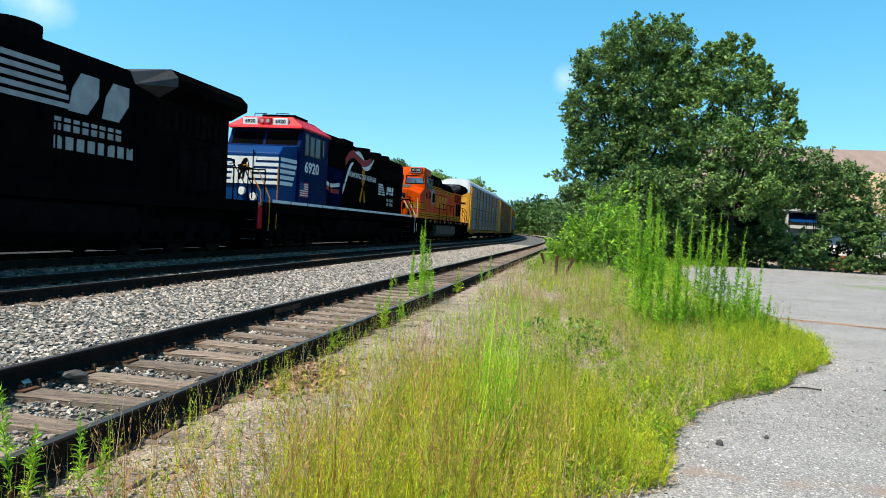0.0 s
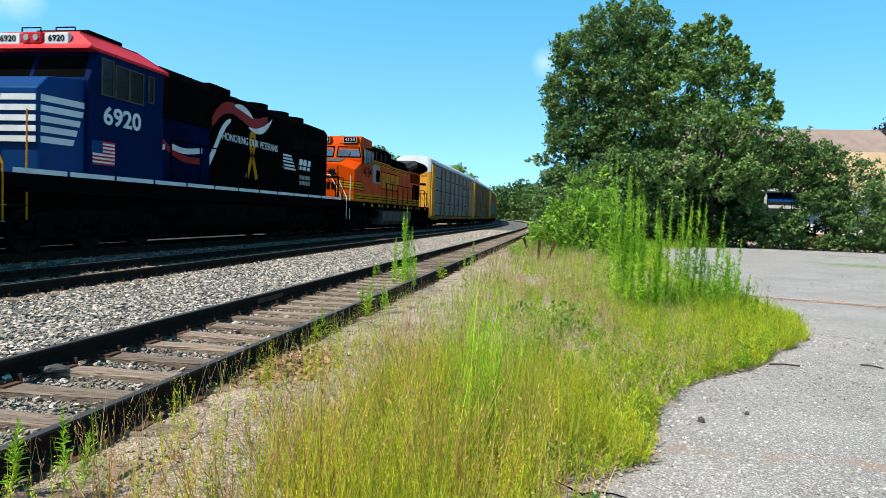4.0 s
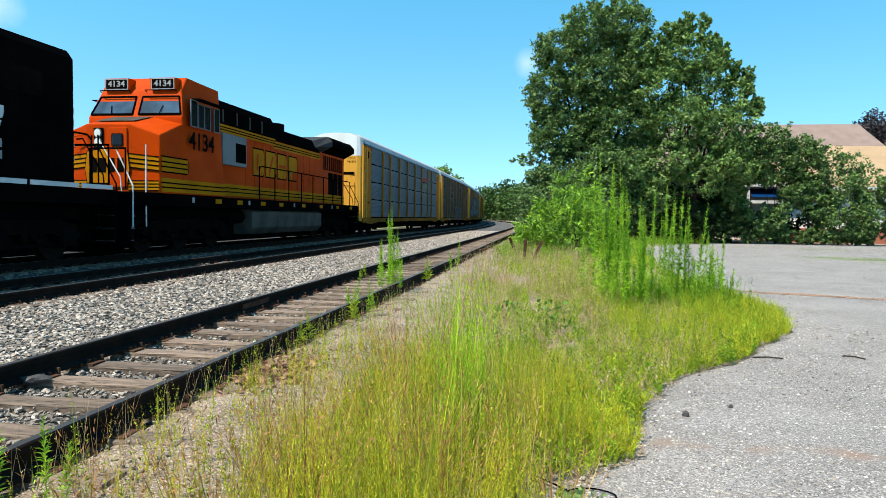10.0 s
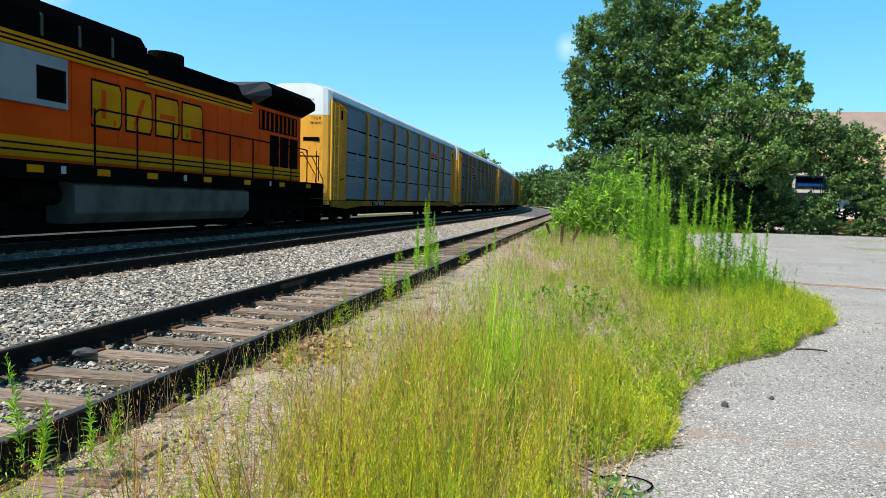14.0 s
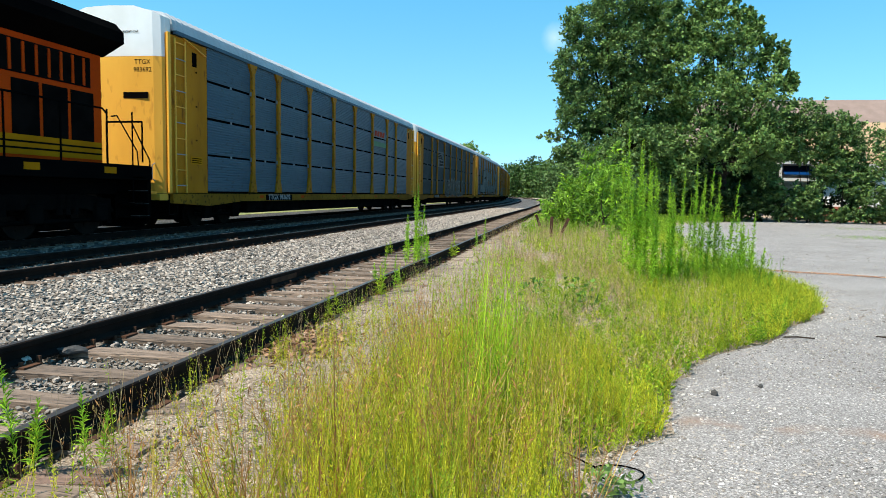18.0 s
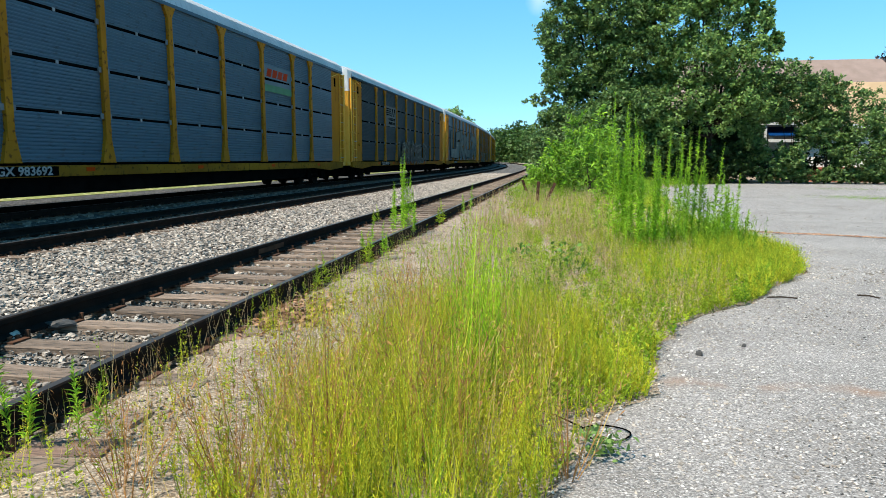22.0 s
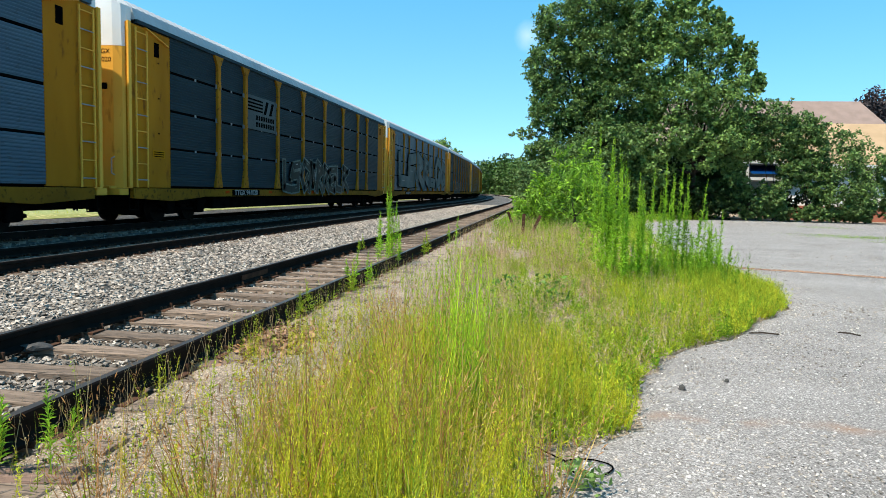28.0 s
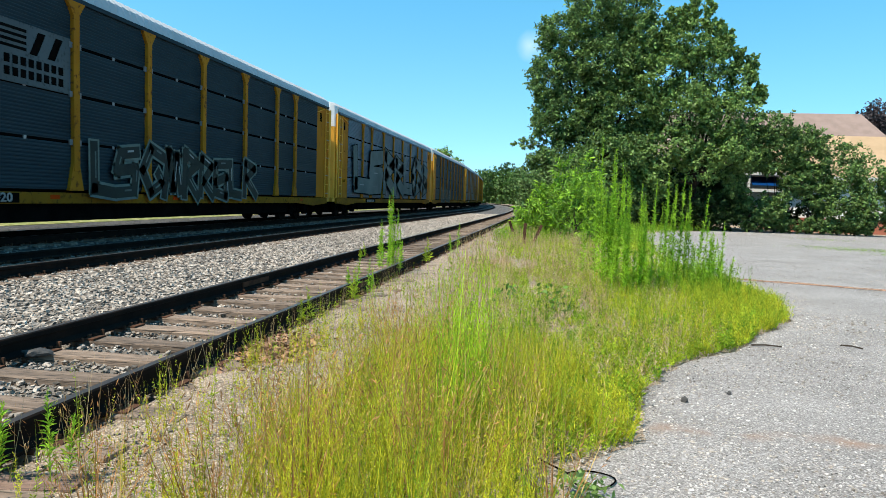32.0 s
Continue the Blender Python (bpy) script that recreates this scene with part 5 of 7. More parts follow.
        for sx in (-1, 1):
            part("end_grab", tube([(sx * 1.2, ye + d * 0.1, 1.3), (sx * 1.2, ye + d * 0.24, 1.35), (sx * 1.2, ye + d * 0.24, 1.7), (sx * 1.2, ye + d * 0.1, 1.75)], 0.014), "dull_white", car)
            part("sill_step", tube([(sx * 1.46, ye - d * 0.1, 0.8), (sx * 1.46, ye - d * 0.1, 0.42), (sx * 1.46, ye - d * 0.5, 0.42), (sx * 1.46, ye - d * 0.5, 0.8)], 0.016), "grime", car)
    for xx in (-1, 1):
        pl = part("placard", boxes((*sorted((xx * 1.501, xx * 1.506)), 1.15, 1.75, 1.78, 1.98)), "yellow_paint", car, "small yellow notice plate")
        for k in range(3):
            part("notice_bar", boxes((*sorted((xx * 1.505, xx * 1.509)), 1.2, 1.7, 1.81 + 0.055 * k, 1.835 + 0.055 * k)), "grime", pl)
        for z in (2.4, 3.3, 4.2):
            part("bolt_hole", boxes((*sorted((xx * 1.501, xx * 1.504)), 1.42, 1.5, z, z + 0.035)), "black_paint", car)
    plate = part("number_plate", boxes((1.500, 1.506, 6.0, 8.3, 0.76, 0.96)), "black_paint", car, "black plate with the car's number")
    if number:
        letters("number", number, 0.25, "dull_white", plate, on_side(1.509, 7.15, 0.86), "", 0.002, 1.3, 0.006)
        [letters("end_number", w, 0.17, "grime", car, Matrix.Translation((0.90, -0.1405, 4.24 - 0.19 * i)) @ pose(0, 0, 0, 0, 0, 3.4) @ pose(0, 0, 0, 90, 0, 0), "", 0.002) for i, w in enumerate(number.split())]
        [letters("notice", "EXCESS HEIGHT CAR", 0.085, "tank_grey", car, on_front(x, -0.162, 4.98), "", 0.002) for x in (-0.42, 0.42)]
    else:
        for k in range(8):
            part("number_bar", boxes((1.505, 1.509, 6.3 + k * 0.22, 6.45 + k * 0.22, 0.79, 0.93)), "dull_white", plate)
    for y in (5.5, 9.2, 14.2, 19.6, 24.6):
        part("reflector", boxes((1.500, 1.505, y, y + 0.3, 0.84, 0.93)), "orange_paint" if number else "yellow_paint", car)
    return car


def logo_board(car, y0, y1, z0, z1, kind):
    """The owner's sign on a screen, as plain coloured shapes."""
    b = part("logo_board", boxes((1.53, 1.545, y0, y1, z0, z1)), "sign_grey" if kind == "striped" else "sign_pale", car, "owner's sign on the screens")
    h, w = z1 - z0, y1 - y0
    if kind == "orange":
        for k in range(4):
            a = y0 + w * (0.10 + 0.19 * k)
            part("sign_mark", prism([(a, z0 + h * 0.56), (a + w * 0.15, z0 + h * 0.56), (a + w * 0.20, z0 + h * 0.86), (a + w * 0.05, z0 + h * 0.86)], 1.544, 1.549, "x"), "deep_orange", b, "red-orange slanted mark")
        part("sign_band", prism([(y0, z0 + h * 0.40), (y1 - 0.1, z0 + h * 0.44), (y1 - 0.3, z0 + h * 0.50), (y0, z0 + h * 0.50)], 1.544, 1.549, "x"), "black_paint", b)
        part("sign_band", boxes((1.544, 1.549, y0, y1, z0, z0 + h * 0.26)), "green_stripe", b)
    else:
        for k in range(4):
            z = z0 + h * (0.55 + 0.1 * k)
            part("sign_stripe", boxes((1.544, 1.549, y0, y0 + w * 0.52, z, z + h * 0.05)), "grime", b)
        for y in (0.55, 0.74):
            part("sign_mark", prism([(y0 + w * y, z0 + h * 0.52), (y0 + w * (y + 0.08), z0 + h * 0.52), (y0 + w * (y + 0.17), z0 + h * 0.92), (y0 + w * (y + 0.09), z0 + h * 0.92)], 1.544, 1.549, "x"), "grime", b)
        for z in (0.1, 0.3):
            for k in range(8):
                part("name_bar", boxes((1.544, 1.549, y0 + w * (0.3 + k * 0.08), y0 + w * (0.355 + k * 0.08), z0 + h * z, z0 + h * (z + 0.14))), "grime", b)


def ribbon(pts, w, x0, x1):
    """A thick brush stroke through (y, z) points, as a flat plate between x0 and x1."""
    bm = bmesh.new()
    for (a, b), (c, e) in zip(pts, pts[1:]):
        q = Vector((c - a, e - b)).normalized()
        n = Vector((-q.y, q.x)) * w / 2
        q = q * w * 0.35
        prism([(a - q.x + n.x, b - q.y + n.y), (a - q.x - n.x, b - q.y - n.y), (c + q.x - n.x, e + q.y - n.y), (c + q.x + n.x, e + q.y + n.y)], x0, x1, "x", 0, bm)
    return bm


def graffiti(car, y0, y1, z0, z1, seed, step=1.25, x=1.602, dark="spray_black", pale="spray_pale", brush=0.40):
    """Spray-painted shapes across screens and posts: crooked dark strokes with pale outlines, like big loose letters."""
    rnd = random.Random(seed)
    y, k = y0, 0
    while y < y1:
        w, h = step * rnd.uniform(0.85, 1.1), (z1 - z0) * rnd.uniform(0.85, 1.0)
        kind = rnd.choice("abcde")
        base = {"a": [(0.1, 0), (0.3, 0.95), (0.55, 0.2), (0.75, 1.0), (0.95, 0.1)], "b": [(0.85, 0.95), (0.2, 0.85), (0.15, 0.45), (0.8, 0.5), (0.75, 0.05), (0.1, 0.08)], "c": [(0.15, 0.95), (0.2, 0.1), (0.85, 0.05)], "d": [(0.2, 0), (0.25, 0.98), (0.85, 0.75), (0.3, 0.45), (0.95, 0.0)], "e": [(0.9, 0.85), (0.4, 1.0), (0.1, 0.5), (0.4, 0.05), (0.9, 0.25), (0.65, 0.45)]}[kind]
        pts = [(y + a * w + rnd.uniform(-0.06, 0.06), z0 + b * h + rnd.uniform(-0.08, 0.08)) for a, b in base]
        d = 0.0004 * (k % 3)
        part("spray_outline", ribbon(pts, brush, x + d, x + 0.0012 + d), pale, car, "pale spray-painted outline")
        part("spray_shape", ribbon(pts, brush - 0.13, x + 0.003 + d, x + 0.0045 + d), dark, car, "dark spray-painted fill")
        for a, b in zip(pts, pts[1:]):
            if rnd.random() < 0.6:
                e, f = rnd.uniform(0.15, 0.35), rnd.uniform(0.55, 0.85)
                part("spray_stroke", ribbon([(a[0] + (b[0] - a[0]) * g + 0.05, a[1] + (b[1] - a[1]) * g + 0.04) for g in (e, f)], 0.045, x + 0.006, x + 0.0075), rnd.choice((pale, "dull_white", "rack_light")), car)
        y += w * 0.86
        k += 1


def whitewash(car):
    """A car whose lower three rows are covered by tall rolled-on silver shapes with dark edges."""
    graffiti(car, 2.6, 25.0, 1.55, 3.75, 12, 4.2, 1.602, "rack_chalk", "black_paint", 0.95)


def stretch(vehicle, k, z0=1.25):
    """Raise the body of a vehicle, from z0 up, by the factor k."""
    for o in vehicle.children_recursive:
        if o.name.startswith(("wheelset", "truck")):
            continue
        if o.location.z:
            o.location.z = z0 + (o.location.z - z0) * k if o.location.z > z0 else o.location.z
            if o.name.startswith("screen_panel"):
                o.scale.z = k
        else:
            for v in o.data.vertices:
                if v.co.z > z0:
                    v.co.z = z0 + (v.co.z - z0) * k


# the front of each vehicle along the line at 9 s
lead = ge_locomotive("black", "black freight diesel locomotive with white stripes and winged radiator")
stretch(lead, 1.11)
CARS.append((lead, -2.6 - 22.6, 4.0, 18.6))
blue = veterans_locomotive()
stretch(blue, 1.14)
CARS.append((blue, -2.55, 3.9, 18.0))
orange = ge_locomotive("orange", "orange and black freight diesel locomotive with yellow stripes")
stretch(orange, 1.13)
CARS.append((orange, 19.15, 4.0, 18.6))
PITCH, FIRST = 29.65, 42.1
for k in range(8):
    steel = ("rack_steel", "rack_dull", "rack_steel", "rack_dull")[k % 4]
    c = autorack(steel, ("enclosed automobile carrier with grey corrugated screens and yellow posts", "enclosed automobile carrier with dark weathered screens and yellow posts")[k % 2], {0: "TTGX 983692", 1: "TTGX 941020"}.get(k, ""))
    CARS.append((c, FIRST + PITCH * k, 3.4, 25.15))
    if k == 0:
        logo_board(c, 18.95, 21.6, 3.45, 4.35, "orange")
    if k == 1:
        logo_board(c, 7.05, 9.8, 3.05, 4.2, "striped"), graffiti(c, 10.3, 19.4, 0.95, 2.2, 3)
    if k == 2:
        whitewash(c)
    if k == 3:
        graffiti(c, 5, 12, 0.9, 2.0, 5)
    stretch(c, 1.05)


# ---- pavement ----
EDGE = [(-40, -6.0), (-10, -1.6), (0, -0.75), (2.4, -0.25), (3.0, 0.0), (3.55, 0.13), (3.9, 0.22), (4.15, 0.40), (4.4, 0.62), (5.1, 0.72), (5.5, 0.76), (6.1, 0.98), (6.8, 1.35), (7.5, 2.0), (8.4, 2.42), (9.7, 3.2), (11.3, 3.5), (12.3, 3.45), (13.5, 3.4), (16, 3.3), (20, 3.3), (28, 3.6), (36, 4.6), (41, 6.5), (44, 9.0), (47, 11.5), (48.5, 14.0)]


def edge_x(y):
    for (y0, x0), (y1, x1) in zip(EDGE, EDGE[1:]):
        if y <= y1:
            return x0 + (x1 - x0) * max(0, (y - y0) / (y1 - y0))
    return EDGE[-1][1]


pv, pf, ys = [], [], []
y = -40.0
while y < 48:
    ys.append(y)
    y += 3.0 if y < -4 else 0.12 if y < 16 else 0.5
cols = [0, 0.12, 0.3] + [0.3 * k for k in range(2, 23)] + [7.5, 9, 12, 15, 24, 40, 70]
for y in ys:
    e = edge_x(y) + 0.09 * noise.noise(Vector((y * 2.3, 0, 5))) + 0.05 * noise.noise(Vector((y * 9, 3, 1)))
    for c in cols:
        x = e + c
        z = 0.006 + 0.012 * noise.noise(Vector((x * 0.5, y * 0.5, 2))) * (0 if c == 0 else 1) - (0.012 if c == 0 else 0)
        pv.append((x, y, z))
n = len(cols)
pf = [(i * n + k, i * n + k + 1, (i + 1) * n + k + 1, (i + 1) * n + k) for i in range(len(ys) - 1) for k in range(n - 1)]
pave = part("pavement", (pv, [], pf), "asphalt", None, "worn pale grey gravelly asphalt lot with a ragged edge")
tagged(pave, kind="structure", category="pavement")

# ---- fast meshes of many small quads ----
RNG = np.random.default_rng(7)


def quads(name, V, material, parent=None, label="", kind="", category=""):
    """V: N x 4 x 3 corners; each quad stands alone."""
    V = np.asarray(V, dtype=np.float32)
    N = len(V)
    me = bpy.data.meshes.new(name)
    me.vertices.add(N * 4), me.loops.add(N * 4), me.polygons.add(N)
    me.vertices.foreach_set("co", V.reshape(-1))
    me.loops.foreach_set("vertex_index", np.arange(N * 4, dtype=np.int32))
    me.polygons.foreach_set("loop_start", np.arange(0, N * 4, 4, dtype=np.int32))
    me.update(calc_edges=True)
    me.materials.append(MATS[material])
    ob = new(name, me)
    if parent:
        ob.parent = parent
    return tagged(ob, label, category, "", kind)


def unit(v):
    return v / np.maximum(1e-6, np.linalg.norm(v, axis=-1, keepdims=True))


def leaves(C, size, rng, up=0.5, aspect=0.55, droop=0.0):
    """Pointed leaf quads round the centres C."""
    N = len(C)
    nrm = unit(rng.normal(size=(N, 3)) + np.array([0, 0, up]))
    d = unit(np.cross(nrm, rng.normal(size=(N, 3))))
    d[:, 2] -= droop
    d = unit(d)
    w = unit(np.cross(nrm, d))
    s = (size * rng.uniform(0.6, 1.3, N))[:, None]
    bend = nrm * s * 0.12
    return np.stack([C - d * s * 0.5, C + w * s * aspect * 0.5 + bend, C + d * s * 0.5, C - w * s * aspect * 0.5 + bend], 1)


def stems(B, T, w, rng, segs=3, bow=0.12):
    """Thin tapering strips from B to T, bowed to one side."""
    N = len(B)
    side = rng.normal(size=(N, 3))
    side[:, 2] = 0
    side = unit(side)
    ln = np.linalg.norm(T - B, axis=1)[:, None]
    out = []
    turn = unit(np.cross(side, np.array([0, 0, 1.0])))
    prev = None
    for k in range(segs + 1):
        f = k / segs
        c = B + (T - B) * f + side * ln * bow * f * f
        h = turn * (w * (1 - 0.85 * f))[:, None] * 0.5
        if prev is not None:
            out.append(np.stack([prev[0], prev[1], c + h, c - h], 1))
        prev = (c - h, c + h)
    return np.concatenate(out)


def stem_points(B, T, k, rng, bow=0.0):
    f = rng.uniform(0.12, 1.0, (len(B), k, 1))
    return (B[:, None] + (T - B)[:, None] * f).reshape(-1, 3), f.reshape(-1)


# ---- ballast stones ----
def icos(n_shapes, rng):
    """Angular broken-stone shapes: jittered blocks with chipped corners."""
    base = np.array([(x, y, z) for x in (-1, 1) for y in (-1, 1) for z in (-1, 1)], float)
    idx = np.array([(0, 1, 3), (0, 3, 2), (4, 6, 7), (4, 7, 5), (0, 4, 5), (0, 5, 1), (2, 3, 7), (2, 7, 6), (0, 2, 6), (0, 6, 4), (1, 5, 7), (1, 7, 3)])
    return [(base + rng.uniform(-0.55, 0.55, base.shape)) * rng.uniform(0.45, 1.15, (1, 3)) for _ in range(n_shapes)], idx


def scatter_stones(name, places, sizes, material, label, rng, parent=None):
    shapes, idx = icos(30, rng)
    N = len(places)
    pick = rng.integers(0, 30, N)
    S = np.array(shapes)[pick]
    a, b = rng.uniform(0, 2 * math.pi, N), rng.uniform(0, 2 * math.pi, N)
    ca, sa, cb, sb = np.cos(a), np.sin(a), np.cos(b), np.sin(b)
    x, y, z = S[..., 0], S[..., 1], S[..., 2]
    x, y = x * ca[:, None] - y * sa[:, None], x * sa[:, None] + y * ca[:, None]
    y, z = y * cb[:, None] - z * sb[:, None], y * sb[:, None] + z * cb[:, None]
    V = np.stack([x, y, z * 0.6], -1) * sizes[:, None, None] + places[:, None]
    nv = V.shape[1]
    F = (idx[None] + (np.arange(N) * nv)[:, None, None]).reshape(-1)
    me = bpy.data.meshes.new(name)
    nf = N * len(idx)
    me.vertices.add(N * nv), me.loops.add(nf * 3), me.polygons.add(nf)
    me.vertices.foreach_set("co", V.astype(np.float32).reshape(-1))
    me.loops.foreach_set("vertex_index", F.astype(np.int32))
    me.polygons.foreach_set("loop_start", np.arange(0, nf * 3, 3, dtype=np.int32))
    me.polygons.foreach_set("use_smooth", np.zeros(nf, dtype=bool))
    me.update(calc_edges=True)
    me.materials.append(MATS[material])
    ob = new(name, me)
    if parent:
        ob.parent = parent
    return tagged(ob, label, "" if parent else "gravel", "", "stuff")


def strip_points(N, o0, o1, s0, s1, rng, power=1.8):
    """Random points between offsets o0 and o1, thinning out along the line."""
    s = s0 + (s1 - s0) * rng.uniform(0, 1, N) ** power
    o = rng.uniform(o0, o1, N)
    return o, s


def line_np(s, o, z):
    a = np.maximum(0, s - BEND) / RADIUS
    return np.stack([-RADIUS * (1 - np.cos(a)) - o * np.cos(a), np.minimum(s, BEND) + RADIUS * np.sin(a) - o * np.sin(a), z], 1)


def bed_height(o):
    return np.interp(o, [4.4, 5.1, 6.9, 7.4, 9.9, 10.8, 11.0], [0.07, 0.06, 0.06, 0.055, 0.055, 0.10, 0.135])


o, s = strip_points(38000, 4.4, 7.72, 3, 70, RNG)
scatter_stones("ballast_stones", line_np(s, o, bed_height(o) + RNG.uniform(-0.004, 0.018, len(o))), RNG.uniform(0.011, 0.027, len(o)) * np.interp(s, [0, 20, 60], [1, 1.15, 1.7]), "stone", "pale crushed ballast stones between the tracks", RNG)
o, s = strip_points(9000, 4.4, 7.75, 3, 60, RNG)
scatter_stones("ballast_stones", line_np(s, o, bed_height(o) + RNG.uniform(0.0, 0.02, len(o))), RNG.uniform(0.010, 0.03, len(o)), "dark_stone", "darker stones among the ballast", RNG)
o, s = strip_points(5000, 7.75, 11.2, 6, 60, RNG)
scatter_stones("ballast_stones", line_np(s, o, bed_height(o) + RNG.uniform(-0.015, 0.02, len(o))), RNG.uniform(0.018, 0.04, len(o)), "dark_stone", "dark stones of the middle track", RNG)
o, s = strip_points(17000, 2.6, 4.5, 1.5, 45, RNG)
scatter_stones("old_ballast_stones", line_np(s, o, 0.018 + RNG.uniform(-0.012, 0.030, len(o))), RNG.uniform(0.008, 0.020, len(o)), "dark_stone", "small dark stones and dirt between the siding's ties", RNG)
o, s = strip_points(4000, 2.7, 4.2, 1.5, 40, RNG)
scatter_stones("old_ballast_stones", line_np(s, o, 0.018 + RNG.uniform(-0.01, 0.026, len(o))), RNG.uniform(0.010, 0.024, len(o)), "stone", "scattered pale stones between the siding's ties", RNG)
n = 13000
yy = 1.6 + 13 * RNG.uniform(0, 1, n) ** 1.6
xx = np.array([edge_x(v) for v in yy]) + RNG.uniform(-0.3, 6, n) * RNG.uniform(0.1, 1, n)
scatter_stones("loose_gravel", np.stack([xx, yy, np.full(n, 0.008)], 1), RNG.uniform(0.002, 0.007, n) * RNG.uniform(0.7, 1.5, n), "stone", "loose pale gravel on the worn asphalt", RNG)
n = 7000
yy = 9 + 33 * RNG.uniform(0, 1, n) ** 1.3
xx = np.array([edge_x(v) for v in yy]) + 0.1 + 20 * RNG.uniform(0, 1, n) ** 1.3
scatter_stones("loose_gravel", np.stack([xx, yy, np.full(n, 0.008)], 1), RNG.uniform(0.004, 0.016, n), "stone", "scattered gravel on the far part of the lot", RNG)
n = 5000
yy = 2.4 + 11 * RNG.uniform(0, 1, n) ** 1.5
xx = np.array([edge_x(v) for v in yy]) + RNG.uniform(0.0, 7, n) * RNG.uniform(0.1, 1, n)
scatter_stones("loose_gravel", np.stack([xx, yy, np.full(n, 0.008)], 1), RNG.uniform(0.003, 0.008, n), "pebble", "pale pebbles worn out of the asphalt", RNG)
scatter_stones("loose_gravel", np.stack([xx + 0.03, yy + 0.05, np.full(n, 0.006)], 1)[::2], RNG.uniform(0.002, 0.005, n)[::2], "tar", "dark pebbles worn out of the asphalt", RNG)
n = 12000
yy = 1.5 + 12 * RNG.uniform(0, 1, n) ** 1.5
scatter_stones("dirt_stones", (lambda xs: np.stack([xs, yy, np.interp(-xs, [1.0, 1.5, 2.0, 2.35], [0.0, 0.005, 0.055, 0.075])], 1))(RNG.uniform(-2.55, -0.6, n)), RNG.uniform(0.003, 0.011, n) * RNG.uniform(0.5, 1.2, n), "dirt_grit", "pale stones and grit beside the siding", RNG)

# ---- ties and rail fastenings ----


def tie_mesh(seed):
    rnd = random.Random(seed)
    bm = boxes((-1.27, 1.27, -0.112, 0.112, -0.16, 0.0), bevel=0.012)
    bmesh.ops.subdivide_edges(bm, edges=[e for e in bm.edges if abs(e.verts[0].co.x - e.verts[1].co.x) > 1], cuts=7)
    for v in bm.verts:
        v.co.z += rnd.uniform(-0.012, 0.004) if v.co.z > -0.05 else 0
        v.co.y += rnd.uniform(-0.008, 0.008)
    me = bpy.data.meshes.new("tie")
    bm.to_mesh(me)
    bm.free()
    me.materials.append(MATS["tie_wood"])
    return me


TIES = [tie_mesh(k) for k in range(6)]
rt = random.Random(4)


def lay_ties(centre, top, s0, s1, step, owner, skew):
    s, count, plates = s0, 0, bmesh.new()
    spots = []
    while s < s1:
        t = new("tie", rt.choice(TIES))
        p = on_line(s, centre + rt.uniform(-0.05, 0.05), top - 0.166 - rt.uniform(0, 0.012))
        t.matrix_basis = pose(p.x, p.y, p.z, rt.uniform(-1, 1), rt.uniform(-0.4, 0.4), heading(s) + rt.uniform(-skew, skew))
        t.parent = owner
        spots.append(s)
        s += step * rt.uniform(0.93, 1.07)
    vs, fs = [], []

    def add(o0, o1, sa, sb, z0, z1):
        k = len(vs)
        vs.extend([on_line(a, b, z) for z in (z0, z1) for a, b in ((sa, o0), (sb, o0), (sb, o1), (sa, o1))])
        fs.extend([(k, k + 1, k + 2, k + 3), (k + 4, k + 7, k + 6, k + 5), (k, k + 4, k + 5, k + 1), (k + 1, k + 5, k + 6, k + 2), (k + 2, k + 6, k + 7, k + 3), (k + 3, k + 7, k + 4, k)])

    for s in spots:
        for r in (centre - 0.7525, centre + 0.7525):
            add(r - 0.16, r + 0.16, s - 0.09, s + 0.09, top - 0.182, top - 0.164)
            for d in (-0.085, 0.085):
                add(r + d - 0.012, r + d + 0.012, s - 0.05, s - 0.02, top - 0.165, top - 0.135)
                add(r + d - 0.012, r + d + 0.012, s + 0.03, s + 0.06, top - 0.165, top - 0.14)
            for d in (-0.125, 0.125):
                add(r - 0.085, r + 0.085, s + d - 0.012, s + d + 0.012, top - 0.19, top - 0.155)
            add(r - 0.11, r - 0.075, s + 0.13, s + 0.15, top - 0.19, top - 0.12)
    tagged(part("tie_plates", (vs, [], fs), "rust", owner, "rusty tie plates, spikes and rail anchors"), kind="stuff")


lay_ties(SIDING, TOP_1, 0.31, 84, 0.61, bed2, 3.0)
lay_ties(MIDDLE, TOP_2, 4.0, 70, 0.52, bed3, 1.0)
lay_ties(FAR_TRACK, TOP_3, 6.0, 60, 0.52, bed3, 1.0)
lay_ties(SIDING, TOP_1, -9.5, 0.0, 0.61, bed2, 3.0)
lay_ties(MIDDLE, TOP_2, -6.0, 3.8, 0.52, bed3, 1.0)
lay_ties(FAR_TRACK, TOP_3, -6.0, 5.8, 0.52, bed3, 1.0)
for s in (9.6, 21.4, 33.2, 45.0):
    for r in (SIDING - 0.7525, SIDING + 0.7525):
        j = part("joint_bar", sweep([(-0.03, 0.13), (0.03, 0.13), (0.034, 0.20), (-0.034, 0.20)], [s - 0.45, s + 0.45], r), "rust", bed2, "rusty rail joint bar")

# ---- grass and weeds ----


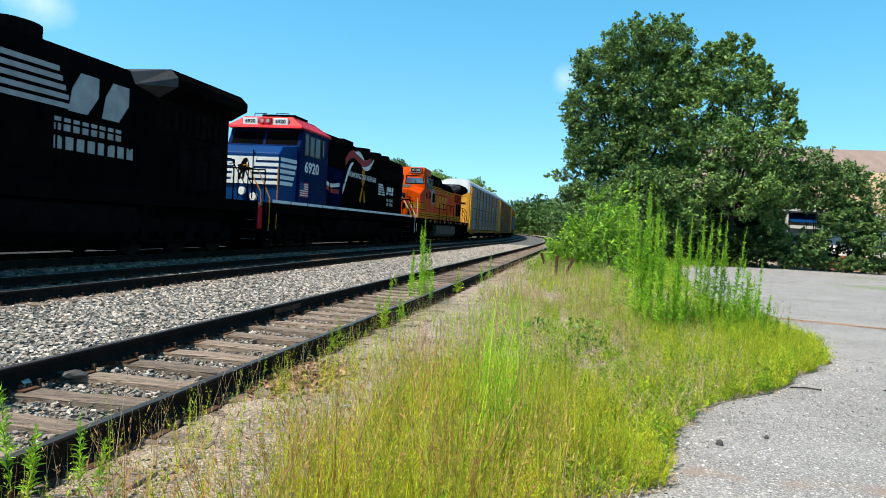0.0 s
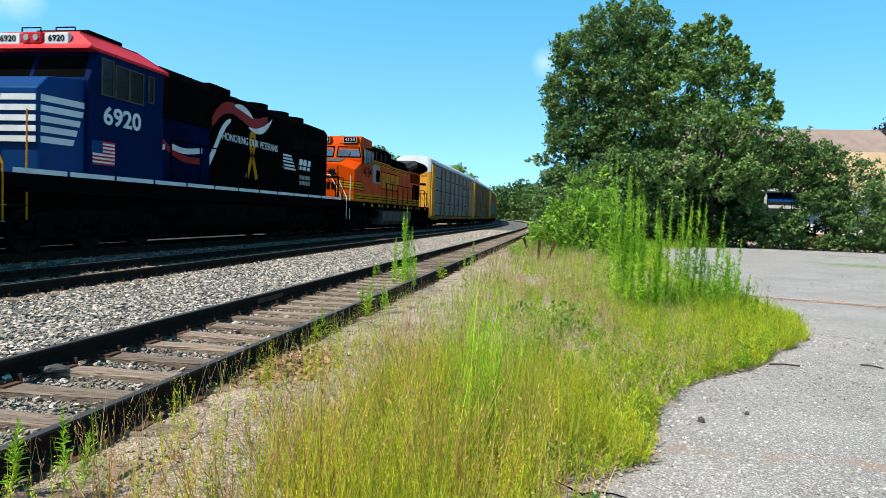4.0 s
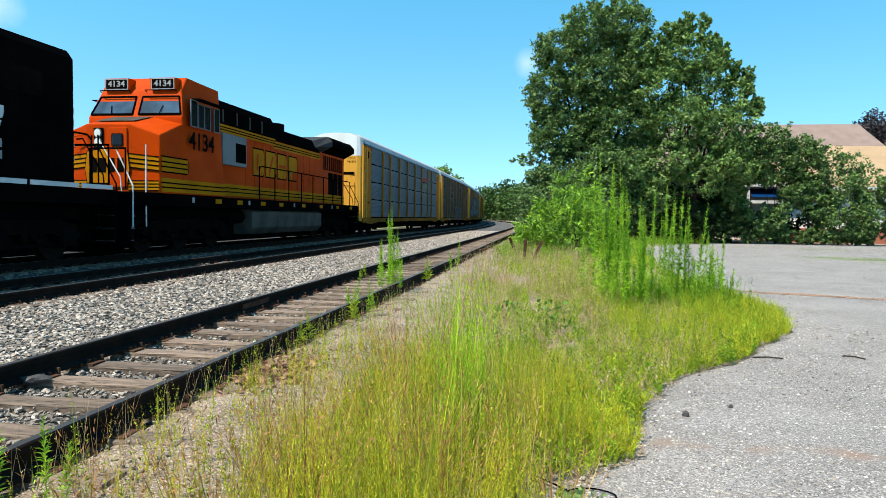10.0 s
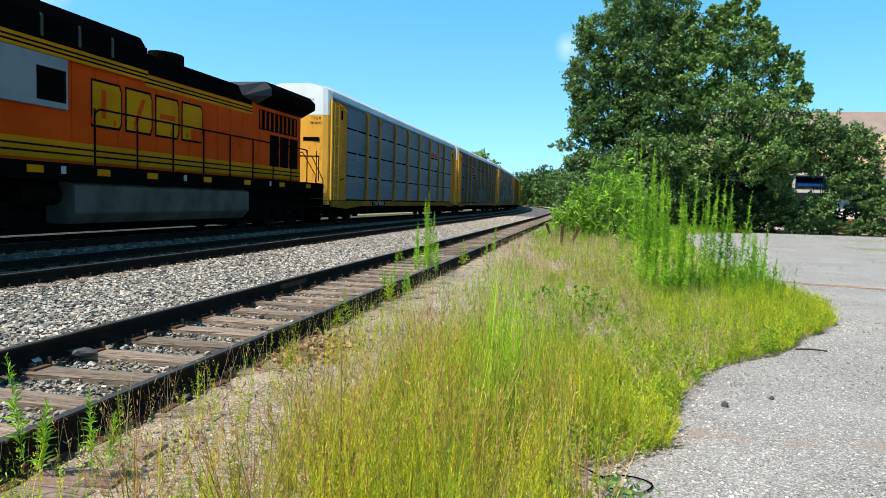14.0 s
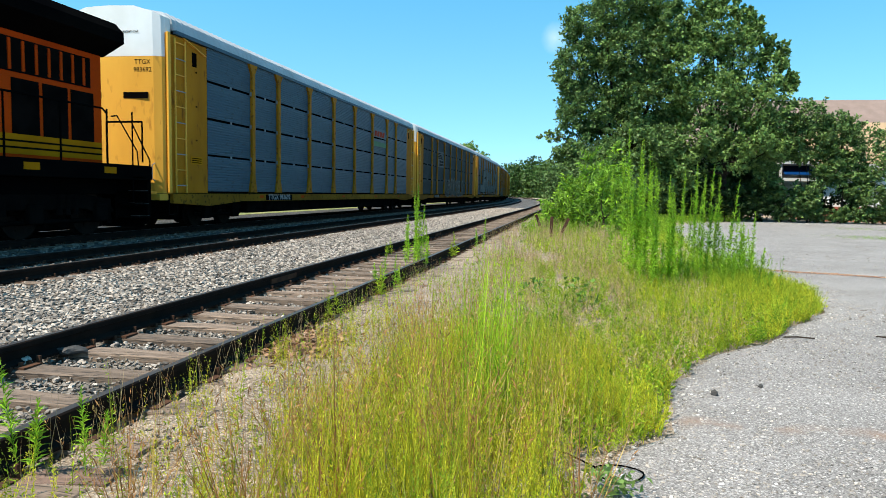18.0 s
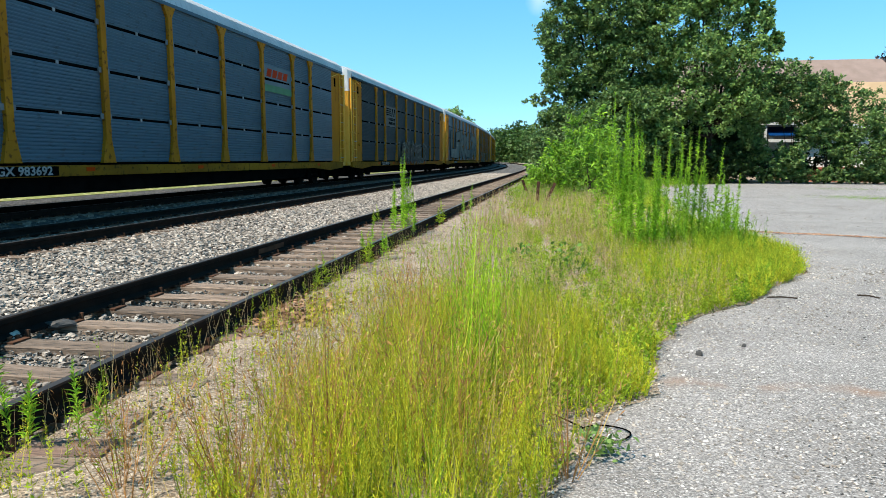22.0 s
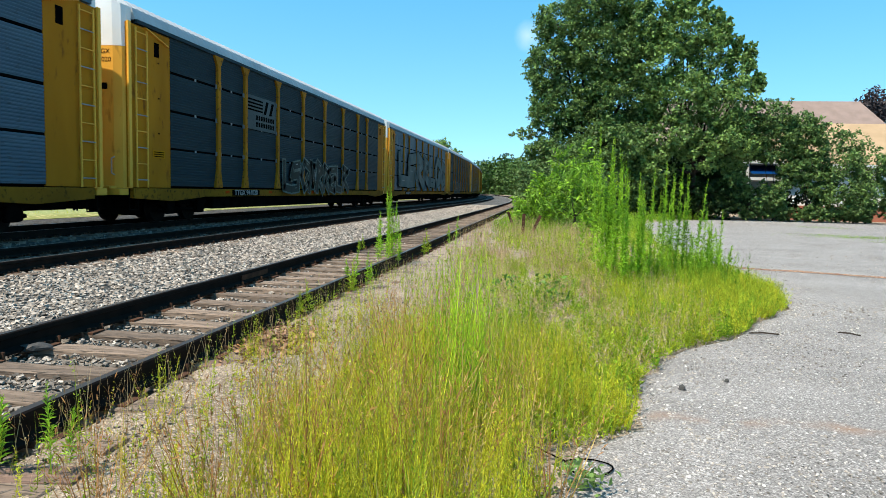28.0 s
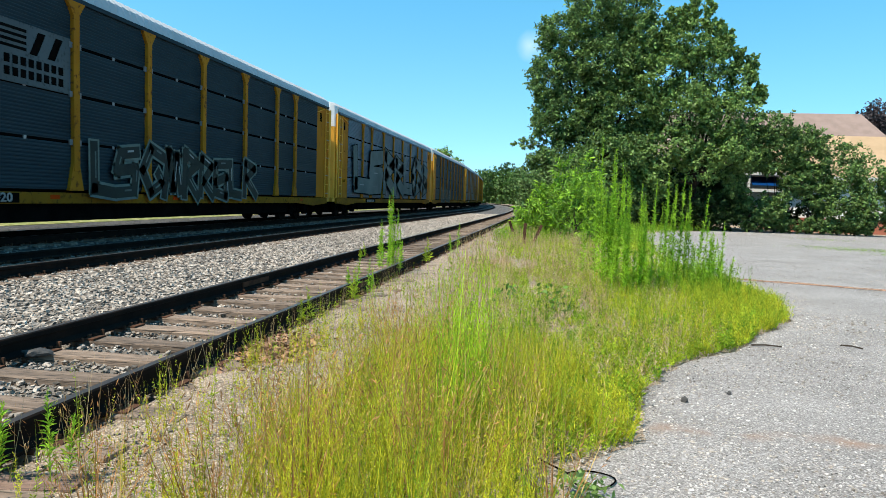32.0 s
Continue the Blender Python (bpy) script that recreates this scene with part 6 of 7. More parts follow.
def in_verge(n, rng, y0, y1, power=1.0, x_left=-1.5, ragged=0.35):
    y = y0 + (y1 - y0) * rng.uniform(0, 1, n) ** power
    right = np.array([edge_x(v) + 0.09 * noise.noise(Vector((v * 2.3, 0, 5))) for v in y])
    left = np.full(n, x_left) + 0.25 * np.sin(y * 1.3)
    x = left + (right + 0.05 - left) * rng.uniform(0, 1, n)
    keep = np.array([noise.noise(Vector((a * 0.9, b * 0.55, 9))) > -ragged for a, b in zip(x, y)])
    return np.stack([x[keep], y[keep], np.zeros(keep.sum())], 1)


def grass_patch(name, P, h0, h1, w, material, label, rng, lean=0.25, leafy=0, leaf=0.05, hfun=None, wide=0.15, flat=0.35):
    n = len(P)
    h = rng.uniform(h0, h1, n)
    if hfun is not None:
        h = h * hfun(P)
    tilt = rng.normal(size=(n, 3)) * lean * 0.5
    tilt[:, 2] = 1
    T = P + unit(tilt) * h[:, None]
    V = [stems(P, T, np.full(n, w) * rng.uniform(0.7, 1.3, n), rng)]
    if leafy:
        C, f = stem_points(P, T, leafy, rng)
        out = rng.normal(size=C.shape) * 0.5
        out[:, 2] = flat
        d = unit(out)
        s = leaf * rng.uniform(0.6, 1.3, len(C)) * (1.25 - 0.7 * f)
        wv = unit(np.cross(d, rng.normal(size=C.shape)))
        s = s[:, None]
        V.append(np.stack([C, C + d * s * 0.5 + wv * s * wide, C + d * s, C + d * s * 0.5 - wv * s * wide], 1))
    return quads(name, np.concatenate(V), material, None, label, "stuff", "grass")


def lump(P, fx, fy, seed):
    return np.array([noise.noise(Vector((a * fx, b * fy, seed))) for a, b in P[:, :2]])


def clear(P):
    """Nothing grows on the bare patch at the lot's edge, nor past that edge."""
    right = np.array([edge_x(v) + 0.09 * noise.noise(Vector((v * 2.3, 0, 5))) for v in P[:, 1]])
    return P[(P[:, 0] < right - 0.02) & (np.hypot(P[:, 0] - 0.2, P[:, 1] - 3.6) > 0.32)]


def sow(n, rng, x0, x1, y0, y1, fade=(-2.0, -0.7), fx=1.6, fy=1.2, seed=1.0, cut=-0.1):
    """Plants scattered over the verge, thinning out to the left, gathered where a broad noise is high."""
    P = np.stack([rng.uniform(x0, x1, n), rng.uniform(y0, y1, n), np.zeros(n)], 1)
    keep = rng.uniform(size=n) < np.clip((P[:, 0] - fade[0]) / (fade[1] - fade[0]), 0.0, 1) ** 1.5
    P = P[keep]
    P = P[lump(P, fx, fy, seed) + rng.normal(size=len(P)) * 0.08 > cut]
    P[:, 2] = np.interp(-P[:, 0], [1.0, 1.6, 2.05, 2.5], [-0.01, 0.0, 0.045, 0.065])
    return clear(P)


def near_tall(P):
    return np.interp(P[:, 1], [2, 3.2, 4.4, 5.5, 7, 9], [0.88, 0.95, 0.95, 0.72, 0.5, 0.38]) * np.interp(P[:, 0], [-2, -1.2, -0.9, -0.1, 0.35, 0.8], [0.6, 0.8, 1.0, 0.88, 0.5, 0.3]) * (1.0 + 0.55 * lump(P, 2.6, 2.0, 3))


def tufts(C, per, spread, rng):
    """Points gathered in tufts round the centres C."""
    P = np.repeat(C, per, 0)
    P[:, :2] += rng.normal(size=(len(P), 2)) * spread * np.repeat(rng.uniform(0.5, 1.4, (len(C), 1)), per, 0)
    return clear(P)


def fan(name, cx, cy, n, h0, h1, open_, material, label, rng, leafy=12, leaf=0.030, w=0.0055):
    """Stalks that spread from one crown and arch outwards, with thin seed heads."""
    a, r = rng.uniform(0, 2 * math.pi, n), rng.uniform(0, 1, n) ** 0.7
    B = np.stack([cx + 0.05 * r * np.cos(a), cy + 0.05 * r * np.sin(a), np.zeros(n)], 1)
    h = rng.uniform(h0, h1, n)
    out = np.stack([np.cos(a) * r * open_, np.sin(a) * r * open_, np.ones(n)], 1)
    T = B + unit(out) * h[:, None]
    V = [stems(B, T, np.full(n, w) * rng.uniform(0.7, 1.3, n), rng, 4, 0.10)]
    f = np.concatenate([rng.uniform(0.1, 0.6, (n, leafy // 3, 1)), rng.uniform(0.6, 1.0, (n, leafy - leafy // 3, 1))], 1)
    C = (B[:, None] + (T - B)[:, None] * f).reshape(-1, 3)
    d = unit(np.repeat(unit(out), leafy, 0) + rng.normal(size=C.shape) * 0.45)
    sz = (leaf * rng.uniform(0.6, 1.5, len(C)))[:, None]
    wv = unit(np.cross(d, rng.normal(size=C.shape)))
    V.append(np.stack([C, C + d * sz * 0.5 + wv * sz * 0.07, C + d * sz, C + d * sz * 0.5 - wv * sz * 0.07], 1))
    return quads(name, np.concatenate(V), material, None, label, "stuff", "grass")


# the near mass: feathery annuals in tufts, yellow-green, green and tan, thinning out towards the rail
C1 = sow(1650, RNG, -1.75, 0.75, 2.1, 6.3, (-1.75, -0.95), 3.2, 2.8, 1, 0.0)
grass_patch("verge_grass", tufts(C1, 4, 0.07, RNG), 0.32, 0.74, 0.0058, "grass_yellow", "clumps of feathery yellow-green weeds on the sandy verge", RNG, 0.36, 84, 0.021, near_tall, 0.10, 0.9)
C1 = sow(640, RNG, -1.7, 0.75, 2.1, 6.6, (-1.75, -0.85), 2.2, 1.8, 7, 0.0)
grass_patch("verge_grass", tufts(C1, 5, 0.06, RNG), 0.28, 0.70, 0.0058, "grass", "clumps of bright green feathery weeds on the verge", RNG, 0.36, 84, 0.021, near_tall, 0.095, 1.0)
C1 = sow(560, RNG, -2.0, 0.6, 2.1, 6.8, (-2.1, -1.2), 2.0, 1.8, 17, -0.05)
grass_patch("dry_grass", tufts(C1, 3, 0.08, RNG), 0.35, 0.80, 0.005, "grass_tan", "thin tan grass stalks among the green weeds", RNG, 0.42, 20, 0.017, near_tall, 0.09, 0.9)
P = sow(110, RNG, -1.6, 0.6, 2.3, 6.6, (-1.7, -1.0), 3.0, 2.4, 41, 0.0)
grass_patch("verge_grass", P, 0.45, 0.8, 0.006, "weed_green", "stout bright green stalks standing out of the verge grass", RNG, 0.2, 70, 0.030, near_tall, 0.10, 0.8)
# single plants scattered over the bare sandy strip
C1 = sow(105, RNG, -2.35, -1.0, 2.3, 7.5, (-2.6, -2.2), 1.0, 1.0, 51, -1)
grass_patch("verge_grass", tufts(C1, 4, 0.04, RNG), 0.16, 0.46, 0.0036, "grass_yellow", "single slender yellow-green plants on bare sand", RNG, 0.3, 46, 0.020, None, 0.12, 0.6)
# fans of thin red-brown and straw stalks
for cx, cy, cn, tall in ((-1.05, 2.95, 46, 0.88), (-0.72, 3.1, 40, 0.84), (-1.45, 2.75, 36, 0.7), (-0.42, 2.95, 34, 0.8), (-0.85, 3.7, 36, 0.82), (-0.98, 4.4, 34, 0.8), (-1.2, 5.6, 34, 0.72), (-0.6, 5.2, 28, 0.72), (-1.5, 3.5, 24, 0.62), (-0.15, 3.4, 26, 0.68), (-1.6, 6.8, 26, 0.6), (-1.0, 7.4, 26, 0.6), (-1.85, 2.6, 22, 0.6), (-1.25, 3.3, 32, 0.78), (-0.6, 3.5, 32, 0.86), (-0.3, 3.9, 24, 0.72), (0.05, 3.1, 20, 0.6), (-1.72, 2.42, 14, 0.60), (-1.28, 2.5, 18, 0.72), (-1.95, 2.75, 9, 0.56), (-1.0, 2.6, 22, 0.78)):
    fan("dry_grass", cx, cy, int(cn * 0.8), tall * 0.5, tall * 1.08, 0.62, "grass_brown", "fan of thin dry red-brown grass stalks", RNG)
    fan("dry_grass", cx + 0.06, cy + 0.1, cn // 3, tall * 0.45, tall, 0.5, "grass_tan", "fan of thin straw-coloured grass stalks", RNG)
# bright green leafy stalks in the middle of the verge
n = 64
P = np.stack([-0.54 + RNG.normal(size=n) * 0.13, 4.2 + RNG.normal(size=n) * 0.30, np.zeros(n)], 1)
grass_patch("verge_grass", P, 0.72, 1.20, 0.008, "stalk_green", "tall bright green leafy stalks among the verge grass", RNG, 0.09, 120, 0.034, None, 0.07, 1.6)
n = 46
P = np.stack([RNG.uniform(-0.9, 0.5, n), RNG.uniform(4.5, 8.5, n), np.zeros(n)], 1)
grass_patch("verge_grass", P, 0.3, 0.58, 0.006, "weed_green", "scattered green leafy stalks among the verge grass", RNG, 0.16, 60, 0.032)
# fine growth along the lot
n = 30000
P = np.stack([RNG.uniform(-0.4, 3.6, n), RNG.uniform(3.7, 13.6, n), np.zeros(n)], 1)
far_in = np.array([edge_x(v) for v in P[:, 1]]) - P[:, 0]
P = P[RNG.uniform(size=n) < np.interp(far_in, [0, 0.10, 0.6, 1.5], [0.15, 0.9, 0.85, 0])]
P = clear(P[(lump(P, 3.2, 2.6, 21) > -0.22) & (P[:, 1] < 9.3 + 0.6 * np.sin(P[:, 0] * 5))])
grass_patch("verge_grass", P[::2], 0.06, 0.25, 0.004, "grass", "fine green growth spilling to the edge of the lot", RNG, 0.75, 15, 0.046, lambda Q: 1 + 1.1 * lump(Q, 3.0, 2.6, 27), 0.10, 0.5)
grass_patch("verge_grass", P[1::6], 0.10, 0.36, 0.004, "grass_yellow", "fine yellow-green shoots along the edge of the lot", RNG, 0.5, 16, 0.040, lambda Q: 1 + 1.1 * lump(Q, 3.0, 2.6, 29), 0.10, 0.7)
P = P[::3][(lump(P[::3], 2.4, 2.0, 23) > 0.16) & (P[::3][:, 1] < 9.5)]
grass_patch("verge_grass", P, 0.10, 0.32, 0.005, "weed_green", "darker green leafy clumps at the edge of the lot", RNG, 0.5, 18, 0.042, None, 0.16, 0.3)
P = sow(10000, RNG, 0.6, 3.6, 8.2, 13.8, (0.2, 1.6), 2.8, 2.2, 31, -0.3)
grass_patch("verge_grass", P, 0.08, 0.30, 0.006, "grass", "fine green grass on the tongue of verge", RNG, 0.45, 8, 0.06, lambda Q: 1 + 0.5 * lump(Q, 2.4, 2.0, 33), 0.045, 1.2)
grass_patch("verge_grass", P[::2], 0.08, 0.26, 0.006, "grass_yellow", "fine yellow-green grass on the tongue of verge", RNG, 0.45, 8, 0.06, None, 0.045, 1.2)
# creeping growth and seedlings on the ground
grass_patch("verge_grass", sow(6000, RNG, -1.6, 1.0, 2.0, 7.5, (-1.7, -0.7), 3.0, 3.0, 4, 0.0), 0.04, 0.22, 0.005, "grass", "low green undergrowth of the verge", RNG, 0.7, 9, 0.032, None, 0.16, 0.3)
grass_patch("dry_grass", sow(5200, RNG, -2.4, 0.9, 2.0, 7.5, (-2.5, -1.7), 2.0, 2.0, 5, -0.05), 0.04, 0.26, 0.003, "grass_dry", "dry straw litter on the sandy verge", RNG, 1.8, 2, 0.025)
# the low growth further on: straw to the left, green to the right, yellow-green along the lot
grass_patch("verge_grass", sow(15000, RNG, -1.6, 3.6, 6.0, 14.5, (-1.8, -0.6), 2.6, 1.8, 6, -0.16), 0.07, 0.27, 0.006, "grass", "low mottled green grass of the verge", RNG, 0.7, 9, 0.042, lambda Q: 1 + 0.8 * lump(Q, 1.8, 1.4, 61), 0.10, 0.4)
grass_patch("verge_grass", sow(8000, RNG, -0.6, 3.6, 6.5, 13.5, (0.0, 2.8), 2.4, 1.8, 2, -0.08), 0.08, 0.25, 0.006, "grass_yellow", "low yellow-green grass at the edge of the lot", RNG, 0.5, 9, 0.055, None, 0.08, 0.8)
grass_patch("dry_grass", sow(10500, RNG, -2.0, 1.9, 5.0, 16, (-2.1, -1.2), 2.2, 1.5, 8, -0.02), 0.12, 0.42, 0.005, "grass_dry", "straw-coloured dry grass of the verge", RNG, 0.5, 7, 0.035)
grass_patch("verge_grass", sow(3600, RNG, -1.2, 2.6, 5.6, 12, (-1.2, 0.2), 3.2, 2.6, 11, 0.25), 0.10, 0.32, 0.006, "weed_green", "darker green leafy clumps among the verge grass", RNG, 0.7, 16, 0.05, None, 0.16, 0.3)
grass_patch("verge_grass", sow(6000, RNG, -2.2, 3.6, 13, 26, (-2.4, -0.6), 0.8, 0.5, 12, -0.1), 0.15, 0.42, 0.012, "grass", "low green grass of the verge", RNG, 0.5, 5, 0.07)
grass_patch("dry_grass", sow(3500, RNG, -2.3, 1.5, 14, 28, (-2.5, -1.8), 0.8, 0.5, 13, 0.0), 0.25, 0.7, 0.009, "grass_dry", "pinkish dry grass further along the siding", RNG, 0.35, 3, 0.05)
grass_patch("verge_grass", in_verge(5000, RNG, 24, 46, 1.0, -1.9, 0.5), 0.25, 0.6, 0.02, "weed_green", "rank green growth beside the siding", RNG, 0.5, 3, 0.12)
# the tuft line right at the pavement's edge, and a sparse left margin
n = 1700
yy = RNG.uniform(2.6, 14, n)
xx = np.array([edge_x(v) for v in yy]) - np.abs(RNG.normal(size=n)) * 0.16
P = np.stack([xx, yy, np.zeros(n)], 1)
P = clear(P[lump(P, 2.2, 2.2, 15) > -0.05])
grass_patch("verge_grass", P, 0.03, 0.16, 0.006, "grass", "low green tufts along the pavement's edge", RNG, 0.9, 9, 0.03)
n = 330
grass_patch("verge_grass", np.stack([RNG.uniform(-2.5, -1.2, n), RNG.uniform(2.2, 11, n), np.full(n, 0.03)], 1), 0.12, 0.5, 0.0045, "grass", "sparse weeds beside the rail", RNG, 0.3, 26, 0.026)
n = 240
grass_patch("dry_grass", np.stack([RNG.uniform(-2.58, -2.2, n), RNG.uniform(2.2, 12, n), np.full(n, 0.06)], 1), 0.2, 0.5, 0.003, "grass_dry", "thin dry stalks against the rail", RNG, 0.35, 2, 0.02)
n = 5000
grass_patch("far_grass", np.stack([RNG.uniform(-60, -15.5, n), RNG.uniform(5, 130, n), np.full(n, -0.17)], 1), 0.15, 0.4, 0.05, "grass_yellow", "sunlit rough grass beyond the tracks", RNG, 0.6)


def tall_weed(kind, seed, h, bushy):
    """A bundle of upright spires: narrow leaves all the way up, shorter towards the tapering tips."""
    rng = np.random.default_rng(seed)
    n = bushy
    B = np.concatenate([rng.normal(size=(n, 2)) * 0.08, np.zeros((n, 1))], 1)
    T = B * 1.5 + np.stack([rng.normal(size=n) * 0.05, rng.normal(size=n) * 0.05, h * 1.1 * np.linspace(1.0, 0.66, n)], 1)
    S = stems(B, T, np.full(n, 0.012), rng, 4, 0.03)
    C, f = stem_points(B, T, int(215 * h), rng)
    d = rng.normal(size=C.shape)
    d[:, 2] = rng.uniform(0.7, 2.0, len(C)) + 1.4 * (f - 0.5)
    d = unit(d)
    s = (0.118 * rng.uniform(0.6, 1.2, len(C)) * np.interp(f, [0, 0.35, 0.8, 1], [0.8, 1.0, 0.75, 0.35]))[:, None]
    w = unit(np.cross(d, rng.normal(size=C.shape)))
    tip = C + d * s - np.array([0, 0, 1]) * s * 0.25
    Lf = np.stack([C, C + d * s * 0.45 + w * s * 0.06, tip, C + d * s * 0.45 - w * s * 0.06], 1)
    return S, Lf


WEEDS = [("weed_tall", 11, 2.25, 6), ("weed_tall", 12, 1.95, 5), ("weed_tall", 13, 1.7, 3), ("weed_tall", 14, 1.2, 3), ("weed_tall", 15, 0.8, 2), ("grass", 16, 0.5, 2), ("weed_tall", 17, 1.75, 1)]
PROTO = {}


def place_weed(k, x, y, z=0.0, scale=1.0, turn=0.0, label="tall upright leafy green weed in the verge", group="tall weeds"):
    if k not in PROTO:
        m, seed, h, bushy = WEEDS[k]
        S, Lf = tall_weed(m, seed, h, bushy)
        t = thing("tall_weed", label, "weed", group)
        quads("stem", S, m, t, "", "stuff")
        quads("foliage", Lf, m, t, "", "stuff")
        PROTO[k] = t
    else:
        t = copy_thing(PROTO[k], Matrix())
        tagged(t, label, "weed", group)
    t.matrix_basis = pose(x, y, z, 0, 0, turn) @ Matrix.Diagonal((scale, scale, scale, 1))
    return t


rw = random.Random(21)
for k, x, y, sc in ((0, 0.96, 12.0, 1.04), (1, 1.02, 11.8, 0.92), (6, 0.86, 12.3, 1.2), (6, 0.72, 12.6, 1.0),
                    (1, 1.30, 11.2, 1.0), (2, 1.40, 11.1, 0.98), (3, 1.22, 10.9, 0.9), (6, 1.52, 11.4, 0.8), (3, 1.48, 11.0, 0.8),
                    (6, 1.72, 12.0, 0.98), (6, 1.84, 12.2, 1.05), (6, 1.98, 12.5, 0.8),
                    (1, 2.16, 12.6, 0.93), (2, 2.30, 12.7, 0.92), (6, 2.42, 12.9, 0.95), (6, 2.05, 12.4, 0.7),
                    (3, 2.62, 12.8, 0.95), (4, 2.76, 13.0, 1.2), (3, 2.92, 12.8, 0.92), (4, 3.08, 13.1, 1.15), (4, 3.24, 13.2, 1.0), (4, 2.7, 12.4, 0.9), (4, 2.5, 12.2, 0.95), (4, 1.8, 11.6, 0.8)):
    place_weed(k, x, y, 0, sc, rw.uniform(0, 360))
n = 170
P = np.stack([RNG.uniform(0.95, 3.1, n), RNG.uniform(10.9, 13.2, n), np.zeros(n)], 1)
grass_patch("verge_grass", P, 0.25, 0.65, 0.008, "weed_green", "rank green undergrowth at the foot of the tall weeds", RNG, 0.3, 46, 0.07, None, 0.07, 1.0)
for k, x, y, sc in ((1, -2.80, 12.6, 0.72), (3, -2.95, 12.4, 0.9), (3, -2.62, 12.3, 0.7), (4, -2.66, 9.2, 0.7), (4, -2.45, 9.5, 0.6), (5, -2.55, 8.8, 0.8), (4, -2.24, 2.94, 0.52), (4, -2.50, 2.85, 0.66), (5, -2.5, 7.2, 0.7), (5, -4.0, 15.0, 0.7), (5, -2.4, 14.5, 1.0), (4, -2.3, 17.0, 0.9)):
    place_weed(k, x, y, 0.07, sc, rw.uniform(0, 360), "slender green weed growing against the siding's rail", "weeds by the rail")
for x, y, h in ((0.02, 9.1, 0.40), (0.16, 8.8, 0.30), (-0.55, 9.4, 0.34)):
    C = np.array([x, y, 0.0]) + RNG.normal(size=(46, 3)) * np.array([0.10, 0.10, 0]) + np.stack([np.zeros(46), np.zeros(46), RNG.uniform(0.06, h, 46)], 1)
    quads("broadleaf_weed", leaves(C, 0.075, RNG, 1.0, 0.5), "leaf_weed", None, "dark green broad-leaved weed in the verge", "stuff", "weed")

# ---- trees and bushes ----


def limb(bm, a, b, r0, r1, n=7):
    rod(bm, a, b, r0, n, r1)


def tree(label, x, y, clumps, trunk_h, trunk_r, leaf_size, per, material, seed, spread=0.55, name="tree", category="tree", second=None, least=8, aspect=0.62, lift_up=0.45):
    """clumps: ellipsoids (cx, cy, cz, rx, ry, rz) filled with leafy sprays that point outwards and up."""
    rng = np.random.default_rng(seed)
    t = thing(name, label, category, "", pose(x, y, 0))
    bm = bmesh.new()
    limb(bm, (0, 0, -0.1), (0.1, 0, trunk_h), trunk_r, trunk_r * 0.7, 10)
    cents, ways, fat = [], [], []
    for cx, cy, cz, rx, ry, rz in clumps:
        mid = Vector((cx * 0.55, cy * 0.55, trunk_h + (cz - trunk_h) * 0.45))
        limb(bm, (0.1, 0, trunk_h * 0.9), mid, trunk_r * 0.5, trunk_r * 0.28)
        limb(bm, mid, (cx, cy, cz), trunk_r * 0.28, trunk_r * 0.1)
        n = max(least, int(rx * ry * rz * 26))
        d = unit(rng.normal(size=(n, 3)))
        r = rng.uniform(0.30, 1.0, (n, 1)) ** 0.5
        q = d * r * np.array([rx, ry, rz]) + np.array([cx, cy, cz])
        cents.append(q)
        fat.append(np.full(n, min(1.0, max(0.42, min(rx, ry) / 1.2))))
        ways.append(unit(unit(d / np.array([rx, ry, rz])) + np.array([0, 0, lift_up]) + rng.normal(size=(n, 3)) * 0.35))
        for k in range(min(6, n)):
            limb(bm, (cx, cy, cz), q[k] * 0.96, trunk_r * 0.1, trunk_r * 0.03, 5)
    part("trunk", bm, "bark", t, "grey-brown bark")
    Q, W, slim = np.concatenate(cents), np.concatenate(ways), np.concatenate(fat)
    W, slim = W[Q[:, 2] > 0.25], slim[Q[:, 2] > 0.25]
    Q = Q[Q[:, 2] > 0.25]
    # each spray: leaves along a twig, wide at its foot and pointed at its tip
    f = rng.uniform(0, 1, (len(Q), per, 1))
    long = spread * 2.7 * rng.uniform(0.6, 1.35, (len(Q), 1, 1))
    wide = spread * 1.2 * (1.0 - 0.75 * f) * slim[:, None, None]
    C = (Q[:, None] + W[:, None] * long * (f - 0.35) + rng.normal(size=(len(Q), per, 3)) * wide * np.array([1, 1, 0.7])).reshape(-1, 3)
    C = C[C[:, 2] > 0.05]
    pick = rng.uniform(size=len(C)) < 0.75 if second else np.ones(len(C), bool)
    quads("crown", leaves(C[pick], leaf_size, rng, 0.9, aspect, 0.15), material, t)
    if second:
        quads("crown", leaves(C[~pick], leaf_size, rng, 0.9, aspect, 0.15), second, t, "lighter leaves")
    return t


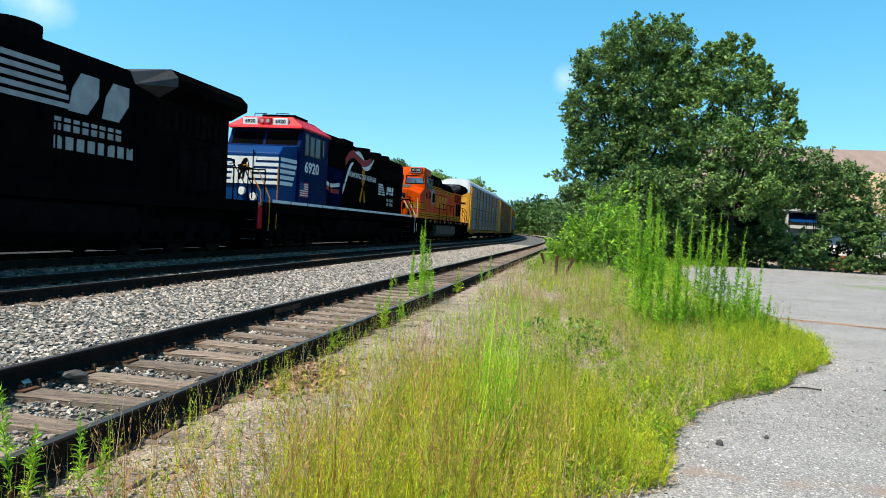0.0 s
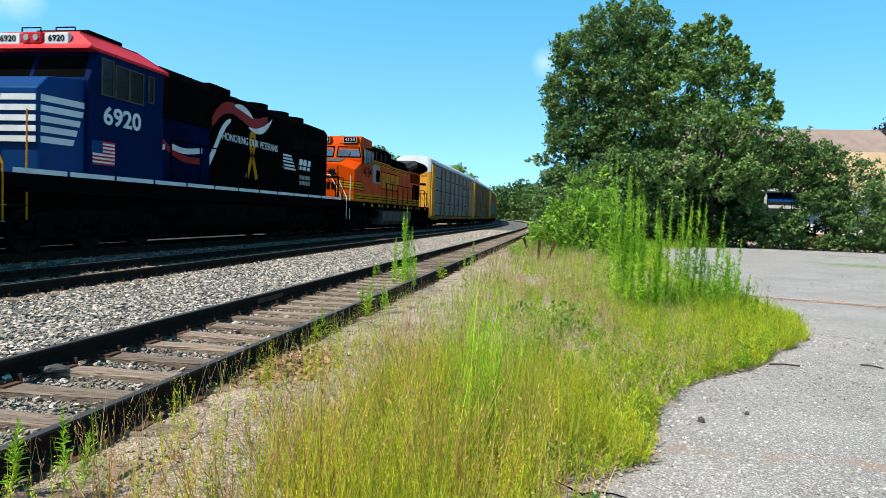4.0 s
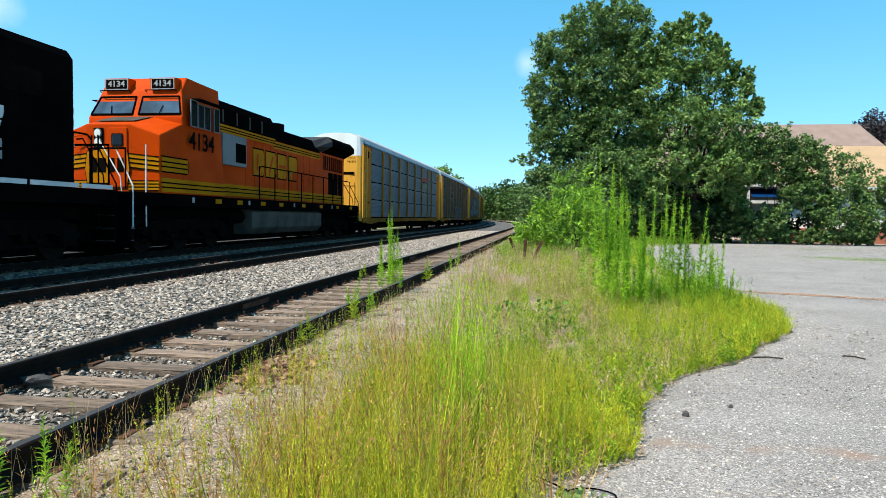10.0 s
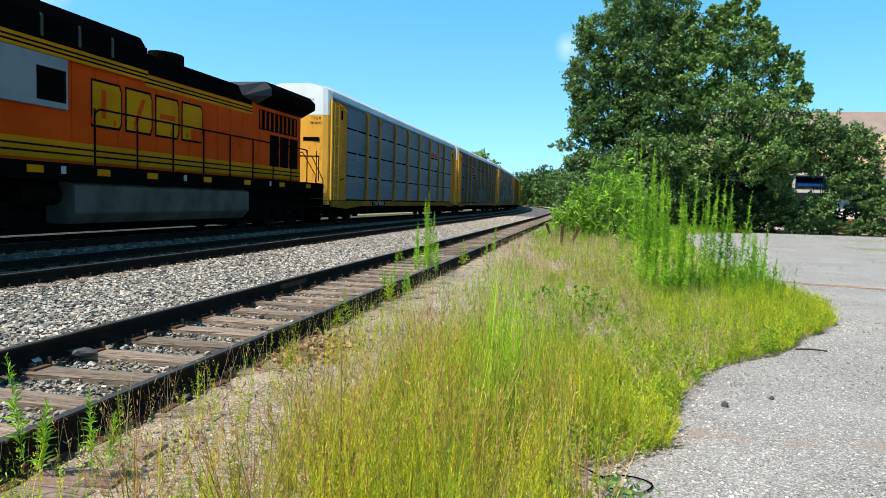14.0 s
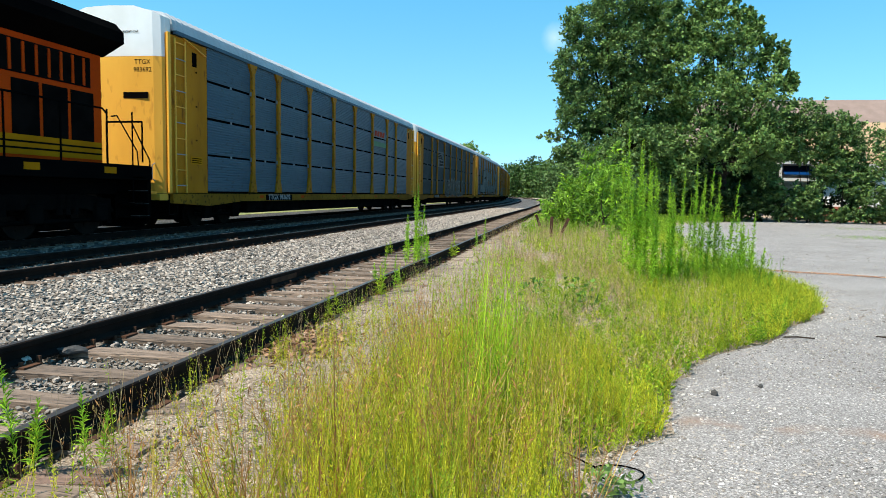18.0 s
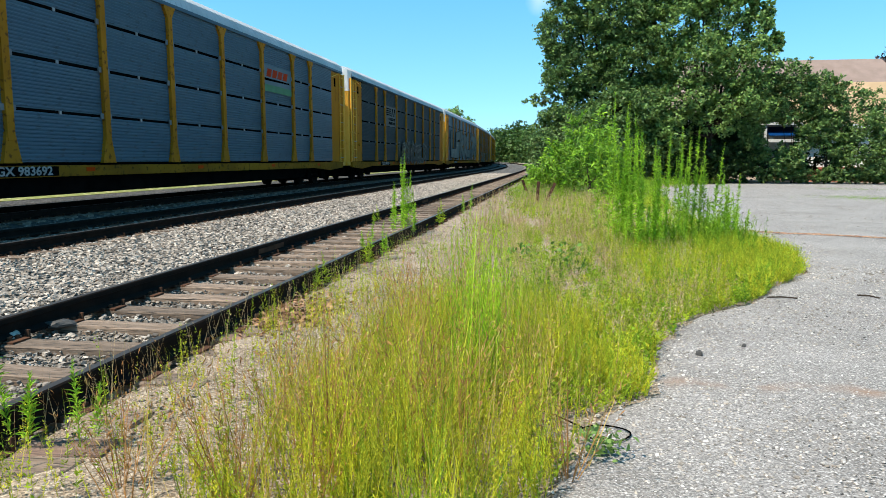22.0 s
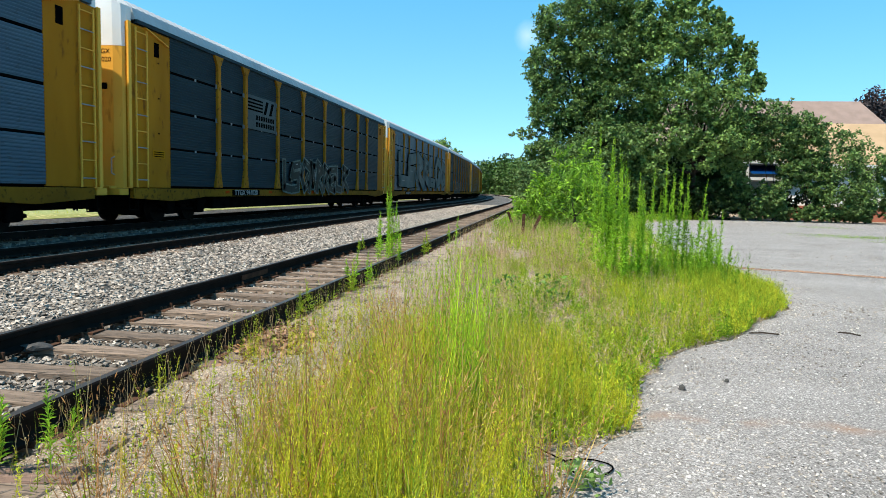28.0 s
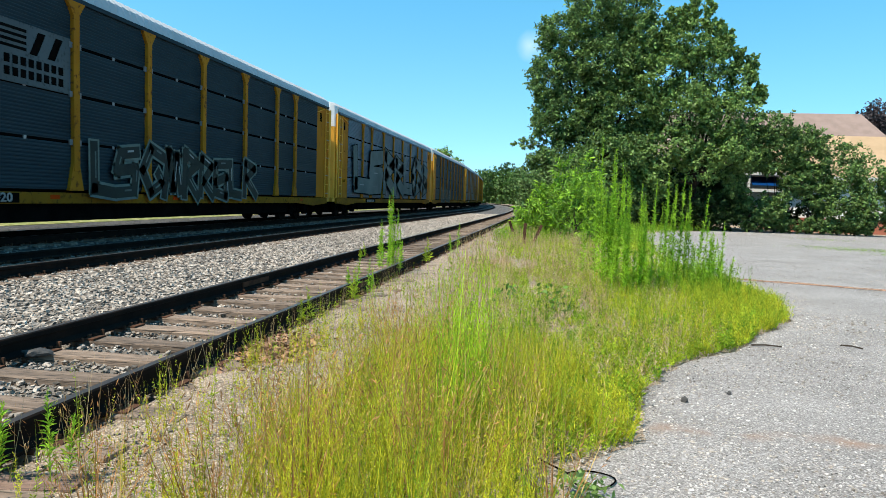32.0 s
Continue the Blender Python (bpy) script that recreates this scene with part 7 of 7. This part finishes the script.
tree("large dense dark green broadleaf tree beside the lot", 3.0, 46.6, [(-3.2, 0, 9.5, 1.4, 1.7, 1.9), (-2.7, 0, 12.2, 1.3, 1.5, 1.4), (-0.7, 0, 13.4, 1.8, 1.8, 1.5), (1.7, 0, 13.8, 1.5, 1.6, 1.3), (2.6, 0.2, 11.8, 1.6, 1.7, 1.7), (0.2, 0, 10.4, 2.5, 2.3, 2.1), (-2.3, 0, 6.9, 2.0, 1.9, 1.9), (1.4, 0, 7.6, 2.6, 2.1, 2.0), (-4.1, -0.3, 5.2, 1.1, 0.9, 0.35), (-2.7, -0.6, 3.7, 1.8, 1.5, 1.7), (0.6, -1.2, 4.3, 2.5, 1.9, 1.7), (-1.6, -0.8, 1.6, 2.1, 1.4, 1.3), (1.8, -1.0, 1.7, 2.1, 1.4, 1.3), (-1.7, 0, 14.2, 0.3, 0.3, 0.6), (-0.4, 0, 14.9, 0.35, 0.35, 0.6), (0.8, 0, 15.0, 0.3, 0.3, 0.5), (2.1, 0, 15.1, 0.35, 0.35, 0.6), (-3.3, 0, 11.6, 0.4, 0.4, 0.4), (-3.9, 0, 8.2, 0.5, 0.4, 0.3)], 3.5, 0.28, 0.21, 46, "leaf", 31, 0.24, second="leaf_light", lift_up=0.25)
tree("tall loose tree with upright branch tips and lighter leaves", 9.0, 46.4, [(-2.6, -0.5, 9.8, 1.6, 1.5, 2.2), (-0.8, -0.3, 11.4, 1.3, 1.3, 1.6), (-0.65, -0.3, 13.4, 0.26, 0.26, 1.1), (0.30, -0.3, 13.0, 0.26, 0.26, 1.2), (1.5, -0.2, 11.5, 0.28, 0.28, 1.1), (-1.9, -0.3, 12.6, 0.3, 0.3, 1.0), (0.95, -0.2, 12.0, 0.22, 0.22, 0.9), (-1.25, -0.3, 13.0, 0.22, 0.22, 0.8), (0.8, -0.2, 9.9, 1.4, 1.3, 1.6), (2.2, -0.2, 8.9, 1.0, 1.0, 1.3), (3.05, 0, 9.9, 0.25, 0.25, 0.9), (2.3, 0, 10.6, 0.22, 0.22, 0.8), (3.6, 0, 8.4, 0.35, 0.3, 0.55), (-1.0, -0.6, 7.4, 2.3, 1.8, 1.8), (1.8, -0.4, 6.8, 1.9, 1.6, 1.7), (-1.6, -1.0, 5.0, 1.9, 1.5, 1.1), (1.0, -1.0, 4.8, 1.9, 1.5, 0.9), (2.7, -0.9, 4.5, 0.9, 0.9, 0.7), (0.2, -1.2, 3.6, 1.6, 0.9, 0.8), (-2.6, -1.2, 3.0, 1.2, 1.2, 1.2)], 3.2, 0.2, 0.22, 42, "leaf_light", 32, 0.23, second="leaf", least=30, lift_up=0.9)
# most of these shrubs are coloured dark to fill the shaded hollow beneath the trees
for i, (x, y, h, w) in enumerate(((4.5, 50.5, 5.2, 2.4), (7.6, 51.0, 5.0, 2.4), (10.6, 51.0, 4.8, 2.0), (2.0, 43.8, 4.4, 2.0), (-0.4, 43.0, 3.4, 1.6), (11.4, 53.5, 5.5, 2.2), (13.0, 49.2, 2.1, 1.2), (15.0, 49.2, 2.0, 1.1), (17.0, 49.0, 2.9, 1.0), (9.0, 49.0, 2.6, 1.6), (7.9, 46.1, 2.7, 1.2), (9.4, 45.9, 2.5, 1.2), (10.9, 46.1, 2.6, 1.1), (6.4, 46.0, 2.8, 1.1))):
    tree("dense green shrub at the edge of the lot", x, y, [(0, 0, h * 0.40, w, w * 0.8, h * 0.40), (-w * 0.5, -0.3, h * 0.66, w * 0.6, w * 0.5, h * 0.28), (w * 0.5, -0.2, h * 0.6, w * 0.65, w * 0.5, h * 0.3), (0.2, 0, h * 0.85, w * 0.5, w * 0.4, h * 0.18), (0, -0.2, 0.8, w * 0.95, w * 0.5, 0.8)], 0.8, 0.09, 0.22, 26, "leaf" if i in (3, 4) else "leaf_shade", 40 + i, 0.28, "shrub", "shrub")
for i, (x, clumps) in enumerate((
        (12.5, [(0, 0, 5.0, 1.7, 1.3, 1.0), (-1.0, 0, 4.3, 1.1, 1.0, 1.6), (-1.1, -0.5, 2.6, 0.7, 0.7, 1.1), (0.4, -0.3, 1.25, 1.4, 0.8, 1.15)]),
        (14.0, [(-0.3, 0, 5.7, 1.3, 1.0, 0.9), (0, 0, 4.75, 1.5, 1.1, 0.95), (0.3, -0.2, 0.5, 0.7, 0.5, 0.45), (-0.2, -0.3, 1.3, 0.8, 0.7, 1.1), (1.0, -0.1, 3.1, 1.0, 0.8, 1.2), (-0.8, 0, 3.85, 1.1, 0.9, 0.5)]),
        (15.9, [(-0.5, 0, 5.0, 1.3, 1.0, 0.9), (0, 0, 4.3, 1.35, 1.0, 1.3), (0.6, -0.2, 2.4, 1.0, 0.7, 1.2), (-0.6, 0.2, 3.1, 1.1, 0.8, 1.1), (0.2, -0.5, 0.4, 1.0, 0.5, 0.4)]),
        (17.7, [(0, 0, 3.8, 1.4, 1.1, 1.45), (0, -0.3, 1.9, 1.5, 1.0, 1.2), (-0.4, -0.4, 0.4, 0.7, 0.4, 0.35)]),
        (19.4, [(0, 0, 3.3, 1.1, 1.0, 1.2), (-0.3, -0.3, 1.7, 1.0, 0.9, 1.0), (-0.5, -0.3, 0.35, 0.5, 0.4, 0.3)]),
        (20.9, [(0, 0, 2.7, 0.9, 0.8, 0.95), (0.1, 0, 1.2, 0.6, 0.7, 0.7)]),
        (18.7, [(0, -0.4, 0.7, 1.0, 0.7, 0.6)]), (21.6, [(0, -0.3, 0.7, 1.0, 0.6, 0.55)]),
        (22.2, [(0, 0, 1.5, 0.8, 0.7, 0.8), (0.2, 0, 0.6, 0.7, 0.6, 0.5)]))):
    clumps = [(a, b, c * ((1.10 if x > 17 else 1.12) if c > 2.4 else 1), d, e, f * (1.12 if c > 2.4 else 1)) for a, b, c, d, e, f in clumps]
    tree("loose leafy shrub with light tips in front of the house", x, 46.5, clumps, 0.9, 0.07, 0.18, 46, "leaf", 140 + i, 0.22, "shrub", "shrub", "leaf_light", 60)
for i, (x, y, h, w) in enumerate(((0.45, 27.0, 3.3, 0.7), (-0.15, 28.2, 2.2, 0.6), (1.35, 27.6, 3.5, 0.7), (-0.5, 29.0, 1.5, 0.5), (0.9, 25.0, 2.7, 0.4), (1.9, 28.6, 3.0, 0.7))):
    tree("bright green young sumac thicket beside the siding", x, y, [(0, 0, h * 0.5, w * 0.45, w * 0.5, h * 0.46), (0.5, 0, h * 0.36, w * 0.4, w * 0.4, h * 0.34), (-0.55, 0.1, h * 0.40, w * 0.4, w * 0.4, h * 0.36)], 0.7, 0.05, 0.25, 24, "leaf_fresh", 60 + i, 0.22, "bush", "bush", "weed_tall", 24, 0.22, 0.6)

# far woods along the line, and trees behind the train


def woods(name, spots, material, label, seed, leaf=1.0):
    rng = np.random.default_rng(seed)
    Vs = []
    for x, y, h, w in spots:
        n = 380
        d = unit(rng.normal(size=(n, 3)))
        lob = rng.uniform(0.7, 1.08, (n, 1))
        q = d * lob * np.array([w, w, h * 0.42]) + np.array([x, y, h * 0.56])
        q = np.concatenate([q, np.stack([x + rng.normal(size=60) * w * 0.6, y + rng.normal(size=60) * w * 0.4, rng.uniform(0.3, h * 0.3, 60)], 1)])
        Vs.append(leaves(np.repeat(q, 2, 0) + rng.normal(size=(len(q) * 2, 3)) * 0.5, leaf, rng, 0.6, 0.8))
    return quads(name, np.concatenate(Vs), material, None, label, "stuff", "woods")


rw2 = random.Random(8)
spots = []
for k in range(46):
    s = 95 + k * 6.5
    p = on_line(s, -7 - rw2.uniform(0, 9) - max(0, 150 - s) * 0.05)
    spots.append((p.x, p.y, rw2.uniform(8, 13) * (1.0 if s < 220 else 1.35), rw2.uniform(3, 4.5)))
woods("far_woods", spots, "far_leaf", "wooded edge along the curving line in the distance", 71)
spots = []
for k in range(40):
    p = on_line(330 + rw2.uniform(-25, 40), -20 + k * 5.5)
    spots.append((p.x, p.y, rw2.uniform(12, 18), rw2.uniform(4, 6)))
woods("far_woods", spots, "far_leaf", "far green tree line behind the train", 72, 1.3)
for i, (az, dist, h, w, m) in enumerate(((-8.9, 190, 14.5, 2.6, "leaf_light"), (-7.9, 196, 12.5, 2.2, "leaf_light"), (-12.4, 180, 15.0, 3.5, "leaf_light"), (-11.0, 188, 14.2, 2.8, "leaf_light"), (-15.7, 170, 16.5, 4.0, "leaf"), (-14.2, 175, 15.0, 3.0, "leaf"), (-17.5, 165, 14.0, 3.5, "leaf"), (-20, 160, 12, 4, "leaf"))):
    x, y = dist * math.sin(radians(az)), dist * math.cos(radians(az))
    tree("distant tree standing beyond the train", x, y, [(0, 0, h * 0.6, w, w, h * 0.3), (w * 0.4, 0, h * 0.82, w * 0.6, w * 0.6, h * 0.15), (-w * 0.5, 0, h * 0.74, w * 0.6, w * 0.6, h * 0.18)], h * 0.35, 0.3, 0.7, 14, m, 90 + i, 0.8)

# ---- house behind the shrubs ----
house = thing("house", "white-sided single-storey house with a tan shingle roof on a brick base", "house", "", pose(24.5, 56, 0.2))
part("wall", boxes((-8.0, 12, -3.6, 6, 0.75, 3.6)), "siding", house, "white lap siding")
part("foundation", boxes((-8.05, 12.05, -3.65, 6.05, -0.3, 0.75)), "brick", house, "red brick base")
part("roof", prism([(-4.4, 3.45), (-4.4, 3.62), (1.2, 6.95), (6.8, 3.62), (6.8, 3.45), (1.2, 6.75)], -8.8, 12.6, "x"), "shingle_tan", house, "sunlit tan shingle roof")
part("gable", prism([(-3.6, 3.5), (6.0, 3.5), (1.2, 6.5)], -8.0, 12.0, "x"), "siding", house)
part("fascia", boxes((-8.8, 12.6, -4.46, -4.40, 3.42, 3.64)), "white_paint", house)
for k in range(28):
    part("siding_board", prism([(-3.62, 0.78 + k * 0.1), (-3.60, 0.78 + k * 0.1), (-3.60, 0.875 + k * 0.1), (-3.605, 0.875 + k * 0.1)], -8.0, 12.0, "x"), "siding", house)
for x in (-0.6, 3.2, 7.4):
    w = part("window", boxes((x - 0.45, x + 0.45, -3.66, -3.60, 1.5, 3.0)), "glass", house, "double-hung house window")
    part("window_frame", boxes((x - 0.55, x + 0.55, -3.69, -3.62, 3.0, 3.12), (x - 0.55, x + 0.55, -3.70, -3.62, 1.4, 1.5), (x - 0.55, x - 0.45, -3.69, -3.62, 1.5, 3.0), (x + 0.45, x + 0.55, -3.69, -3.62, 1.5, 3.0), (x - 0.45, x + 0.45, -3.68, -3.64, 2.22, 2.28)), "white_paint", w)
porch = thing("porch", "small white-roofed porch with a dark blue awning, half hidden by shrubs", "porch", "", pose(15.2, 52.5, 0.45))
part("porch_roof", boxes((-1.6, 1.0, -0.8, 1.2, 3.35, 3.6), bevel=0.03), "white_paint", porch)
part("awning", prism([(-0.95, 2.65), (-0.85, 2.65), (0.4, 3.2), (0.4, 3.3)], -1.2, 0.8, "x"), "blue_paint", porch, "dark blue awning")
part("railing", boxes((-1.4, 0.9, -0.85, -0.80, 2.2, 2.42)), "white_paint", porch)
for x in (-1.4, 0.8):
    part("porch_post", boxes((x - 0.07, x + 0.07, -0.7, -0.56, -0.2, 3.35)), "white_paint", porch)
part("back_wall", boxes((-2.2, 1.8, 1.2, 1.3, -0.2, 3.4)), "siding", porch)
big = thing("building", "large building behind with a low brown shingle roof", "building", "", pose(17.5, 68, 0))
part("wall", boxes((-8, 13.6, 0, 14, -0.2, 5.7)), "siding", big)
bm = bmesh.new()
pts = [(-9, -1, 5.6), (14.6, -1, 5.6), (14.6, 15, 5.6), (-9, 15, 5.6), (-6, 5.5, 10.9), (11.9, 5.5, 10.9)]
vs = [bm.verts.new(p) for p in pts]
for f in ((0, 1, 5, 4), (1, 2, 5), (2, 3, 4, 5), (3, 0, 4), (3, 2, 1, 0)):
    bm.faces.new([vs[i] for i in f])
bmesh.ops.recalc_face_normals(bm, faces=bm.faces)
part("roof", bm, "shingle_brown", big, "brown hipped shingle roof")
part("side_addition", boxes((16.2, 19, 6, 12, -0.2, 9.6)), "white_paint", big)
tree("dark reddish-purple ornamental tree behind the house", 33.0, 79, [(0, 0, 10.8, 1.6, 1.5, 1.6), (1.0, 0, 9.8, 1.5, 1.2, 1.4), (-1.0, 0, 10.0, 1.3, 1.2, 1.3)], 6.5, 0.2, 0.3, 30, "dark_tree", 120, 0.4)
p0 = part("fence_post", boxes((17.3, 17.42, 46.2, 46.32, -0.1, 1.1), bevel=0.01), "tie_wood", None, "weathered wooden post at the lot's edge")
tagged(p0, category="post")

# ---- utility pole beyond the train ----
pole = thing("utility_pole", "weathered wooden utility pole with a crossarm and insulators", "utility pole", "", pose(-31.2, 37.4, -0.2))
part("pole", rod(bmesh.new(), (0, 0, -0.3), (0, 0, 10.3), 0.17, 12, 0.12), "bark", pole)
part("crossarm", boxes((-1.3, 1.3, -0.16, -0.05, 9.55, 9.68), bevel=0.01), "bark", pole)
for sx in (-1, 1):
    part("brace", rod(bmesh.new(), (sx * 0.7, -0.1, 9.55), (0, -0.12, 8.9), 0.025, 6), "tank_grey", pole)
for x in (-1.15, -0.7, -0.3, 0.3, 0.7, 1.15):
    part("insulator", rod(bmesh.new(), (x, -0.1, 9.68), (x, -0.1, 9.86), 0.045, 8), "dull_white", pole)
pole.rotation_euler.z = radians(-12)

# ---- small things lying about ----


def rock(label, x, y, z, sx, sy, sz, material, seed, name="rock"):
    rng = random.Random(seed)
    bm = bmesh.new()
    bmesh.ops.create_icosphere(bm, subdivisions=2, radius=1)
    for v in bm.verts:
        k = 0.8 + 0.35 * noise.noise(v.co * 1.3 + Vector((seed, 0, 0)))
        v.co = Vector((v.co.x * sx * k, v.co.y * sy * k, v.co.z * sz * k))
    ob = part(name, bm, material, None, label)
    ob.location = (x, y, z)
    ob.rotation_euler.z = rng.uniform(0, 3)
    return tagged(ob, category="rock")


rock("dark angular rock lying between the ties", -4.06, 5.06, 0.10, 0.15, 0.075, 0.045, "tar", 3)
rock("pale angular stone lying between the ties", -4.15, 4.66, 0.09, 0.08, 0.06, 0.05, "stone", 5)
rock("small dark stone on the asphalt", 1.03, 5.31, 0.025, 0.028, 0.035, 0.03, "tar", 7)
rock("small dark stone on the asphalt", 1.42, 5.62, 0.02, 0.022, 0.02, 0.018, "tar", 8)
rock("smooth grey stone on the asphalt", 1.05, 2.85, 0.025, 0.05, 0.04, 0.03, "dark_stone", 9)
for x, y, a, ln in ((2.3, 7.7, 80, 0.3), (3.25, 8.0, 40, 0.22), (1.6, 9.1, 10, 0.15), (4.3, 9.0, 70, 0.3)):
    tw = part("twig", tube([(0, 0, 0.012), (ln * 0.5, 0.02, 0.018), (ln, 0, 0.012)], 0.008), "bark", None, "thin dark twig on the asphalt")
    tagged(tw, category="twig")
    tw.location, tw.rotation_euler.z = (x - ln / 2, y, 0.008), radians(a - 80)
ring = [(0.25 + 0.125 * math.cos(a) * (1 + 0.08 * math.sin(3 * a)), 3.63 + 0.11 * math.sin(a), 0.02) for a in [2.6 - k * math.pi / 14 for k in range(31)]]
tagged(part("cable", tube([(-0.15, 3.95, 0.02), (0.0, 3.82, 0.025)] + ring, 0.0045, 6), "black_paint", None, "loop of thin black cable on the ground"), category="cable")


def pave_z(x, y):
    return 0.006 + 0.012 * noise.noise(Vector((x * 0.5, y * 0.5, 2)))


def crack(pts, wide, material, label, seed):
    """A ragged low ridge of soil along a crack in the pavement."""
    rnd = random.Random(seed)
    vs, n = [], 60 * (len(pts) - 1)
    for k in range(n + 1):
        f = k / n * (len(pts) - 1)
        i = min(int(f), len(pts) - 2)
        x, y = [pts[i][c] + (pts[i + 1][c] - pts[i][c]) * (f - i) for c in (0, 1)]
        y += 0.10 * noise.noise(Vector((x * 1.7, 7, seed)))
        a, b = wide * rnd.uniform(0.35, 1.0), wide * rnd.uniform(0.35, 1.0)
        z = pave_z(x, y)
        vs += [(x, y - a, z + 0.008), (x, y, z + rnd.uniform(0.016, 0.030)), (x, y + b, z + 0.008)]
    fs = [(3 * k + c, 3 * k + 3 + c, 3 * k + 4 + c, 3 * k + 1 + c) for k in range(n) for c in (0, 1)]
    part("crack_filling", (vs, [], fs), material, pave, label)


crack([(3.55, 15.12), (4.6, 14.72), (6.1, 14.12), (6.9, 13.85)], 0.07, "crack_soil", "soil-filled reddish crack across the lot", 3)
crack([(3.7, 14.95), (5.0, 14.45), (6.3, 13.95)], 0.05, "crack_soil", "thin branch of the soil-filled crack", 5)
# a small leafy plant beside the cable
C = np.array([0.20, 3.38, 0.0]) + RNG.normal(size=(130, 3)) * np.array([0.07, 0.06, 0.0]) + np.stack([np.zeros(130), np.zeros(130), RNG.uniform(0.02, 0.13, 130)], 1)
quads("small_plant", leaves(C, 0.045, RNG, 1.2, 0.5), "leaf_light", None, "small dark green leafy plant at the pavement's edge", "stuff", "plant")
for i, (x, y, r, n) in enumerate(((11.3, 29.3, 0.9, 1100), (12.8, 28.8, 0.8, 800), (11.9, 26.2, 0.5, 300), (14, 38, 0.9, 500))):
    q = RNG.normal(size=(n, 2)) * np.array([r, r * 0.9])
    grass_patch("lot_weeds", np.stack([x + q[:, 0], y + q[:, 1], np.zeros(n)], 1), 0.02, 0.07, 0.012, "weed_green", "thin low weeds in cracks of the lot", RNG, 1.2)
o = RNG.normal(size=(900, 2)) * np.array([0.28, 0.5])
C = np.stack([-2.32 + o[:, 0] * 0.6, 5.85 + o[:, 1] * 0.7, np.abs(RNG.normal(size=900)) * 0.02 + 0.08], 1)
quads("leaf_litter", leaves(C, 0.055, RNG, 1.6, 0.6), "litter", None, "dry brown leaves heaped beside the rail", "stuff", "litter")
for x, y, a, b in ((-2.33, 2.86, 12, 0.42), (-2.45, 5.0, 15, 0.5)):
    pl = part("old_plank", boxes((-b / 2, b / 2, -0.1, 0.1, -0.03, 0.035), bevel=0.01), "plank_wood", None, "half-buried reddish rotten plank beside the siding")
    tagged(pl, category="plank")
    pl.location, pl.rotation_euler.z = (x, y, 0.045), radians(a)
for k, (x, y) in enumerate(((-1.2, 27.0), (-0.75, 22.9), (-0.5, 23.4))):
    st = part("broken_stake", boxes((-0.05, 0.05, -0.04, 0.04, -0.1, 0.75), bevel=0.01), "rust", None, "reddish broken wooden stake in the weeds")
    tagged(st, category="stake")
    st.location, st.rotation_euler = (x, y, 0), (radians(12 - 9 * k), radians(-20 + 22 * k), 0)


# metres travelled along the line at each whole second, from 9 s
TRAVEL = [-24.73, -22.04, -19.36, -16.67, -13.96, -11.24, -8.5, -5.71, -2.86, 0.0, 2.86, 5.69, 8.49, 11.26, 14.01, 16.77, 19.53, 22.3, 25.12, 27.97, 30.89, 33.86, 36.88, 39.91, 42.92, 45.98, 49.03, 52.07, 55.11, 58.12, 61.18, 64.21, 67.24]


def travel(t):
    i = min(31, max(0, int(t)))
    p = [TRAVEL[max(0, min(32, i + k))] for k in (-1, 0, 1, 2)]
    f = t - i
    return p[1] + 0.5 * f * (p[2] - p[0] + f * (2 * p[0] - 5 * p[1] + 4 * p[2] - p[3] + f * (3 * (p[1] - p[2]) + p[3] - p[0]))) if 0 < i < 31 else p[1] + f * (p[2] - p[1])


def vehicle_pose(s, a, b):
    pa, pb = on_line(s + a, FAR_TRACK, TOP_3), on_line(s + b, FAR_TRACK, TOP_3)
    d = (pb - pa).normalized()
    o = pa - d * a
    return pose(o.x, o.y, o.z, 0, 0, math.degrees(math.atan2(-d.x, d.y)))


def motions():
    for ob, u, a, b in CARS:
        walk(ob, [(t, vehicle_pose(u - travel(t), a, b)) for t in range(33)])
    ticks = [k * 0.2 for k in range(161)]
    for w, y, r in WHEELS:
        walk(w, [(t, pose(0, y, r) @ Matrix.Rotation(travel(t) / r, 4, "X")) for t in ticks])


motions()
